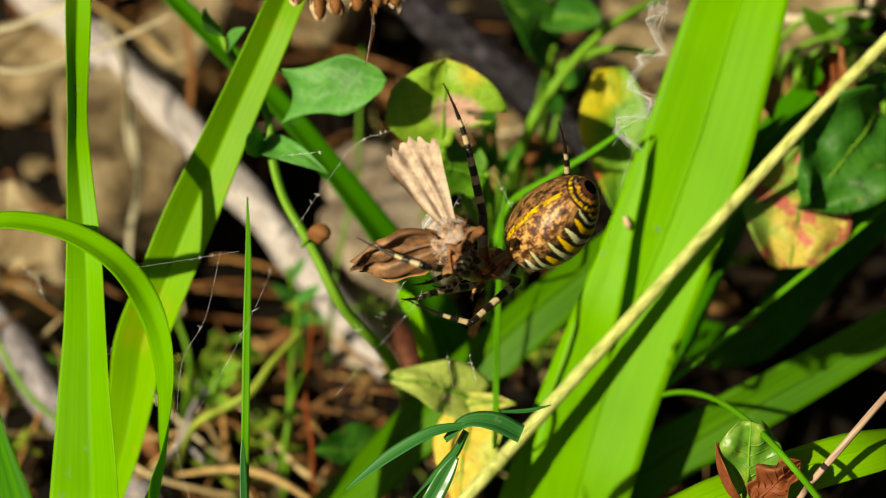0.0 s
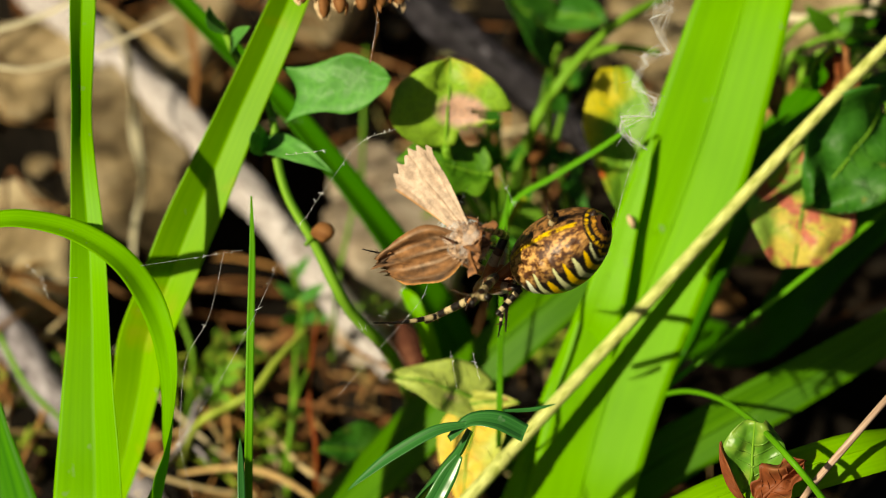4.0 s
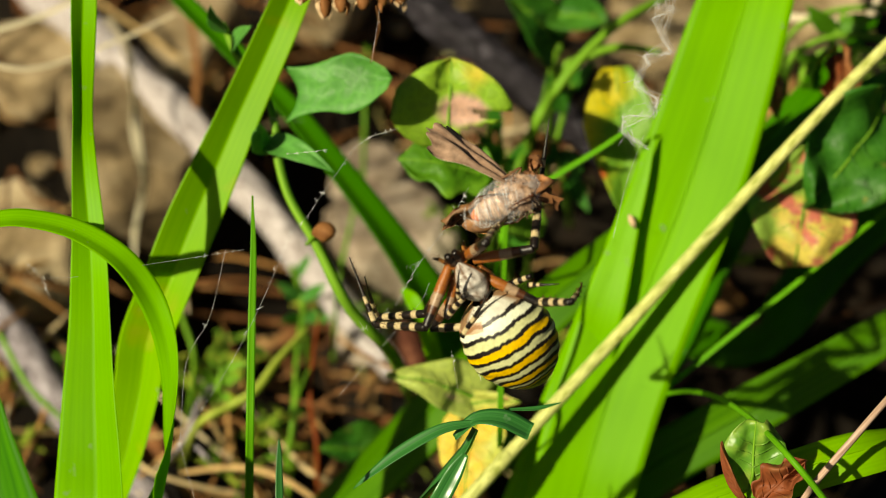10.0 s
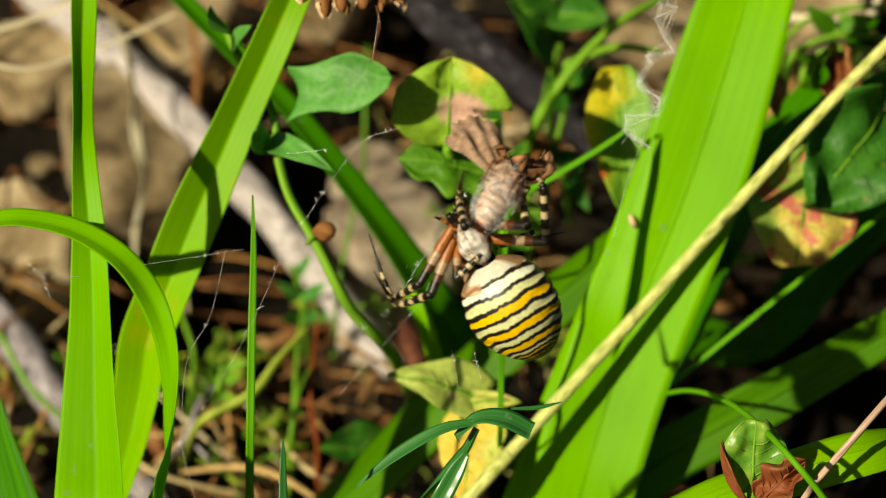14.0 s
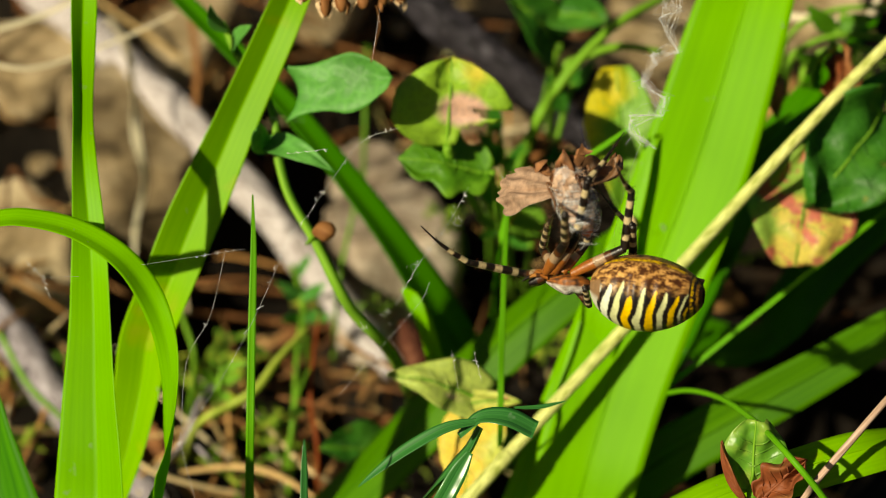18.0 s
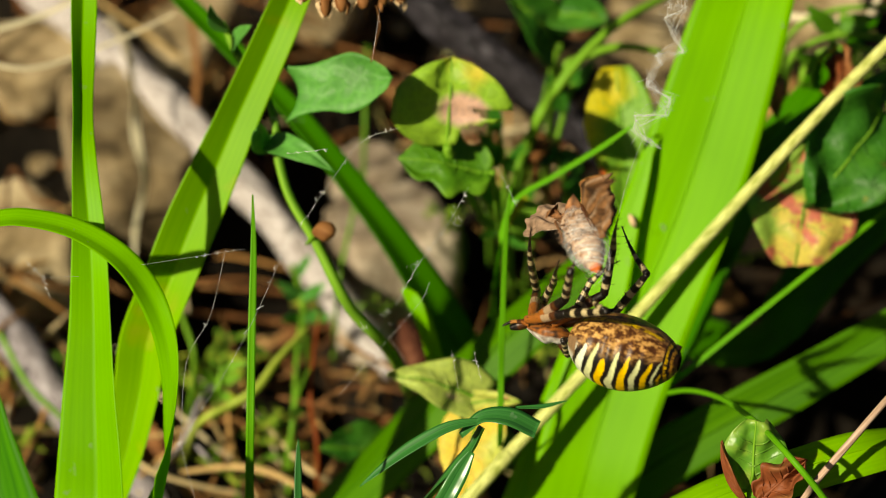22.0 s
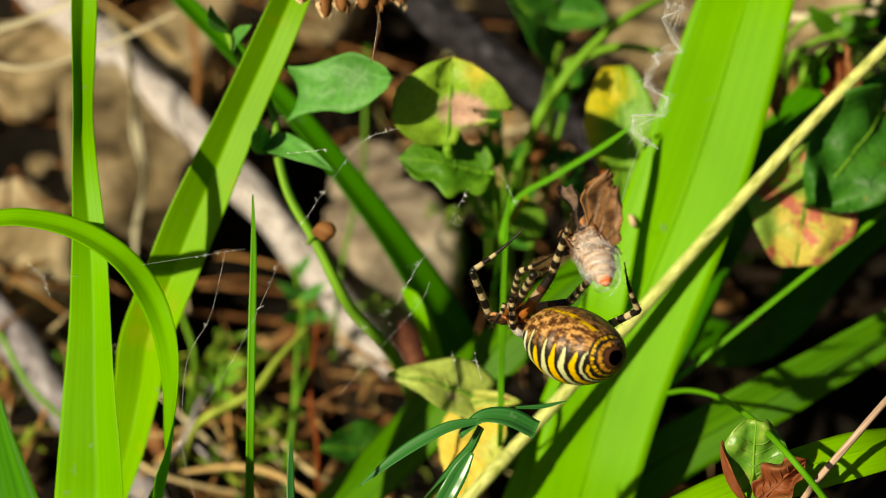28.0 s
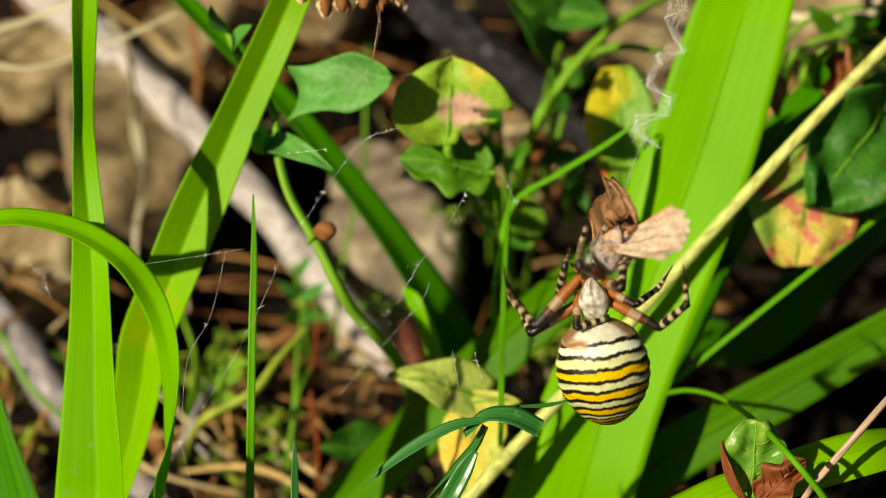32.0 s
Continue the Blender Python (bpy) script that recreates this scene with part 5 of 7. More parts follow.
def orb_web():
    web = empty_at("orb_web", (6.7, 1.5, 104.3))
    tagged(web, "torn orb web of fine white silk between the leaves", "spider web")
    o = vec((6.7, 1.5, 104.3))
    for k, (pts, th, beads) in enumerate([
        ([(-31.2, 0.5, 99.9), (-26, 1, 100.5), (-20.6, 1.5, 101.2)], 0.05, 6), ([(-14.1, 4.5, 103.2), (-11.4, 7.1, 106.2), (-8.4, 9.5, 109.1), (-4.6, 10.4, 110.2)], 0.055, 26),
        ([(-27, -12.8, 87.2), (-21.7, -7.4, 93.6), (-18.3, -2.2, 98.3), (-15.9, 2.5, 102.3)], 0.055, 16), ([(-15.9, 2.5, 102.3), (-14.1, 4.5, 103.2)], 0.05, 4),
        ([(-16.2, 8.7, 108.1), (-14.1, 8.8, 108.3), (-12, 9, 108.5)], 0.06, 10), ([(-10.8, -8.2, 89.5), (-7.8, -6, 92.2), (-2.6, -2.2, 96.7), (-1.4, -0.7, 98.5)], 0.045, 6),
        ([(3.2, -5.3, 93), (3.6, -6.3, 91.8), (4, -7.3, 90.7)], 0.06, 8), ([(0.9, -5.2, 93.1), (1.6, -7.8, 90)], 0.04, 4),
        ([(-42.5, -2.3, 102.8), (-40.8, -3.4, 101.5), (-39.9, -4.8, 99.8)], 0.05, 8), ([(-40.8, -3.4, 101.5), (-37.4, -1.8, 100.3)], 0.04, 0),
        ([(-27, -12.8, 87.2), (-26.3, -7.4, 93.6), (-23.9, -4.4, 97.2), (-22.4, 0.8, 101.8)], 0.035, 8), ([(-27, -12.8, 87.2), (-25.5, -16.4, 82.9), (-23.7, -19.1, 76.5)], 0.045, 4),
        ([(-6.6, 18.6, 119.6), (-7.0, 16.8, 117.4), (-7.4, 15.0, 115.4)], 0.03, 3),
        ([(5.6, 7, 107.7), (7.1, 5.1, 105.5), (7.5, 4.5, 104.7)], 0.07, 8), ([(21, 10.7, 109), (19.1, 6.1, 106.6), (17.5, 0.8, 103.4)], 0.03, 0), ([(-4.9, -2.2, 96.7), (-2.6, 0.4, 99.9), (0.4, 3.1, 103), (2.7, 5.7, 106.1)], 0.035, 18)]):
        thread([vec(p) for p in pts], th, web, o, k, beads)
    # dense tufts of torn silk
    r = random.Random(3)
    for c, spread, cnt in (((-2.9, 1.2, 99.2), 1.0, 6), ((-5.6, -1.5, 94.5), 1.1, 6), ((1.2, 4.4, 103), 1.4, 7), ((-8.2, -3, 94.3), 0.9, 5)):
        dots = []
        for k in range(cnt):
            q = vec(c) - o + vec([r.gauss(0, spread * 0.5) for _ in range(3)])
            d = vec([r.gauss(0, 0.32) for _ in range(3)])
            dots.append(tube([(q - d * 0.7, 0.012), (q + vec([r.gauss(0, 0.2) for _ in range(3)]), 0.022), (q + d * 0.7, 0.008)], 7, 4))
        part("silk_tuft", join(dots), SILK, web)
    # the zigzag band
    zig = [(25.8, 20.5, 122.2), (23.3, 18.7, 120), (25.4, 18.3, 119.6), (23.1, 17.8, 118.9), (24.2, 16.3, 117.1), (25.1, 15.5, 116.2), (22.1, 15.3, 116.1), (22.7, 14.7, 115.3), (21.5, 14.1, 114.5), (21.1, 13.2, 113.5), (23.7, 12.3, 112.5), (23.2, 11.2, 111.1), (20, 11.2, 111.1), (19.9, 10.2, 109.9), (21.4, 9.5, 109.1), (22.8, 9, 108.5)]
    pts = [vec(p) - o for p in zig]
    shapes = []
    for k in range(6):
        a = r.randrange(0, 4)
        line = [q + vec([r.gauss(0, 0.17) for _ in range(3)]) for q in pts[a:len(pts) - r.randrange(0, 3)]]
        dense = [line[i] + (line[i + 1] - line[i]) * f for i in range(len(line) - 1) for f in (0, 0.06, 0.5, 0.94)]
        shapes.append(tube([(q, 0.02 + 0.035 * r.random()) for q in dense], len(dense), 4))
    for i in range(len(pts) - 1):
        for k in range(3):
            p, q = pts[i] + (pts[i + 1] - pts[i]) * r.random(), pts[i] + (pts[i + 1] - pts[i]) * r.random() + vec([r.gauss(0, 0.7) for _ in range(3)])
            shapes.append(tube([(p, 0.05), ((p + q) / 2 + vec([r.gauss(0, 0.2) for _ in range(3)]), 0.05), (q, 0.03)], 6, 4))
    for i in range(len(pts) - 2):
        # gauze between three turns of the zigzag: a fan of fine threads
        for k in range(18):
            f = (k + 0.5) / 18
            p, q = pts[i] + (pts[i + 1] - pts[i]) * f, pts[i + 2] + (pts[i + 1] - pts[i + 2]) * f
            mid = (p + q) / 2 + vec([r.gauss(0, 0.3) for _ in range(3)])
            shapes.append(tube([(p, 0.016), (mid, 0.026), (q, 0.016)], 5, 4))
    band = part("zigzag_band", join(shapes), SILK_BAND, web, "white zigzag band of silk")
    return web, band


WEB, BAND = orb_web()


# ---- the spider ----
BLACK, CREAM, WHITE, YELLOW = (0.008, 0.005, 0.004), (0.58, 0.60, 0.30), (0.70, 0.74, 0.56), (0.74, 0.46, 0.008)
SILVER, TAN, BROWN, ORANGE, DARK = (0.56, 0.55, 0.46), (0.42, 0.18, 0.045), (0.07, 0.022, 0.006), (0.30, 0.095, 0.016), (0.022, 0.010, 0.005)
BONE = (0.50, 0.40, 0.22)
BANDS = [(0.0, SILVER), (0.095, BLACK), (0.125, WHITE), (0.20, BLACK), (0.232, CREAM), (0.30, BLACK), (0.335, YELLOW), (0.405, BLACK), (0.44, CREAM), (0.50, BLACK), (0.535, YELLOW),
         (0.60, BLACK), (0.635, CREAM), (0.685, BLACK), (0.722, YELLOW), (0.772, BLACK), (0.805, CREAM), (0.83, BLACK), (0.858, YELLOW), (0.878, BLACK)]


def blend(a, b, f):
    f = min(1.0, max(0.0, f))
    return tuple(x + (y - x) * f for x, y in zip(a, b))


def abdomen_marking(s, phi, side):
    """Colour of the abdomen: s runs from the waist to the tail, phi from the back (0) to the belly (pi)."""
    wob = 0.018 * noise.noise(Vector((phi * side * 2.3, s * 7, 1.0))) + 0.011 * noise.noise(Vector((phi * side * 9, s * 12, 5.0))) * max(0.0, 1.2 - phi)
    q = s + wob + 0.03 * (phi / 1.5) ** 2 * (0.5 - s) - 0.075 * max(0.0, phi - 0.65)
    mott = noise.noise(Vector((phi * side * 6, s * 13, 2.0))) + 0.9 * noise.noise(Vector((phi * side * 17, s * 36, 3.0)))
    flank = blend(blend(TAN, (0.60, 0.34, 0.11), 0.55 - mott - 0.5 * s), BROWN, 0.56 + 1.7 * mott)
    tip = 1.30
    col = BANDS[0][1]
    for k, (start, c) in enumerate(BANDS):
        if q >= start:
            col = c
            if c is BLACK or k == 0:
                continue
            nxt = BANDS[k + 1][0] if k + 1 < len(BANDS) else 1.1
            tip = 1.50 + 0.12 * math.sin(k * 2.1 + side) + (0.12 if c is not YELLOW else -0.04)
            # each coloured band narrows to a rounded tongue on the flank
            wide = math.sqrt(max(0.0, 1 - (max(0.0, phi - 0.9) / (tip - 0.9)) ** 2)) * (1 - 0.16 * min(1.0, max(0.0, phi - 0.3)))
            if abs(q - (start + nxt) / 2) > wide * (nxt - start) / 2:
                col = BLACK
    if col in (BLACK, SILVER) and s > 0.1:
        col = blend(col, blend(flank, DARK, 0.35), (phi - 1.34 - 0.2 * noise.noise(Vector((s * 14, side, 7.0)))) / 0.28)
    if 0.08 < s < 0.15 and 0.35 < phi < 1.5 and side > 0:
        col = blend(col, (0.40, 0.20, 0.09), 0.7)
    if s < 0.13 and phi > 0.85:
        col = blend(col, (0.24, 0.14, 0.07), (phi - 0.85) / 0.3)
    col = blend(col, flank, (phi - 1.68) / 0.12)
    belly = blend(DARK, (0.34, 0.16, 0.05), 0.42 + mott * 1.1)
    col = blend(col, belly, (phi - 2.36) / 0.06)
    if 2.42 < phi < 2.56 and 0.12 < s < 0.86:
        col = blend(YELLOW, BROWN, 0.38 + 1.1 * mott)
    if s > 0.895:
        ring = s + 0.008 * mott
        col = blend(YELLOW, BROWN, 0.45 + 1.3 * mott) if 0.908 < ring < 0.93 else blend((0.62, 0.30, 0.03), BROWN, 0.35 + 1.2 * mott) if 0.952 < ring < 0.974 else BLACK if ring < 0.984 else (0.10, 0.035, 0.012)
    return col


def abdomen_shape(rows=130, cols=170):
    v, c, u = [], [], []
    for i in range(rows):
        s = i / (rows - 1)
        e = math.sin(math.pi * min(1, max(0, 0.015 + 0.97 * s)) ** 0.90) ** 0.50
        for j in range(cols):
            a = 2 * math.pi * j / cols
            phi = abs(a if a <= math.pi else a - 2 * math.pi)
            side = 1 if a <= math.pi else -1
            sh = 1 + 0.07 * math.sin(min(1, s * 4) * math.pi) * abs(math.sin(a)) + 0.015 * math.sin(s * 60) * (phi < 1.9)
            v.append((math.sin(a) * 4.75 * e * sh, 0.45 + 11.5 * s, math.cos(a) * 3.9 * e + 0.3 * math.sin(math.pi * s)))
            c.append(abdomen_marking(s, phi, side))
            u.append((j / cols, s))
    return (np.array(v), grid_faces(rows, cols, True), np.array(u)), np.array(c)


def leg_segment(length, radii, rings, bow=0.0):
    """A leg piece along +y; rings are (start, colour), radii run along it."""
    n, sides = 40, 10
    v, c, u = [], [], []
    for i in range(n):
        s = i / (n - 1)
        r = np.interp(s, np.linspace(0, 1, len(radii)), radii)
        col = rings[0][1]
        for start, k in rings:
            if s >= start:
                col = k
        for j in range(sides):
            a = 2 * math.pi * j / sides
            v.append((math.cos(a) * r, s * length, math.sin(a) * r + bow * math.sin(math.pi * s)))
            c.append(blend(col, BLACK, 0.25 * noise.noise(Vector((s * 30, a, 1)))))
            u.append((j / sides, s))
    f = grid_faces(n, sides, True) + [tuple(reversed(range(sides))), tuple((n - 1) * sides + j for j in range(sides))]
    # short stiff hairs
    r = random.Random(int(length * 100))
    for k in range(int(length * 5)):
        s, a = r.uniform(0.1, 0.97), r.uniform(0, 2 * math.pi)
        rr = np.interp(s, np.linspace(0, 1, len(radii)), radii)
        d = vec((math.cos(a), 0.5, math.sin(a)))
        p = vec((math.cos(a) * rr * 0.9, s * length, math.sin(a) * rr * 0.9 + bow * math.sin(math.pi * s)))
        b = len(v)
        e = vec((-math.sin(a), 0, math.cos(a))) * 0.035
        v += [p - e, p + e, p + vec((0, 0.05, 0)), p + d * r.uniform(0.35, 0.6)]
        f += [(b, b + 1, b + 3), (b + 1, b + 2, b + 3), (b + 2, b, b + 3)]
        c += [BROWN] * 4
        u += [(0, 0)] * 4
    return (np.array(v), f, np.array(u)), np.array(c)


HIPS = {"1": (1.0, -4.3, -0.7), "2": (1.35, -3.4, -0.8), "3": (1.4, -2.5, -0.8), "4": (1.1, -1.6, -0.8)}
LENGTHS = {"1": (6.6, 7.4, 7.4), "2": (6.4, 7.0, 7.2), "3": (3.8, 3.6, 3.6), "4": (6.2, 6.4, 6.8)}


def garden_spider():
    ob = empty_at("spider")
    tagged(ob, "large spider with black, white and yellow banded abdomen wrapping a moth", "spider")
    s, c = abdomen_shape()
    body = part("abdomen", s, ABDOMEN, ob, "swollen abdomen banded yellow, white and black", c)
    sp, sc = leg_segment(0.9, (0.75, 0.6, 0.35, 0.05), [(0, ORANGE), (0.4, DARK)])
    m = np.array(Matrix.Rotation(radians(-35), 3, "X"))
    part("spinneret", (sp[0] @ m.T + vec((0, 11.1, -1.2)), sp[1], sp[2]), LEG, body, "dark spinneret", sc)
    rows, cols = 40, 40
    v, c, u = [], [], []
    for i in range(rows):
        q = i / (rows - 1)
        e = math.sin(math.pi * (0.02 + 0.96 * q)) ** 0.55 * (1 - 0.42 * max(0, q - 0.5) * 2)
        for j in range(cols):
            a = 2 * math.pi * j / cols
            v.append((math.sin(a) * 1.7 * e, 0.5 - 5.0 * q, math.cos(a) * (1.35 - 0.25 * math.exp(-((q - 0.35) / 0.1) ** 2) if math.cos(a) > 0 else 1.0) * e))
            no = noise.noise(Vector((math.sin(a) * 3, q * 9, math.cos(a) * 3)))
            top = blend((0.60, 0.57, 0.52), (0.16, 0.09, 0.05), 0.15 + 1.2 * no + (0.4 if q > 0.78 else 0) + 0.5 * math.exp(-(math.sin(a) / 0.12) ** 2))
            c.append(blend(top, blend(ORANGE, DARK, 0.45 + no), 2.2 - math.cos(a) * 4))
            u.append((j / cols, q))
    part("cephalothorax", (np.array(v), grid_faces(rows, cols, True), np.array(u)), CARAPACE, ob, "silvery furred front body", np.array(c))
    waist = tube([((0, -0.6, 0), 1.0), ((0, 0.3, 0), 0.9), ((0, 1.2, 0), 1.3)], 8, 10)
    part("waist", waist, LEG, ob, "", np.array([BROWN] * len(waist[0])))
    for sx in (-1, 1):
        s, c = leg_segment(1.7, (0.5, 0.55, 0.3), [(0, BROWN), (0.5, BLACK)])
        jaw = part("jaw", (s[0] @ np.array(Matrix.Rotation(radians(150), 3, "X")).T + vec((sx * 0.4, -4.5, -0.3)), s[1], s[2]), LEG, ob, "", c)
        s, c = leg_segment(2.7, (0.26, 0.22, 0.2, 0.08), [(0, ORANGE), (0.3, BROWN), (0.45, TAN), (0.7, BLACK)], 0.4)
        m = np.array((Matrix.Rotation(radians(sx * 24), 3, "Z") @ Matrix.Rotation(radians(165), 3, "X")))
        part("feeler", (s[0] @ m.T + vec((sx * 0.7, -4.1, -0.2)), s[1], s[2]), LEG, ob, "short pale feeler", c)
    legs = {}
    for key in ("n1", "n2", "n3", "n4", "p1", "p2", "p3", "p4"):
        a, b, d = LENGTHS[key[1]]
        k = 0.8 if key[1] == "3" else 1.0
        s, c = leg_segment(a, (0.45 * k, 0.60 * k, 0.54 * k, 0.44 * k), [(0, ORANGE), (0.45, (0.34, 0.23, 0.14)), (0.66, BROWN), (0.78, BLACK)])
        thigh = part("leg", s, LEG, ob, "orange-brown leg with black and cream rings", c)
        s, c = leg_segment(b, (0.44 * k, 0.46 * k, 0.40 * k, 0.36 * k), [(0, BLACK), (0.16, BONE), (0.28, BLACK), (0.44, BONE), (0.58, BLACK), (0.74, BONE), (0.86, BLACK)])
        shin = part("shin", s, LEG, thigh, "", c)
        s, c = leg_segment(d, (0.36 * k, 0.28 * k, 0.2 * k, 0.10 * k, 0.06), [(0, BLACK), (0.06, BONE), (0.18, BLACK), (0.32, BONE), (0.42, BLACK)], 0.25)
        foot = part("foot", s, LEG, thigh, "", c)
        legs[key] = (thigh, shin, foot)
    return ob, legs


SPIDER, SPIDER_LEGS = garden_spider()


# ---- the moth ----
def moth():
    ob = empty_at("moth")
    tagged(ob, "dead brown moth half wrapped in white silk, wings crumpled", "moth")
    rows, cols = 60, 36
    r = random.Random(2)
    v, c, u = [], [], []
    for i in range(rows):
        q = i / (rows - 1)
        e = 1.75 * math.sin(math.pi * (0.06 + 0.93 * q) ** 0.8) ** 0.55 * (1 - 0.35 * q) * (1 + 0.06 * math.sin(q * 36))
        for j in range(cols):
            a = 2 * math.pi * j / cols
            no = noise.noise(Vector((math.cos(a) * 3, q * 10, math.sin(a) * 3)))
            v.append((math.cos(a) * e * (1 + 0.06 * no), 0.6 + 4.5 * q, math.sin(a) * e * (1 + 0.06 * no)))
            base = blend((0.60, 0.41, 0.28), (0.26, 0.12, 0.06), 0.35 + 0.42 * math.sin(q * 36) + no * 0.6)
            c.append(blend(base, (0.66, 0.16, 0.04), (q - 0.82) / 0.06))
            u.append((j / cols, q))
    part("abdomen", (np.array(v), grid_faces(rows, cols, True) + [tuple((rows - 1) * cols + j for j in range(cols))], np.array(u)), MOTH_SKIN, ob, "ringed tan abdomen with an orange tip", np.array(c))
    v, c, u, f = [], [], [], []
    for i in range(24):
        q = i / 23
        e = 2.0 * math.sin(math.pi * (0.03 + 0.94 * q)) ** 0.5
        for j in range(28):
            a = 2 * math.pi * j / 28
            no = noise.noise(Vector((math.cos(a) * 2, q * 5, math.sin(a) * 2)))
            v.append((math.cos(a) * e * (1 + 0.2 * no), 1.8 - 4.2 * q, math.sin(a) * e * (1 + 0.2 * no)))
            c.append(blend((0.20, 0.10, 0.05), (0.50, 0.34, 0.24), 0.5 + no * 1.3))
            u.append((j / 28, q))
    f = grid_faces(24, 28, True)
    for k in range(420):
        d = unit([r.gauss(0, 1) for _ in range(3)])
        p = vec((d[0] * 1.85, -0.3 + d[1] * 1.9, d[2] * 1.85))
        e = unit(np.cross(d, [r.gauss(0, 1) for _ in range(3)]))
        b = len(v)
        v += [p - e * 0.09, p + e * 0.09, p + d * r.uniform(0.5, 1.0) + vec((0, 0.3, 0)) + e * 0.2]
        f.append((b, b + 1, b + 2))
        c += [blend((0.20, 0.10, 0.05), (0.62, 0.46, 0.34), r.random() ** 1.4)] * 3
        u += [(0, 0)] * 3
    part("thorax", (np.array(v), f, np.array(u)), MOTH_SKIN, ob, "furry brown thorax", np.array(c))
    wings = []
    for w in (0, 1):
        n, m = 40, 25
        top, low, c, u = [], [], [], []
        for i in range(n):
            q = i / (n - 1)
            for j in range(m):
                k = 2 * j / (m - 1) - 1
                torn = 0.5 + 0.5 * noise.noise(Vector((k * 5, w * 7.0, 2))) + 0.25 * math.sin(k * 19 + w)
                half = 3.0 * (0.16 + 0.84 * q ** 0.85) if w == 0 else 3.0 * (0.45 + 0.55 * math.sin(math.pi * min(1.0, q * 1.5)) if q < 0.34 else 1 - 0.62 * ((q - 0.34) / 0.66) ** 1.4)
                ln = 11.4 * q * math.cos(k * (0.62 if w == 0 else 0.42)) * (1 - ((0.13 + 0.16 * w) * torn + 0.05 * w * math.sin(k * 33)) * q ** 6)
                pleat = ((0.2 + 0.16 * w) * math.sin(k * 9 + w) + (0.7 + 0.7 * w) * noise.noise(Vector((k * 1.6, q * 2.6, w * 5.0))) + 0.6 * w * noise.noise(Vector((k * 4, q * 5, 3.0)))) * min(1.0, 1.6 * q)
                p = vec((k * half, ln, pleat + (0.9 + 0.5 * w) * k * k * q))
                top.append(p)
                low.append(p - vec((0, 0, 0.08)))
                vein = max(0.0, math.sin(k * 21)) ** 6
                no = noise.noise(Vector((k * 4, q * 3, w * 3.0))) + 0.5 * noise.noise(Vector((k * 13, q * 14, w)))
                if w:
                    base = blend(blend((0.25, 0.115, 0.045), (0.05, 0.024, 0.010), 0.40 + 1.1 * no), (0.46, 0.32, 0.22), 0.6 * max(0.0, math.sin(k * 16 + 1.5 * q)) ** 8)
                else:
                    base = blend((0.53, 0.40, 0.31), (0.22, 0.12, 0.065), 0.35 * vein + 0.35 * no + 0.5 * max(0, 0.35 - q))
                if k < -0.92:
                    base = (0.55, 0.26, 0.08)
                c.append(base)
                u.append((j / (m - 1), q))
        k = n * m
        f = grid_faces(n, m) + [tuple(k + i for i in reversed(q)) for q in grid_faces(n, m)]
        under = [blend(blend(q, (0.24, 0.12, 0.06), 0.6), (0.07, 0.03, 0.012), 0.8 * noise.noise(Vector((4.0 * i / len(c), 31.0 * (i % m) / m, w)))) for i, q in enumerate(c)]
        wings.append(part("wing", (np.array(top + low), f, np.array(u + u)), WING, ob, "tattered pale tan wing" if not w else "crumpled dark brown wing", np.array(c + under)))
    for w, (ax, bz, ln) in enumerate(((0.4, 0.3, 2.4), (-0.5, 0.0, 2.2))):
        n, m = 22, 17
        v, c, u = [], [], []
        for i in range(n):
            q = i / (n - 1)
            for j in range(m):
                k = 2 * j / (m - 1) - 1
                cr = vec([noise.noise(Vector((k * 2.2, q * 3.1, 9.0 * d + w * 4))) for d in range(3)]) * 1.5 * (0.3 + q)
                v.append(vec((ax + k * 1.7 * (0.4 + q), -0.8 - ln * q * (1 + 0.06 * math.sin(k * 17)), bz)) + cr)
                c.append(blend((0.34, 0.15, 0.06), (0.07, 0.03, 0.014), 0.4 + noise.noise(Vector((k * 5, q * 6, w))) + 0.3 * math.sin(k * 20)))
                u.append((j / (m - 1), q))
        part("hindwing", (np.array(v), grid_faces(n, m), np.array(u)), WING, ob, "crumpled reddish brown hindwing", np.array(c))
    for k in range(4):
        a = k * 1.5 + 0.4
        d = vec((math.cos(a), -0.4, math.sin(a)))
        s = tube([(d * 1.5, 0.35), (d * 2.4 + vec((0, -0.6, 0)), 0.26), (d * 2.3 + vec((0, 1.2, 0.3)), 0.2), (d * 2.6 + vec((0, 2.4, 0)), 0.12)], 14, 6)
        part("leg", s, LEG, ob, "thin brown moth leg", np.array([BROWN if k % 2 else (0.16, 0.07, 0.03)] * len(s[0])))
    wrap = []
    for k in range(14):
        ph, y0, tw = r.uniform(0, 6.3), r.uniform(-1.5, 1.5), r.uniform(0.8, 2.0)
        pts = []
        for i in range(14):
            t = i / 13
            a = ph + tw * 2 * math.pi * t
            y = y0 + 4.8 * t
            e = 2.15 - 0.28 * max(0, y - 2)
            pts.append((vec((math.cos(a) * e, y, math.sin(a) * e)), 0.05))
        wrap.append(tube(pts, 40, 4))
    part("silk_wrap", join(wrap), SILK, ob, "white silk threads wound round the moth")
    v, u = [], []
    for i in range(30):
        q = i / 29
        y = -2.6 + 7.6 * q
        e = 2.25 * math.sin(math.pi * (0.08 + 0.84 * q)) ** 0.6
        for j in range(30):
            a = 2 * math.pi * j / 30
            no = 1 + 0.14 * noise.noise(Vector((math.cos(a) * 2, y, math.sin(a) * 2)))
            v.append((math.cos(a) * e * no, y, math.sin(a) * e * no))
            u.append((j / 30, q))
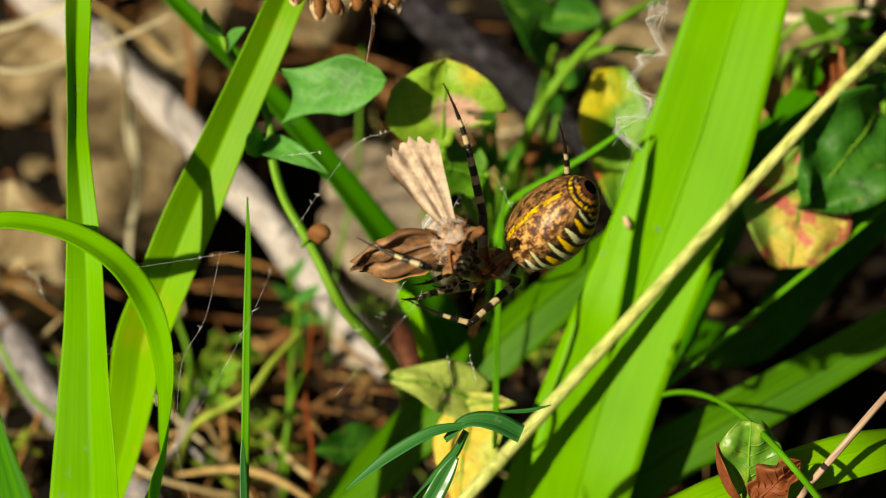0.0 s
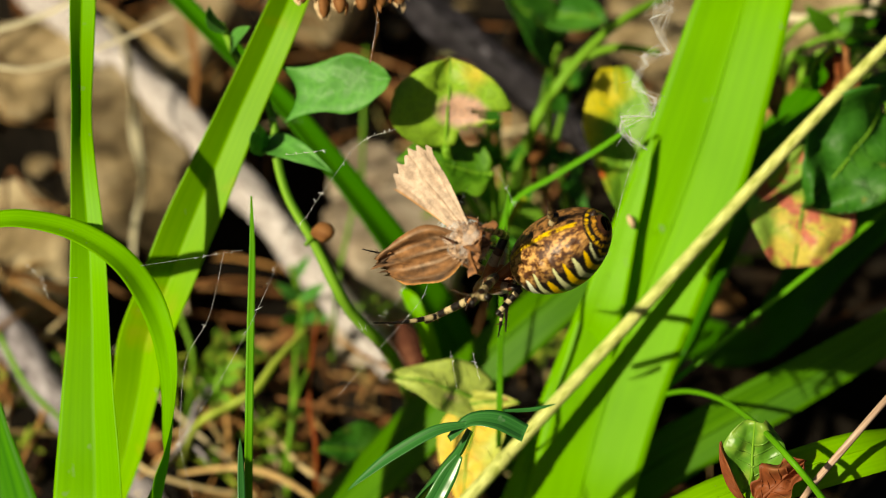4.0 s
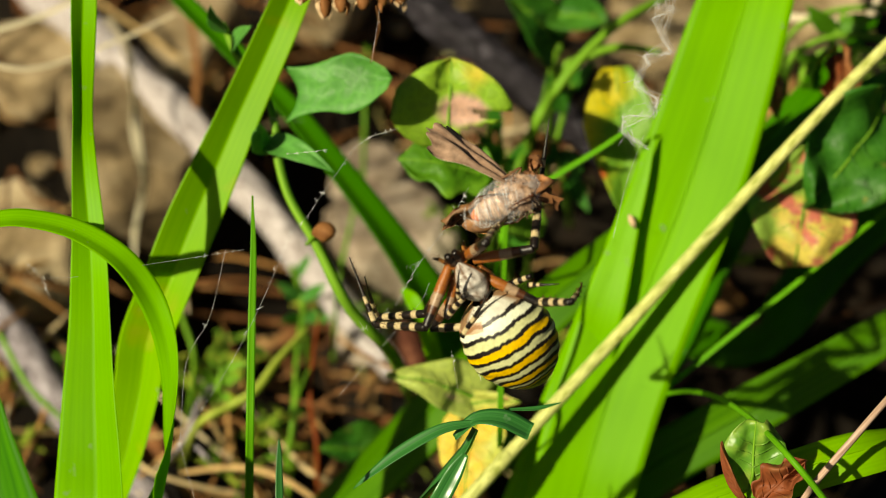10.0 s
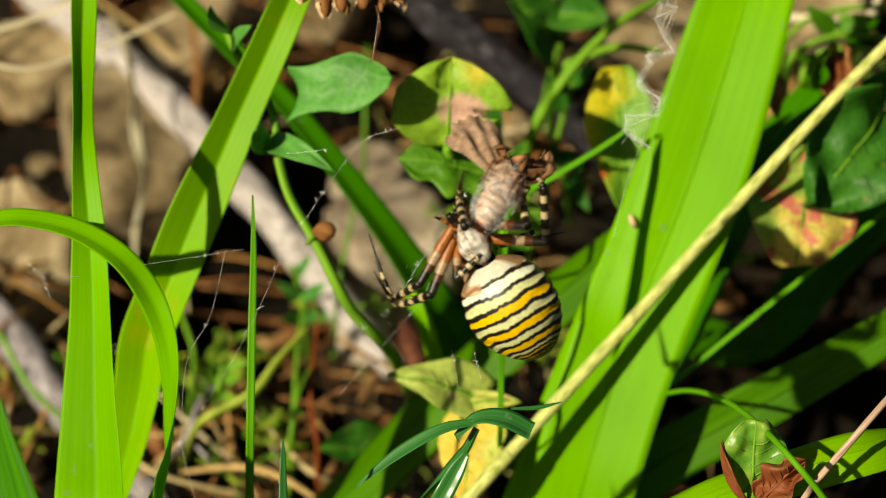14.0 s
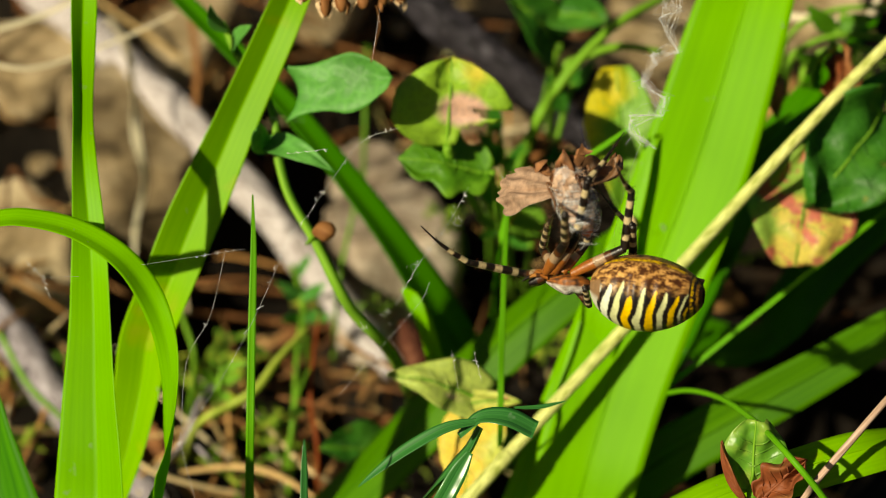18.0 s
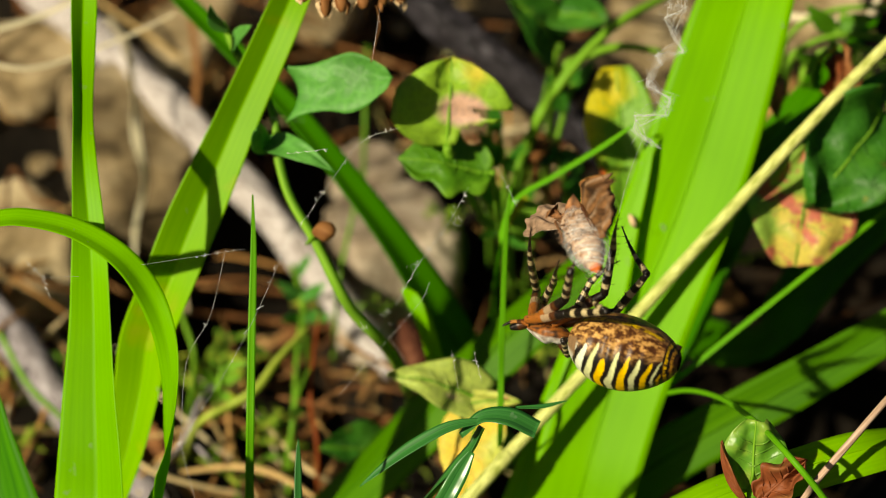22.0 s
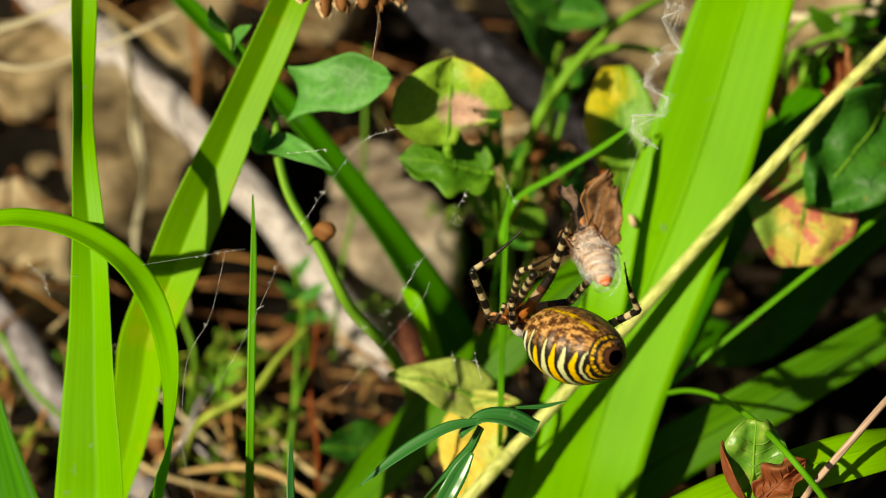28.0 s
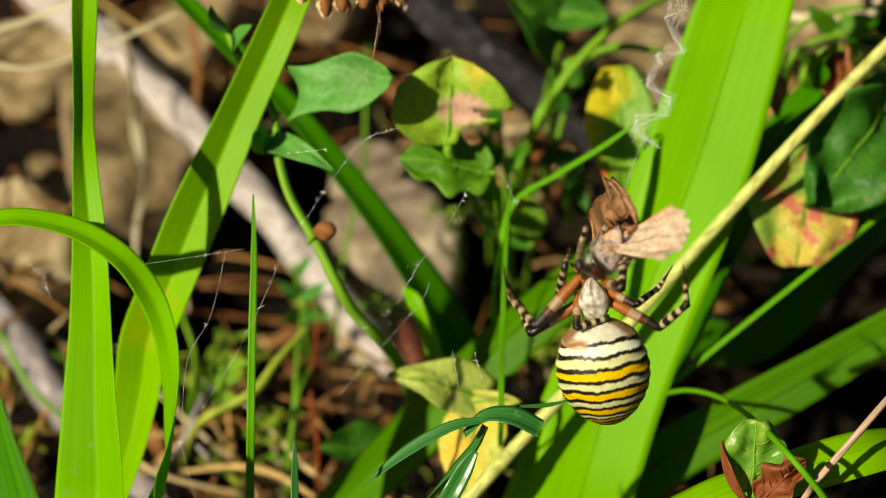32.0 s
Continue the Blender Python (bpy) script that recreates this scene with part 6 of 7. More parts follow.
    part("silk_sheet", (np.array(v), grid_faces(30, 30, True), np.array(u)), SILK_WRAP, ob, "thin veil of silk")
    return ob, wings


MOTH, MOTH_WINGS = moth()


# ---- blades that sway with the web ----
def bent_grass():
    o = (3.1, -5.2, 81.5)
    ob = empty_at("bent_grass", o)
    tagged(ob, "blue-green grass blades bent and knotted by silk", "grass")
    for st, facing in ((([((1.8, -5, 80.4), 0.85, 0), ((4, -4.3, 82.6), 1.82, 0), ((7, -4.9, 83.2), 2.53, 0), ((10, -5.8, 82.1), 2.41, 0)]), (-0.101, -0.087, 0.991)),
                       (([((4, -4.5, 82.2), 0.84, 0), ((0.4, -5, 81.7), 1.34, 10), ((-3.9, -6.5, 79.9), 1.45, 10), ((-7.2, -8.1, 78), 0.79, 5), ((-9, -9.1, 76.8), 0.12, 0)]), (-0.198, -0.085, 0.976)),
                       (([((4, -3.7, 80.5), 2.20, 0), ((2.5, -5.4, 78.4), 3.05, 0), ((-0.3, -6.8, 75.4), 2.70, 0), ((-5.6, -14.9, 75.4), 1.79, 0)]), (-0.858, 0.160, 0.488)),
                       (([((3, -7.4, 80.3), 0.72, 0), ((1.8, -8.7, 78.7), 1.81, 0), ((0.1, -10.6, 76.3), 2.05, 0), ((-2.7, -11.8, 71), 1.83, 0)]), (0.199, -0.430, 0.881)),
                       (([((7.7, -3, 82.7), 0.36, 0), ((10.7, -2.9, 82.8), 0.61, 0), ((13.3, -2.5, 83.2), 0.12, 0)]), (0.000, -0.087, 0.996))):
        s = ribbon(st, facing, 0.3, 0.2, 26, 7)
        part("blade", (s[0] - vec(o), s[1], s[2]), GRASS_BLUE_SHADED, ob)
    s = tube([((-2.6, -16.5, 76.2), 2.0), ((-6.1, 6.5, 42), 2.2), ((-9.1, 54.8, -3), 2.4)], 20, 7)
    part("stalk", (s[0] - vec(o), s[1], s[2]), GRASS_BLUE_SHADED, ob)
    return ob


BENT_GRASS = bent_grass()
YOUNG_BLADE = blade("grass", [((-15.6, -25.7, 71.8), 0.93), ((-15.5, -20.7, 80.9), 0.86), ((-15.5, -17, 85.3), 0.80), ((-15.5, -15, 87.7), 0.52), ((-15.5, -13.9, 89), 0.09)], (0.286, -0.669, 0.686), GRASS_BLUE_SHADED, "single thin blue-green grass tip", "grass", "grass blades", base=(-23.4, 51.9, -3), n=24, across=5)

# ---- rows of the moving things: seconds, place in millimetres, turn in degrees ----
SPIDER_ROWS = [
    (0, 7.75, 0.77, 101.35, 128.8, 7.4, 76.8),
    (1, 7.88, 0.81, 101.4, 128.8, 7.3, 76.9),
    (2, 7.42, 0.88, 101.47, 128.8, 7.3, 76.9),
    (3, 7.66, -0.28, 100.25, 134, 9.4, 74.2),
    (5.5, 6.34, -1.39, 99.68, 152.2, 30.8, 60),
    (5.8, 3.69, -2.34, 99.14, 168.4, 53.9, 57.4),
    (6, 3.44, -2.79, 100.67, -89, 45.8, 173.7),
    (6.2, 3.18, -4.25, 100.49, -79.3, 41.3, -178.8),
    (6.5, 2.67, -4.74, 101.03, -63.6, 46.8, -173),
    (7, 5.79, -6.91, 100.87, -73.3, 33.3, -169.9),
    (7.5, 5.11, -6.5, 101.81, -74, 29.2, -167),
    (8, 4.8, -6.3, 102.23, -75.4, 26.6, -168.4),
    (8.5, 6.63, -6.45, 102.05, -75.4, 26.6, -168.4),
    (9, 5.3, -6.82, 101.64, -75.6, 26.1, -168.6),
    (9.4, 5.41, -6.82, 101.64, -75.6, 26.1, -168.6),
    (10, 3.79, -6.54, 101.92, -75.1, 29, -167.1),
    (10.6, 5.47, -6.9, 101.49, -75.1, 29, -167.1),
    (11, 5.92, -7.31, 101.03, -75.4, 26.6, -168.4),
    (11.6, 4.84, -5.68, 100.89, -62.3, 23.9, -169.7),
    (12, 1.41, -4.85, 103.88, -74.8, 36.1, -164.3),
    (12.2, 5.68, -4.47, 104.16, -74.1, 33.4, -166.5),
    (12.6, 3.84, -4.91, 103.63, -74.1, 33.4, -166.5),
    (13, -0.22, -6.21, 102.3, -75.5, 33.2, -166.4),
    (13.4, 4.89, -5.33, 103.09, -74.5, 39.2, -165),
    (14, 3.88, -3.43, 104.06, -67.2, 30.2, -171.9),
    (14.5, 5.41, -2.7, 104.45, -65.1, 33.1, -172.5),
    (16.5, 8.38, -2.86, 102.69, -57.7, 41, -172.9),
    (17, 8.39, -2.15, 102.99, -54.8, 44.5, -171.8),
    (17.4, 11.61, -2.72, 100.75, -178.6, 60, 70.9),
    (17.6, 12.21, -2.46, 100.29, 178.8, 52.5, 70),
    (18, 14.84, -2.67, 99.95, 173.1, 45.4, 70.2),
    (18.5, 13.09, -2.72, 99.82, 174.8, 45.4, 69.7),
    (19, 14.29, -2.41, 99.98, 174.1, 44.6, 68.1),
    (20, 14.27, -4.01, 98.07, 172.9, 44.6, 67.9),
    (20.5, 14.83, -4.21, 97.89, 173.1, 44.2, 67.1),
    (21, 12.61, -4.04, 95.92, 163.5, 36.2, 51.9),
    (21.5, 9.36, -4.88, 95.84, 171.3, 39.2, 61.3),
    (22, 12.75, -5.85, 95.7, 178.2, 40.7, 67),
    (23, 14.64, -2.97, 94.43, 151.9, 28.8, 27.2),
    (24, 14.17, -3.3, 94.04, 151.9, 28.8, 27.2),
    (25, 11.65, -4.53, 95.32, 159, 37.5, 51.1),
    (25.5, 11.38, -4.34, 95.56, 162, 37.6, 51.3),
    (27.5, 9.78, -3.37, 95.3, 158.9, 33.2, 39.6),
    (28, 9.74, -3.35, 94.28, 156.2, 34.9, 27.2),
    (28.4, 8.56, -3.25, 94.36, 156.2, 35.1, 27.2),
    (28.7, 14.97, -5.05, 92.25, 156.2, 34.9, 27.2),
    (29, 14.95, -5.07, 91.88, 154.1, 28.5, 26.6),
    (29.6, 14.03, -4.44, 94.01, 159.6, 29.9, 41.1),
    (30, 13.31, -5.88, 93.15, 162.8, 34.5, 47.2),
    (30.5, 13.3, -5.54, 93.55, 174.9, 44.4, 43.7),
    (31, 14.07, -5.76, 93.56, -164.3, 57.9, 48),
    (31.5, 12.51, -6.65, 95.06, -93.3, 63.7, 122.9),
    (31.7, 14.11, -6.87, 98.44, -65.1, 29.6, 165.7),
    (32, 15.32, -7.81, 100.03, -73.5, 9.1, -179.3),
]
# leg rows: time, thigh turn, shin turn, ankle place, foot turn (millimetres and degrees, in the spider's and the thigh's space)
LEG_ROWS = {
    'n1': [
        (0.0, (-32.7, -16.2, 76.1), (-1.1, -5.7, 7.6), (-0.97, 13.93, -0.15), (-62.9, -32.0, 123.0)),
        (1.0, (-12.3, -16.7, 88.2), (-24.3, -5.2, 23.9), (-2.47, 12.88, -3.03), (-49.6, -12.1, 71.7)),
        (2.0, (-54.1, 13.1, -51.1), (-92.0, -43.3, 153.3), (-4.41, 9.11, -5.38), (-78.2, -49.3, 146.4)),
        (3.0, (-42.6, -12.8, 49.0), (-0.8, -36.0, 32.4), (-3.92, 12.88, -0.08), (-66.7, 3.4, -177.5)),
        (6.0, (55.9, -6.5, 22.5), (83.4, 37.2, 117.1), (-2.79, 10.17, 5.85), (71.1, 13.6, 163.5)),
        (7.0, (46.8, 5.1, -162.9), (-112.0, 30.5, 17.7), (-2.47, 2.91, -5.92), (-38.9, 9.9, 5.2)),
        (8.0, (87.5, 14.2, -57.6), (-3.8, -54.1, -163.9), (1.67, -0.60, -0.29), (127.8, -60.0, -159.6)),
        (10.0, (53.7, -15.8, 109.9), (-134.4, -35.6, -25.1), (0.59, 0.61, -4.30), (8.3, 11.1, 6.7)),
        (12.0, (70.4, -16.7, 87.1), (-24.3, 55.6, 146.9), (-1.57, -0.42, -1.72), (24.4, 68.9, 75.4)),
        (13.0, (57.0, -13.4, 127.5), (-105.3, 20.3, 9.0), (-2.14, 4.29, -6.69), (-126.3, -0.1, -0.0)),
        (14.0, (95.5, -10.6, 38.7), (15.2, 27.3, 176.1), (-1.37, -0.46, 1.73), (10.1, 78.6, 40.1)),
        (17.0, (59.0, -12.9, 49.6), (-17.2, 26.1, 154.1), (-2.22, -0.18, -1.97), (8.3, 17.2, 16.0)),
        (18.0, (-24.8, -15.8, 70.7), (12.0, -7.4, 12.9), (-1.82, 13.61, 1.52), (-43.6, -1.9, 176.8)),
        (20.0, (-40.2, -14.6, 60.4), (25.7, -15.0, 13.8), (-2.39, 12.88, 3.11), (-63.2, 9.8, -171.1)),
        (23.0, (-2.7, -10.7, 39.2), (-17.1, 0.1, -0.5), (0.05, 13.67, -2.18), (-16.8, 1.7, -173.8)),
        (24.0, (0.6, -10.7, 39.1), (-35.6, -2.1, 9.5), (-0.84, 12.56, -4.31), (-22.0, 0.2, -179.1)),
        (25.0, (-38.5, -11.6, 43.0), (30.5, -3.6, 3.0), (-0.57, 12.96, 3.75), (-58.6, 21.2, -161.4)),
        (29.0, (-16.0, -9.4, 33.5), (-9.0, -5.4, 9.4), (-1.09, 13.83, -1.16), (-23.4, 9.2, -163.5)),
        (30.0, (-43.1, -6.8, 23.2), (25.5, -25.1, 16.7), (-3.21, 12.61, 2.88), (-53.3, 34.3, -155.2)),
        (31.0, (-35.7, -15.5, 67.9), (28.1, 0.6, -0.6), (0.11, 13.12, 3.49), (-47.6, -7.2, 171.9)),
        (32.0, (53.9, 11.1, -139.0), (-130.0, -51.1, -32.7), (1.14, 0.21, -3.56), (-1.4, -54.4, -37.6)),
    ],
    'n2': [
        (0.0, (-43.1, 11.3, -41.7), (-12.4, 4.8, -3.3), (0.27, 13.23, -1.49), (-21.0, 11.0, -7.6)),
        (1.0, (-41.4, 11.1, -40.9), (-9.0, 2.5, -1.8), (0.17, 13.31, -1.09), (-47.6, -53.6, 80.8)),
        (2.0, (-38.5, 10.9, -39.8), (-16.9, 7.2, -5.8), (0.42, 13.09, -2.02), (-40.8, -50.3, 74.6)),
        (3.0, (-48.2, 11.7, -43.6), (-69.0, -57.6, 115.4), (-4.64, 10.31, -3.50), (-82.4, -49.4, 138.0)),
        (6.0, (-4.5, -11.1, 40.6), (-11.0, -16.8, 78.7), (-6.66, 8.12, -1.27), (12.7, -14.7, 58.3)),
        (7.0, (35.1, -16.7, 90.4), (-69.0, 24.7, 40.7), (-3.71, 6.52, -5.94), (-33.9, 25.9, 43.6)),
        (8.0, (51.8, -16.6, 83.9), (-106.9, 36.1, 37.6), (-1.88, 2.38, -5.41), (34.4, 46.2, 60.9)),
        (9.0, (13.0, -16.7, 91.7), (-81.2, 9.8, 45.8), (-1.59, 6.31, -6.82), (60.7, 12.7, 70.5)),
        (10.0, (18.6, -16.0, 73.0), (-48.5, 12.9, 69.3), (-4.75, 6.94, -5.11), (-8.0, 12.7, 67.3)),
        (11.0, (36.8, -16.7, 93.7), (-100.3, 23.1, 33.2), (-1.58, 3.88, -6.34), (20.6, 27.2, 41.2)),
        (12.0, (44.9, -12.3, 46.5), (-87.0, 31.0, 65.0), (-1.85, 3.30, -5.99), (59.2, 33.1, 100.0)),
        (13.0, (3.9, -14.7, 60.9), (35.4, -3.6, 62.3), (-5.17, 8.82, 4.05), (-10.5, -4.1, 96.8)),
        (14.0, (37.5, -14.6, 60.2), (-43.7, 26.5, 117.6), (-3.49, 2.15, -4.33), (58.9, 29.3, 90.9)),
        (17.0, (-8.9, -9.7, 34.8), (58.8, -18.6, 54.3), (-4.06, 6.96, 5.68), (-54.2, -19.5, 121.3)),
        (18.0, (-32.1, -15.6, 69.0), (-13.7, -13.9, 18.4), (-1.78, 12.98, -1.60), (-92.1, 17.9, -155.6)),
        (19.0, (-18.0, -15.4, 66.9), (-80.1, -11.2, 154.1), (-1.74, 5.90, -6.76), (-63.9, 21.8, -61.5)),
        (20.0, (-30.8, -14.6, 60.5), (6.7, -13.6, 17.4), (-2.26, 12.98, 0.80), (-46.5, 6.1, -7.6)),
        (21.0, (0.9, -12.3, 46.5), (-37.0, -6.3, 36.7), (-2.97, 11.16, -4.18), (-18.5, 1.7, -170.5)),
        (22.0, (-28.6, -14.1, 56.9), (6.8, -16.2, 22.1), (-2.82, 12.76, 0.79), (-41.6, 11.1, -165.3)),
        (23.0, (-27.5, 13.7, -54.1), (-56.1, -37.2, 89.3), (-3.86, 9.96, -4.63), (-45.6, -30.3, 129.6)),
        (24.0, (-27.7, 13.8, -54.8), (-43.1, -37.3, 88.3), (-5.02, 9.45, -3.81), (-45.9, -31.8, 125.4)),
        (28.0, (-27.0, 13.4, -52.3), (-38.3, -37.0, 93.4), (-5.64, 8.68, -3.46), (-36.2, -36.0, 105.8)),
        (29.0, (-19.3, 13.5, -53.2), (-37.6, -29.2, 90.7), (-5.57, 8.42, -3.73), (-37.3, -27.7, 110.1)),
        (31.0, (-32.3, -10.7, 39.1), (20.5, -25.6, 28.4), (-4.05, 11.66, 2.21), (-46.8, 11.2, -168.6)),
        (32.0, (74.6, -16.7, 91.2), (-115.0, 68.1, 41.8), (-2.41, 0.27, -2.37), (48.5, 74.7, 77.8)),
    ],
    'n3': [
        (0.0, (-52.2, -16.4, 79.0), (47.6, -13.0, 9.2), (-0.98, 6.10, 2.59), (39.7, -8.7, 6.0)),
        (1.0, (44.1, -0.7, 2.3), (-4.3, 11.1, 157.7), (-1.31, 0.46, -0.26), (-40.9, 26.9, 77.5)),
        (6.0, (15.0, -4.8, 16.3), (51.6, -1.0, 90.2), (-2.24, 3.74, 2.82), (64.0, -0.9, 58.9)),
        (18.0, (-56.4, 0.9, -3.0), (-49.8, -72.8, 101.3), (-2.79, 5.92, -0.82), (-44.7, -72.8, 101.2)),
        (19.0, (-42.1, 3.3, -11.0), (-102.7, -45.9, 140.7), (-1.45, 6.01, -2.44), (-44.7, -57.3, 107.1)),
        (20.0, (-44.8, 3.2, -10.8), (-134.4, -45.6, 145.8), (-0.11, 6.92, -1.80), (-138.4, -13.2, 172.6)),
        (32.0, (42.3, -14.4, 58.7), (-64.0, 26.5, 48.3), (-2.14, 3.77, -2.90), (33.4, 33.6, 84.5)),
    ],
    'n4': [
        (0.0, (19.3, 7.3, -25.3), (-41.7, -0.6, -8.4), (0.74, 10.92, -4.26), (-67.5, 2.8, 42.5)),
        (1.0, (17.0, 7.4, -25.8), (-42.4, -0.3, -8.7), (0.74, 10.87, -4.31), (-62.7, 1.6, 51.9)),
        (2.0, (19.1, 7.3, -25.4), (-44.5, -0.7, -9.3), (0.79, 10.69, -4.49), (-61.9, 3.2, 52.4)),
        (3.0, (7.5, 7.7, -26.8), (-39.5, -3.3, 26.9), (-2.03, 10.71, -4.06), (-56.4, -5.5, 47.8)),
        (6.0, (-27.5, -4.5, 15.1), (-0.5, -43.0, 78.2), (-6.26, 7.55, -0.04), (7.6, -41.6, 110.9)),
        (7.0, (6.1, -13.2, 51.5), (17.3, -3.9, 110.6), (-5.67, 3.93, 1.89), (-73.3, 0.7, -171.1)),
        (8.0, (5.4, -15.3, 65.9), (46.1, -1.3, 87.9), (-4.44, 6.26, 4.61), (-83.2, -0.6, 154.0)),
        (9.0, (17.6, -11.1, 40.8), (55.9, 0.1, 1.3), (-0.07, 9.79, 5.30), (-80.6, -4.1, -54.6)),
        (10.0, (19.9, -9.2, 32.6), (51.1, 4.3, 46.5), (-2.66, 9.24, 4.96), (-84.0, 4.0, 43.1)),
        (11.0, (7.3, -15.1, 63.9), (39.1, -0.0, 60.7), (-4.33, 8.63, 4.04), (-47.9, -0.0, 145.7)),
        (13.0, (26.7, -16.7, 86.0), (-98.1, 11.9, 26.2), (-0.77, 4.81, -6.20), (48.3, 24.2, 69.9)),
        (14.0, (0.6, -14.0, 56.4), (24.4, -8.5, 91.4), (-5.82, 5.66, 2.61), (-64.2, -5.3, 141.5)),
        (17.0, (29.0, -11.3, 41.8), (49.0, 15.9, 72.4), (-3.60, 8.73, 4.65), (-38.5, 9.2, 147.3)),
        (18.0, (-29.5, -4.2, 14.2), (-56.2, -45.6, 90.3), (-3.58, 9.99, -3.72), (-8.0, -45.5, 84.1)),
        (19.0, (-20.9, -4.0, 13.3), (-28.5, -35.5, 70.8), (-4.73, 9.73, -2.48), (-61.8, 23.7, -144.6)),
        (20.0, (-29.4, 3.1, -10.4), (-37.2, -45.9, 89.3), (-5.06, 9.04, -2.70), (-47.8, -40.3, 124.7)),
        (21.0, (-31.1, -5.2, 17.8), (-24.5, -38.2, 47.1), (-3.15, 11.36, -2.09), (-101.3, 14.7, -165.9)),
        (22.0, (-43.8, 5.7, -19.4), (-86.8, -49.5, 136.4), (-3.77, 9.29, -4.15), (-60.1, -54.5, 124.2)),
        (23.0, (-41.9, -11.9, 44.8), (3.0, -0.9, 0.6), (-0.08, 12.59, 0.34), (-113.4, 38.1, -144.8)),
        (24.0, (-32.7, -7.7, 26.8), (-25.4, -27.7, 28.7), (-1.65, 11.88, -2.43), (-46.5, 36.3, -42.1)),
        (25.0, (-35.6, 8.9, -31.4), (-55.0, -49.7, 94.6), (-3.98, 9.90, -3.39), (-61.4, -48.3, 109.0)),
        (28.0, (-54.2, -7.4, 25.8), (13.0, -26.2, 10.8), (-1.80, 12.20, 1.29), (30.0, -20.5, 8.2)),
        (29.0, (-68.9, 3.8, -12.9), (18.3, -63.1, 9.6), (-2.78, 11.89, 0.91), (40.3, -65.5, 10.7)),
        (30.0, (-36.3, 10.9, -39.9), (-69.3, -43.9, 123.1), (-4.17, 8.44, -4.31), (-51.6, -44.3, 121.9)),
        (31.0, (-37.5, 8.7, -30.7), (-70.7, -49.0, 114.9), (-3.84, 9.45, -3.96), (-44.9, -44.3, 129.9)),
        (32.0, (15.8, -13.6, 53.6), (50.4, 5.8, 78.0), (-3.88, 7.54, 4.91), (-60.1, 5.2, 119.1)),
    ],
    'p1': [
        (0.0, (49.4, 16.7, -85.7), (41.2, -23.0, -157.6), (3.88, 2.18, 4.49), (-33.3, -44.5, -118.4)),
        (1.0, (30.6, 12.3, -133.3), (12.6, -39.7, -112.4), (7.07, 4.80, 1.25), (-46.3, -39.8, -68.0)),
        (2.0, (7.4, 1.2, -176.1), (-39.9, -22.6, -69.1), (5.95, 6.92, -4.38), (-16.2, -22.7, -110.5)),
        (3.0, (22.0, 1.6, -174.5), (-38.1, -34.8, -60.4), (6.35, 7.21, -3.75), (-57.7, -36.2, -66.0)),
        (6.0, (27.6, 13.6, -53.6), (62.6, 8.4, 27.2), (-0.71, 10.06, 6.50), (35.4, -12.1, -137.9)),
        (7.0, (14.8, 12.1, -45.6), (-20.8, -2.9, -64.3), (6.29, 9.48, -2.63), (-1.8, -2.5, -129.5)),
        (8.0, (-2.3, 11.2, -41.3), (-41.3, 10.2, -43.0), (3.17, 11.26, -4.80), (-23.2, 7.3, -150.7)),
        (9.0, (-4.1, 13.7, -54.1), (-37.6, 12.1, -60.3), (4.63, 10.32, -4.41), (-7.4, 13.4, -104.8)),
        (10.0, (25.9, 13.1, -50.8), (-49.4, -13.0, -57.2), (4.74, 8.14, -5.47), (1.8, -10.4, -138.1)),
        (11.0, (22.5, 14.6, -60.4), (-49.8, -7.9, -33.2), (3.27, 10.17, -5.60), (-0.7, -7.3, -149.6)),
        (12.0, (6.9, 11.2, -41.4), (-47.9, 4.6, -55.6), (3.85, 9.77, -5.47), (48.8, 3.8, -136.8)),
        (13.0, (29.4, 11.5, -42.6), (-66.5, -13.2, -49.4), (3.25, 7.34, -6.61), (49.0, 0.3, 178.9)),
        (14.0, (16.6, 14.2, -57.8), (-54.8, -3.8, -29.4), (2.44, 10.12, -6.03), (4.6, -5.8, -131.5)),
        (17.0, (-47.9, 16.7, -94.3), (69.4, 44.7, -110.9), (0.70, 1.12, 4.92), (5.7, 32.4, -36.8)),
        (18.0, (-2.4, 13.8, -124.8), (12.4, -6.8, -105.6), (7.01, 4.84, 1.58), (-9.4, -6.8, -105.0)),
        (19.0, (4.2, 15.0, -117.0), (14.2, -11.1, -109.5), (6.88, 4.54, 1.78), (-10.9, -11.6, -81.7)),
        (20.0, (-14.4, 11.8, -136.0), (5.0, 2.5, -97.7), (7.30, 5.59, 0.64), (-4.7, 2.2, -63.6)),
        (21.0, (35.9, 16.7, -87.7), (26.7, -7.7, -169.0), (1.69, 0.19, 3.29), (7.5, -1.8, -177.5)),
        (22.0, (-27.1, 15.3, -114.1), (-39.8, 8.3, -156.8), (2.87, 1.64, -4.69), (-51.0, 9.1, -154.3)),
        (23.0, (-10.5, -4.4, 165.2), (-39.2, -5.7, -89.6), (5.74, 6.18, -4.65), (-35.4, -5.2, -112.7)),
        (24.0, (-6.4, -9.5, 146.0), (-59.2, -6.7, -65.4), (3.76, 7.50, -6.31), (-78.1, 7.4, 87.2)),
        (25.0, (-44.7, -1.8, 174.1), (-37.5, 27.8, -81.8), (5.51, 9.51, -3.98), (-79.9, 13.6, -153.0)),
        (28.0, (12.6, 5.8, -160.1), (-29.6, -26.7, -110.5), (5.45, 2.81, -3.27), (-66.2, 28.2, 86.8)),
        (29.0, (-21.2, -10.2, 143.1), (-63.4, 5.5, -43.9), (1.83, 9.43, -6.59), (-65.7, -4.3, 147.9)),
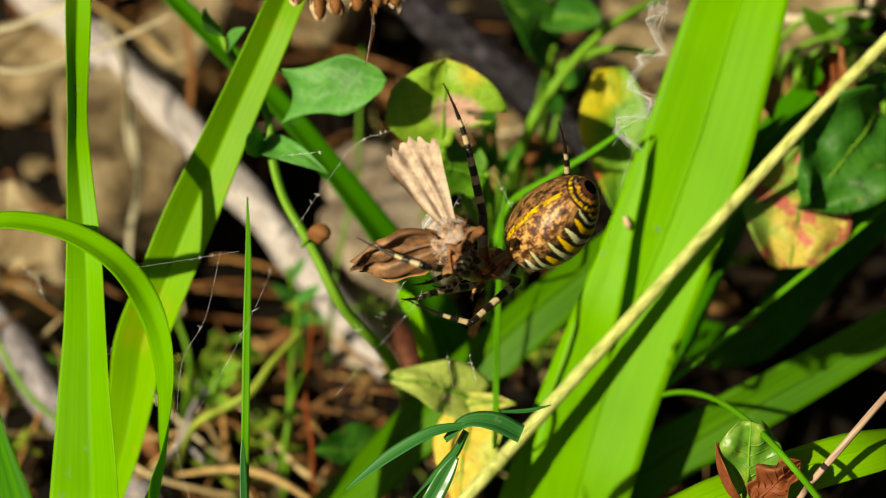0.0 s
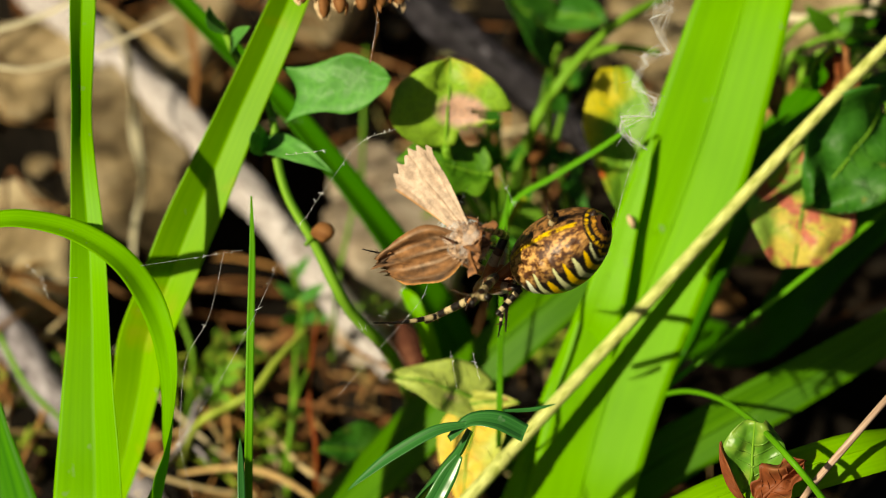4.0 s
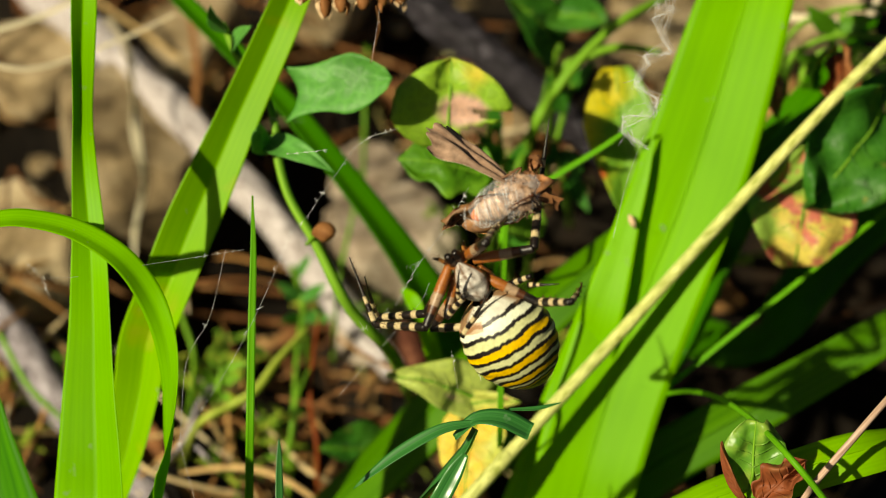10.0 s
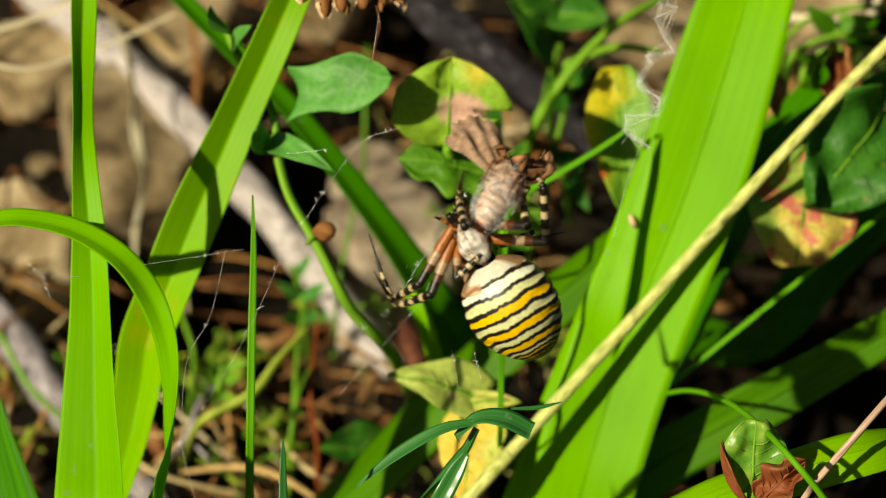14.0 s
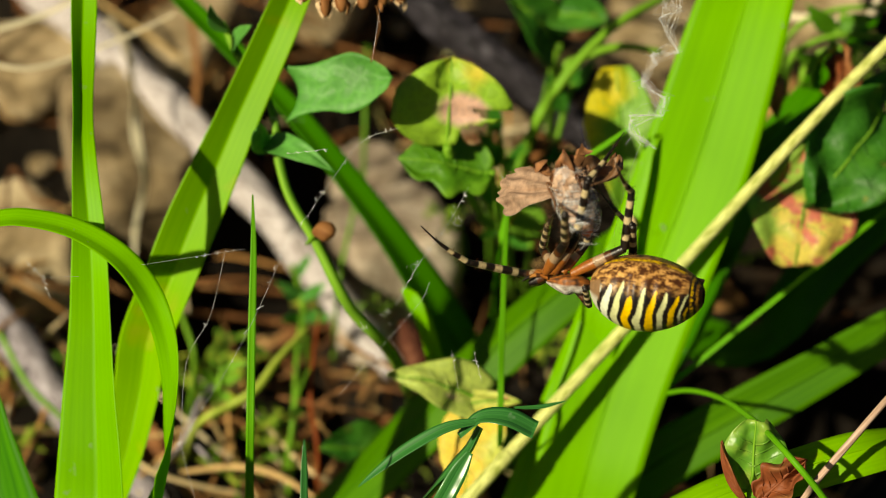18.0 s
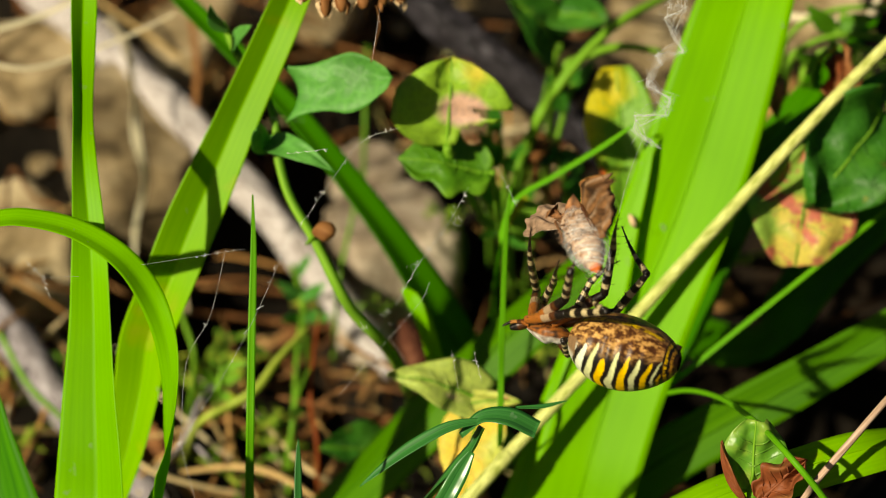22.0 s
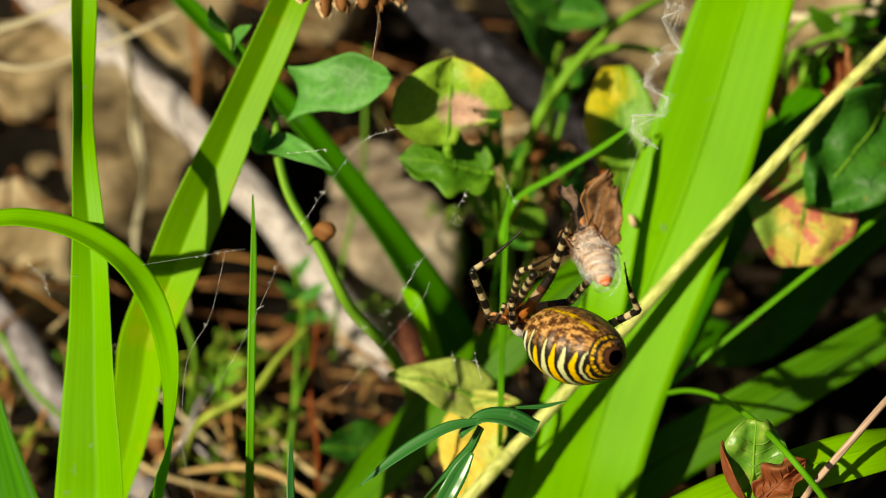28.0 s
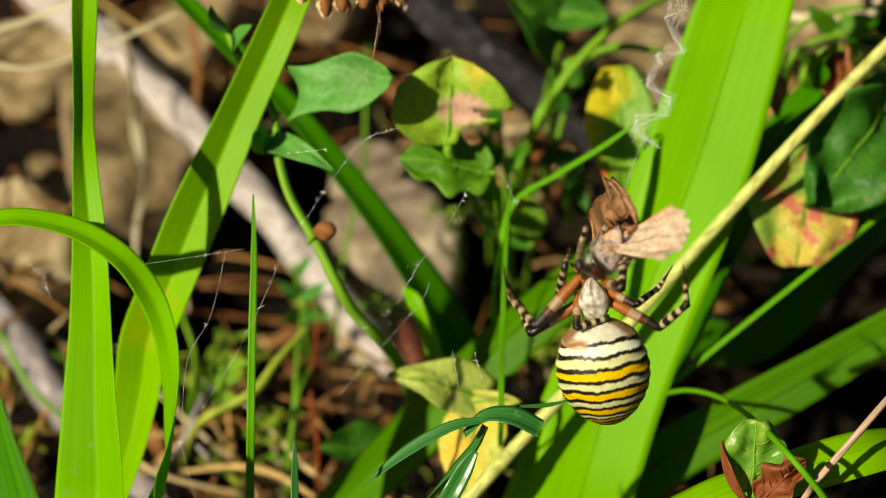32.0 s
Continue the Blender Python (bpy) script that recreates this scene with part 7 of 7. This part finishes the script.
        (30.0, (-36.5, 5.4, -161.7), (-59.9, 20.6, -93.4), (3.83, 8.63, -6.00), (-73.0, 9.4, -153.8)),
        (31.0, (-3.6, 3.4, -168.4), (-33.0, -12.5, -79.0), (6.26, 6.93, -3.93), (-95.5, -1.3, -5.8)),
        (32.0, (19.3, 12.7, -48.7), (-65.7, -8.2, -78.9), (3.17, 6.24, -6.68), (59.3, -6.4, -130.4)),
    ],
    'p2': [
        (0.0, (21.2, 10.5, -141.8), (-25.5, -33.9, -100.0), (5.93, 3.65, -2.50), (-3.2, -23.7, -140.0)),
        (2.0, (-15.5, -1.3, 175.8), (-30.8, -1.2, -75.5), (5.84, 7.84, -3.58), (-43.7, -0.4, -19.5)),
        (3.0, (-32.6, -1.5, 174.9), (-13.7, 5.6, -20.2), (2.19, 12.84, -1.66), (-47.0, 10.5, -40.3)),
        (6.0, (23.3, 12.7, -48.9), (66.8, 1.6, 7.2), (-0.17, 9.15, 6.43), (40.9, -8.2, -139.3)),
        (7.0, (27.0, 13.3, -52.1), (-40.3, -14.3, -57.1), (5.09, 8.36, -4.39), (5.9, -15.5, -113.9)),
        (9.0, (27.9, 10.8, -39.6), (-35.0, -13.6, -64.2), (5.57, 8.04, -3.90), (-67.3, -14.9, -100.0)),
        (10.0, (-19.9, 14.3, -58.4), (-15.5, 20.0, -42.0), (4.04, 11.84, -1.76), (16.4, 16.8, -146.3)),
        (11.0, (30.4, 7.5, -26.0), (-6.3, -15.1, -77.9), (6.85, 7.66, -0.74), (-67.2, -14.9, -105.4)),
        (12.0, (-33.5, 13.0, -50.4), (100.3, 37.5, -52.4), (1.56, 2.31, 5.46), (-41.3, 38.3, -54.6)),
        (13.0, (31.2, 7.7, -26.7), (-60.1, -13.1, -52.4), (3.60, 7.45, -5.91), (67.6, -6.4, -157.6)),
        (14.0, (22.1, 12.6, -48.2), (-51.4, -8.1, -47.0), (3.72, 8.81, -5.42), (62.9, -6.0, -147.1)),
        (17.0, (-19.2, 13.8, -124.9), (54.7, 9.0, -111.7), (3.42, 4.07, 5.65), (-44.7, 7.9, -54.2)),
        (18.0, (-29.0, 13.0, -129.8), (-34.0, 8.8, -152.2), (3.24, 1.54, -3.87), (-24.2, 7.7, -156.1)),
        (21.0, (65.4, 16.6, -84.6), (58.6, -6.5, -176.8), (0.87, 2.80, 5.94), (35.4, -1.1, -179.5)),
        (22.0, (-13.6, 15.7, -110.4), (-35.7, 1.0, -172.6), (0.80, 0.77, -4.08), (-31.2, 1.6, -168.5)),
        (23.0, (-33.9, -5.8, 160.1), (-44.5, 17.6, -105.7), (5.21, 6.48, -4.68), (-53.9, 16.5, -115.9)),
        (24.0, (-9.8, -12.4, 132.6), (-78.8, -0.3, -10.4), (0.28, 7.73, -6.87), (-55.9, 0.5, 162.1)),
        (25.0, (-81.1, -2.4, 172.0), (-37.1, 64.4, -96.0), (5.95, 9.60, -1.82), (16.8, -55.1, 43.0)),
        (28.0, (-16.7, 6.5, -157.5), (-35.1, 0.6, -152.7), (2.67, 1.33, -4.02), (-39.8, -0.1, 177.8)),
        (29.0, (-41.9, -5.4, 161.6), (-52.5, 21.9, -55.2), (2.31, 10.53, -5.15), (-70.5, 16.1, -143.9)),
        (30.0, (-36.0, 6.9, -156.1), (-81.3, 18.3, -119.4), (1.99, 7.78, -6.57), (-65.5, -19.2, 113.5)),
        (31.0, (1.3, 9.0, -148.1), (-33.3, -15.4, -86.7), (5.90, 5.72, -3.70), (-81.9, -15.4, -95.0)),
        (32.0, (-56.3, 13.8, -55.2), (-2.9, 34.4, -162.1), (2.35, -0.19, -0.29), (-146.8, 18.4, -171.4)),
    ],
    'p3': [
        (0.0, (-4.7, 3.9, -166.8), (-10.8, -11.5, -85.2), (3.54, 3.96, -0.66), (-35.8, -11.4, -96.4)),
        (6.0, (12.5, 15.1, -64.0), (46.7, -0.6, -173.7), (0.30, 1.35, 2.62), (54.3, 2.9, 146.9)),
        (18.0, (47.0, 3.2, -10.8), (-11.8, 28.7, 112.2), (-3.13, 2.14, -0.64), (-15.9, -29.1, -110.1)),
        (32, (47.0, 3.2, -10.8), (-11.8, 28.7, 112.2), (-3.13, 2.14, -0.64), (-15.9, -29.1, -110.1)),
    ],
    'p4': [
        (0.0, (-1.9, 11.6, -136.8), (-12.3, -8.8, -120.7), (5.27, 2.83, -1.35), (-20.0, -7.9, -129.8)),
        (6.0, (-7.8, 16.7, -88.2), (48.0, -2.5, 162.4), (-1.09, 2.06, 4.75), (29.3, -2.6, 162.1)),
        (18.0, (-24.0, 2.2, -7.4), (-33.8, -39.8, 103.2), (-5.70, 7.20, -2.74), (-50.6, 26.6, -144.1)),
        (19.0, (-23.1, 2.9, -9.9), (-39.0, -39.3, 97.9), (-5.28, 8.04, -3.12), (-40.6, 29.0, -137.9)),
        (20.0, (-26.2, 3.0, -10.0), (-40.6, -42.3, 99.5), (-5.25, 8.16, -3.08), (-44.0, 40.7, -111.2)),
        (21.0, (-27.8, 8.4, -29.6), (-43.4, -42.2, 85.2), (-4.39, 9.53, -3.26), (-35.8, 36.6, -125.3)),
        (22.0, (-25.8, 4.2, -14.3), (-46.0, -41.2, 76.4), (-3.61, 10.19, -3.46), (-56.8, 27.9, -143.9)),
        (23.0, (-19.6, 13.1, -50.7), (-48.2, -11.5, 20.5), (-0.61, 10.53, -4.67), (-45.7, -6.6, 168.5)),
        (24.0, (-19.3, 13.1, -50.8), (-46.1, -6.7, 11.9), (-0.39, 10.66, -4.58), (-48.8, -6.9, 167.7)),
        (25.0, (-19.6, 7.7, -26.6), (-28.8, -11.1, 16.6), (-1.03, 11.74, -3.03), (-61.1, -20.9, 146.3)),
        (28.0, (-5.8, 11.9, -44.9), (-38.5, -13.0, 46.8), (-3.04, 10.28, -3.88), (-54.5, -11.6, 139.6)),
        (29.0, (-10.6, 12.7, -48.9), (-37.3, -18.8, 60.1), (-3.79, 9.83, -3.67), (-48.1, -16.2, 132.3)),
        (30.0, (-9.2, 8.4, -29.5), (-28.0, -13.0, 31.9), (-2.41, 11.36, -2.92), (-34.4, -22.3, 110.2)),
        (31.0, (-31.1, 8.5, -30.0), (-61.7, -40.8, 121.9), (-4.52, 7.72, -4.26), (-27.1, 43.3, -112.2)),
        (32.0, (5.0, 15.0, -63.7), (-67.8, 2.3, -88.2), (2.41, 6.52, -5.92), (60.0, 2.2, -107.4)),
    ],
}
MOTH_ROWS = [
    (0, 1.42, -4.27, 107.47, -24.5, -36, 37.2),
    (1, 0.87, -4.3, 107.43, -24.5, -36, 37.3),
    (2, 1.94, -5.03, 106.56, -24.5, -36, 37.4),
    (3, 2.75, -4.69, 106.97, -31.2, -41.6, 48),
    (5.5, 1.84, -4.35, 107.38, -42.8, -46.1, 60.4),
    (6, 0.99, -4.53, 107.16, -50.8, -47.7, 67.3),
    (7, 4.05, -4.71, 106.94, -50.8, -47.7, 67.3),
    (8, 2.63, -3.99, 107.79, -57.2, -46.1, 119.5),
    (8.5, 4.88, -3.27, 108.65, -56.7, -44, 126),
    (9, 6.56, -2.37, 109.73, -42.2, -46.1, 119.5),
    (10, 7.39, -1.47, 110.8, -33.4, -43.1, 128.4),
    (11, 7.39, -2.74, 109.29, -32.3, -40.5, 134.2),
    (12, 5.13, -0.4, 112.08, -35.9, -22.5, 159.6),
    (12.5, 6.82, -0.94, 111.43, -42.4, -29.5, 151.7),
    (13, 3.72, -1.85, 110.35, -89.7, -6.1, 174.8),
    (13.5, 5.97, -1.49, 110.78, -45.9, -22.5, 159.6),
    (14, 5.96, -0.95, 111.42, -30.3, -24, 158.1),
    (16.5, 9.9, -1.14, 111.2, -32.4, 29.5, -151.7),
    (17, 10.58, -1.14, 111.2, -26.3, 37.1, -140.6),
    (18, 12.83, -1.14, 111.19, -58.2, 15.2, -166.8),
    (19, 12.71, -1.61, 110.63, -47.6, 17.4, -164.7),
    (20, 13.73, -2.48, 109.6, -44, 11.4, -170.2),
    (21, 12.83, -3.2, 108.73, -27, -0, -180),
    (21.5, 11.31, -4.58, 107.1, -29.7, 6.1, -174.8),
    (22, 13.84, -3.85, 107.96, -15.4, 14.4, -167.5),
    (23, 14.68, -3.93, 107.87, -8.5, 30.8, -149.9),
    (24, 14.68, -3.85, 107.96, -8.5, 30.8, -149.9),
    (25, 14.96, -3.67, 108.17, -10.6, 34.7, -144.5),
    (25.5, 15.07, -3.85, 107.96, -11.6, 33.4, -146.3),
    (27.5, 15.07, -4.87, 106.75, -6.2, 15.2, -166.8),
    (28, 14.95, -4.94, 106.66, -6.6, 13.7, -168.2),
    (28.5, 15.06, -6.02, 105.37, -8.6, 13.7, -168.2),
    (29, 18.04, -5.84, 105.58, 3.4, 34.7, -144.5),
    (29.5, 17.75, -5.3, 106.23, -2.4, 29.5, -151.6),
    (30, 18.76, -6.03, 105.36, 2.4, 33.4, -146.3),
    (31, 18.98, -5.85, 105.58, 0.5, 30.8, -149.9),
    (31.5, 18.86, -5.31, 106.22, -6.2, 15.2, -166.8),
    (31.8, 18.41, -5.49, 106.01, -35.9, 22.5, -159.6),
    (32, 17.28, -4.77, 106.87, -90.9, -22.5, 159.7),
]
WING_ROWS_UPPER = [
    (0, 45.2, 25.7, -2.8),
    (1, 45.9, 28, -1.6),
    (2, 44.8, 19.9, -1.9),
    (3, 36.2, 9.7, -18.2),
    (5.5, 32.5, 7.8, -49.7),
    (6, 34, -4, -76.9),
    (7, 37.6, -4.9, -75.7),
    (8, -50, -36.3, -31.8),
    (8.5, -51.1, -54.6, -27.8),
    (9, -136.3, -74.9, 85.1),
    (10, -158.2, -60.8, 97.7),
    (11, -132.5, -49.5, 74.3),
    (12, -125.1, -21.5, 50.5),
    (12.5, -129.4, -28.1, 35.2),
    (13, -81.4, -10.3, -29.5),
    (13.5, -129, -20, 29.1),
    (14, -142, -2.9, 45.7),
    (16.5, -137.6, -17.8, 9.8),
    (17, -136.6, -18.6, 2.6),
    (18, -115.4, -21, 40.9),
    (19, -123.2, -14.3, 38.3),
    (20, -124.2, -12.9, 43.4),
    (21, -127, 5.2, 48.2),
    (21.5, -126.6, 0.2, 35.6),
    (22, -139.6, -1.5, 15.8),
    (23, -141.7, -14, 0.8),
    (24, -142, -8.9, 9.5),
    (25, -139.1, -11.4, 7.9),
    (25.5, -139.1, -11.4, 7.9),
    (27.5, -149.5, -45, -15.3),
    (28, -136.4, -58.7, -50.7),
    (28.5, -137.6, -55.5, -46.7),
    (29, -107.3, -63.5, -92.7),
    (29.5, -116.8, -61.9, -80.2),
    (30, -106.4, -64.8, -96),
    (31, -117.4, -66.4, -83.3),
    (31.5, 65.5, 8.6, 87.3),
    (31.8, 55, -17.7, 64.1),
    (32, 28, -59.4, 123.6),
]
WING_ROWS_LOWER = [
    (0, 72.5, -72.8, -18.6),
    (1, 67.4, -74.7, -16.2),
    (2, 94.2, -66.9, -34.3),
    (3, 27.4, -69.6, 3.8),
    (5.5, 37.6, -4.8, 34.4),
    (6, 60.3, 14.6, 75),
    (7, 62.1, 15.1, 74.8),
    (8, -20, 55.3, -38.6),
    (8.5, -13.8, 7.4, -13.1),
    (9, -20.5, -46, 9.9),
    (10, -48.6, -42.2, 27),
    (11, -54.4, -39.7, 29.8),
    (12, -75.6, -23.5, 20.5),
    (12.5, -65.1, -26.6, 14),
    (13, -72.8, 17.6, -104.9),
    (13.5, -65.1, -26.6, -16),
    (14, -57.9, -26.3, -156.8),
    (16.5, -63.5, -11.1, 135.1),
    (17, -65.1, -9.8, 123.5),
    (18, -82.3, -27.7, 157.6),
    (19, -72.2, -23.6, 145.3),
    (20, -68.6, -19.9, 151),
    (21, -43.5, -17.8, 179.5),
    (21.5, -44.7, -13, 169.3),
    (22, 74.1, 18.6, 95.5),
    (23, 65.5, 18.3, 80.2),
    (24, 66.7, 18.5, 82.2),
    (25, 66.4, 13.4, 80.4),
    (25.5, 68.3, 13.6, 84.4),
    (27.5, 78.9, 16.5, 112.6),
    (28, 78.9, 14.8, 114.7),
    (28.5, 80.8, 12.2, 120.1),
    (29, 64.1, 18.4, 94),
    (29.5, 67, 15.1, 100),
    (30, 60.8, 16.8, 93),
    (31, 62.1, 14.5, 98.7),
    (31.5, -3.4, -27.4, 165.6),
    (31.8, -36.4, -20.5, 172.7),
    (32, -68.2, 14.4, -108.6),
]


def mm_pose(x, y, z, rx=0, ry=0, rz=0):
    return pose(x * MM, y * MM, z * MM, rx, ry, rz)


def fill(rows):
    """No more than a moderate turn from row to row."""
    out = [rows[0]]
    for t, m in rows[1:]:
        t0, m0 = out[-1]
        q0, q1 = m0.to_quaternion(), m.to_quaternion()
        q1.make_compatible(q0)
        k = max(1, math.ceil(math.degrees(q0.rotation_difference(q1).angle) / 50))
        k = min(k, max(1, int((t - t0) / 0.07)))
        for i in range(1, k):
            f = i / k
            out.append((t0 + (t - t0) * f, Matrix.LocRotScale(m0.translation.lerp(m.translation, f), q0.slerp(q1, f), None)))
        out.append((t, m))
    return out


def shaken(rows, spans):
    """Adds a quick side-to-side shake, (middle, half length, width in millimetres), while the silk is being wound."""
    out = list(rows)
    for mid, half, wide in spans:
        out = [(t, m) for t, m in out if abs(t - mid) > half + 0.03]
        n = int(half / 0.1334)
        for k in range(-2 * n - 1, 2 * n + 2, 2):
            t = mid + k * 0.0667
            i = max(j for j in range(len(rows)) if rows[j][0] <= t)
            (t0, a), (t1, b) = rows[i], rows[i + 1]
            f = (t - t0) / (t1 - t0)
            side = wide * MM * (1 if (k // 2) % 2 else -1)
            out.append((t, Matrix.LocRotScale(a.translation.lerp(b.translation, f) + Vector((side, side * 0.3, side * 0.3)), a.to_quaternion().slerp(b.to_quaternion(), f), None)))
    return sorted(out, key=lambda row: row[0])


SHAKES = [(8.0, 0.40, 0.80), (9.0, 0.27, 0.30), (14.0, 0.27, 0.40), (17.0, 0.27, 0.35), (21.5, 0.2, 0.4)]


def motions():
    walk(SPIDER, shaken(fill([(r[0], mm_pose(*r[1:])) for r in SPIDER_ROWS]), SHAKES))
    for key, rows in LEG_ROWS.items():
        thigh, shin, foot = SPIDER_LEGS[key]
        x, y, z = HIPS[key[1]]
        if key[0] == "n":
            x = -x
        knee = LENGTHS[key[1]][0]
        walk(thigh, fill([(t, mm_pose(x, y, z, *a)) for t, a, b, c, d in rows]))
        walk(shin, fill([(t, mm_pose(0, knee, 0, *b)) for t, a, b, c, d in rows]))
        walk(foot, fill([(t, mm_pose(*c, *d)) for t, a, b, c, d in rows]))
    walk(MOTH, shaken(fill([(r[0], mm_pose(*r[1:])) for r in MOTH_ROWS]), [(t, h, w * 1.5) for t, h, w in SHAKES]))
    walk(MOTH_WINGS[0], fill([(r[0], mm_pose(0.7, -0.4, 0.9, *r[1:])) for r in WING_ROWS_UPPER]))
    walk(MOTH_WINGS[1], fill([(r[0], mm_pose(-0.7, -0.4, 0.9, *r[1:])) for r in WING_ROWS_LOWER]))
    sway = [(0, -22), (3, -21), (6, -22), (7, -14), (9, -10), (10, -20), (11, -8), (12, -22), (13, -12), (14, -16), (17, -4), (18, -8), (19, 3), (20, 0), (25, 2), (28, -4), (29, 6), (31, 8), (32, 0)]
    walk(BAND, [(t, mm_pose(0.06 * s, 0, 0)) for t, s in sway])
    base = BENT_GRASS.location / MM
    walk(BENT_GRASS, [(t, mm_pose(base[0] + 0.06 * s, base[1], base[2] + 0.02 * s)) for t, s in ((0, -18), (3, -17), (6, -20), (7, -14), (9, -9), (12, -12), (14, -8), (17, -3), (20, 0), (25, 2), (28, 0), (30, 3), (32, 7))])
    base = YOUNG_BLADE.location / MM
    walk(YOUNG_BLADE, [(t, mm_pose(base[0] + 0.03 * s, base[1], base[2], 0, 0.03 * s, 0)) for t, s in ((0, -56), (3, -62), (6, -66), (7, -30), (9, -12), (12, -26), (13, -28), (14, -10), (17, 10), (19, 23), (20, 14), (21, 20), (23, 0), (25, 4), (28, 0), (30, 8), (32, 5))])


motions()
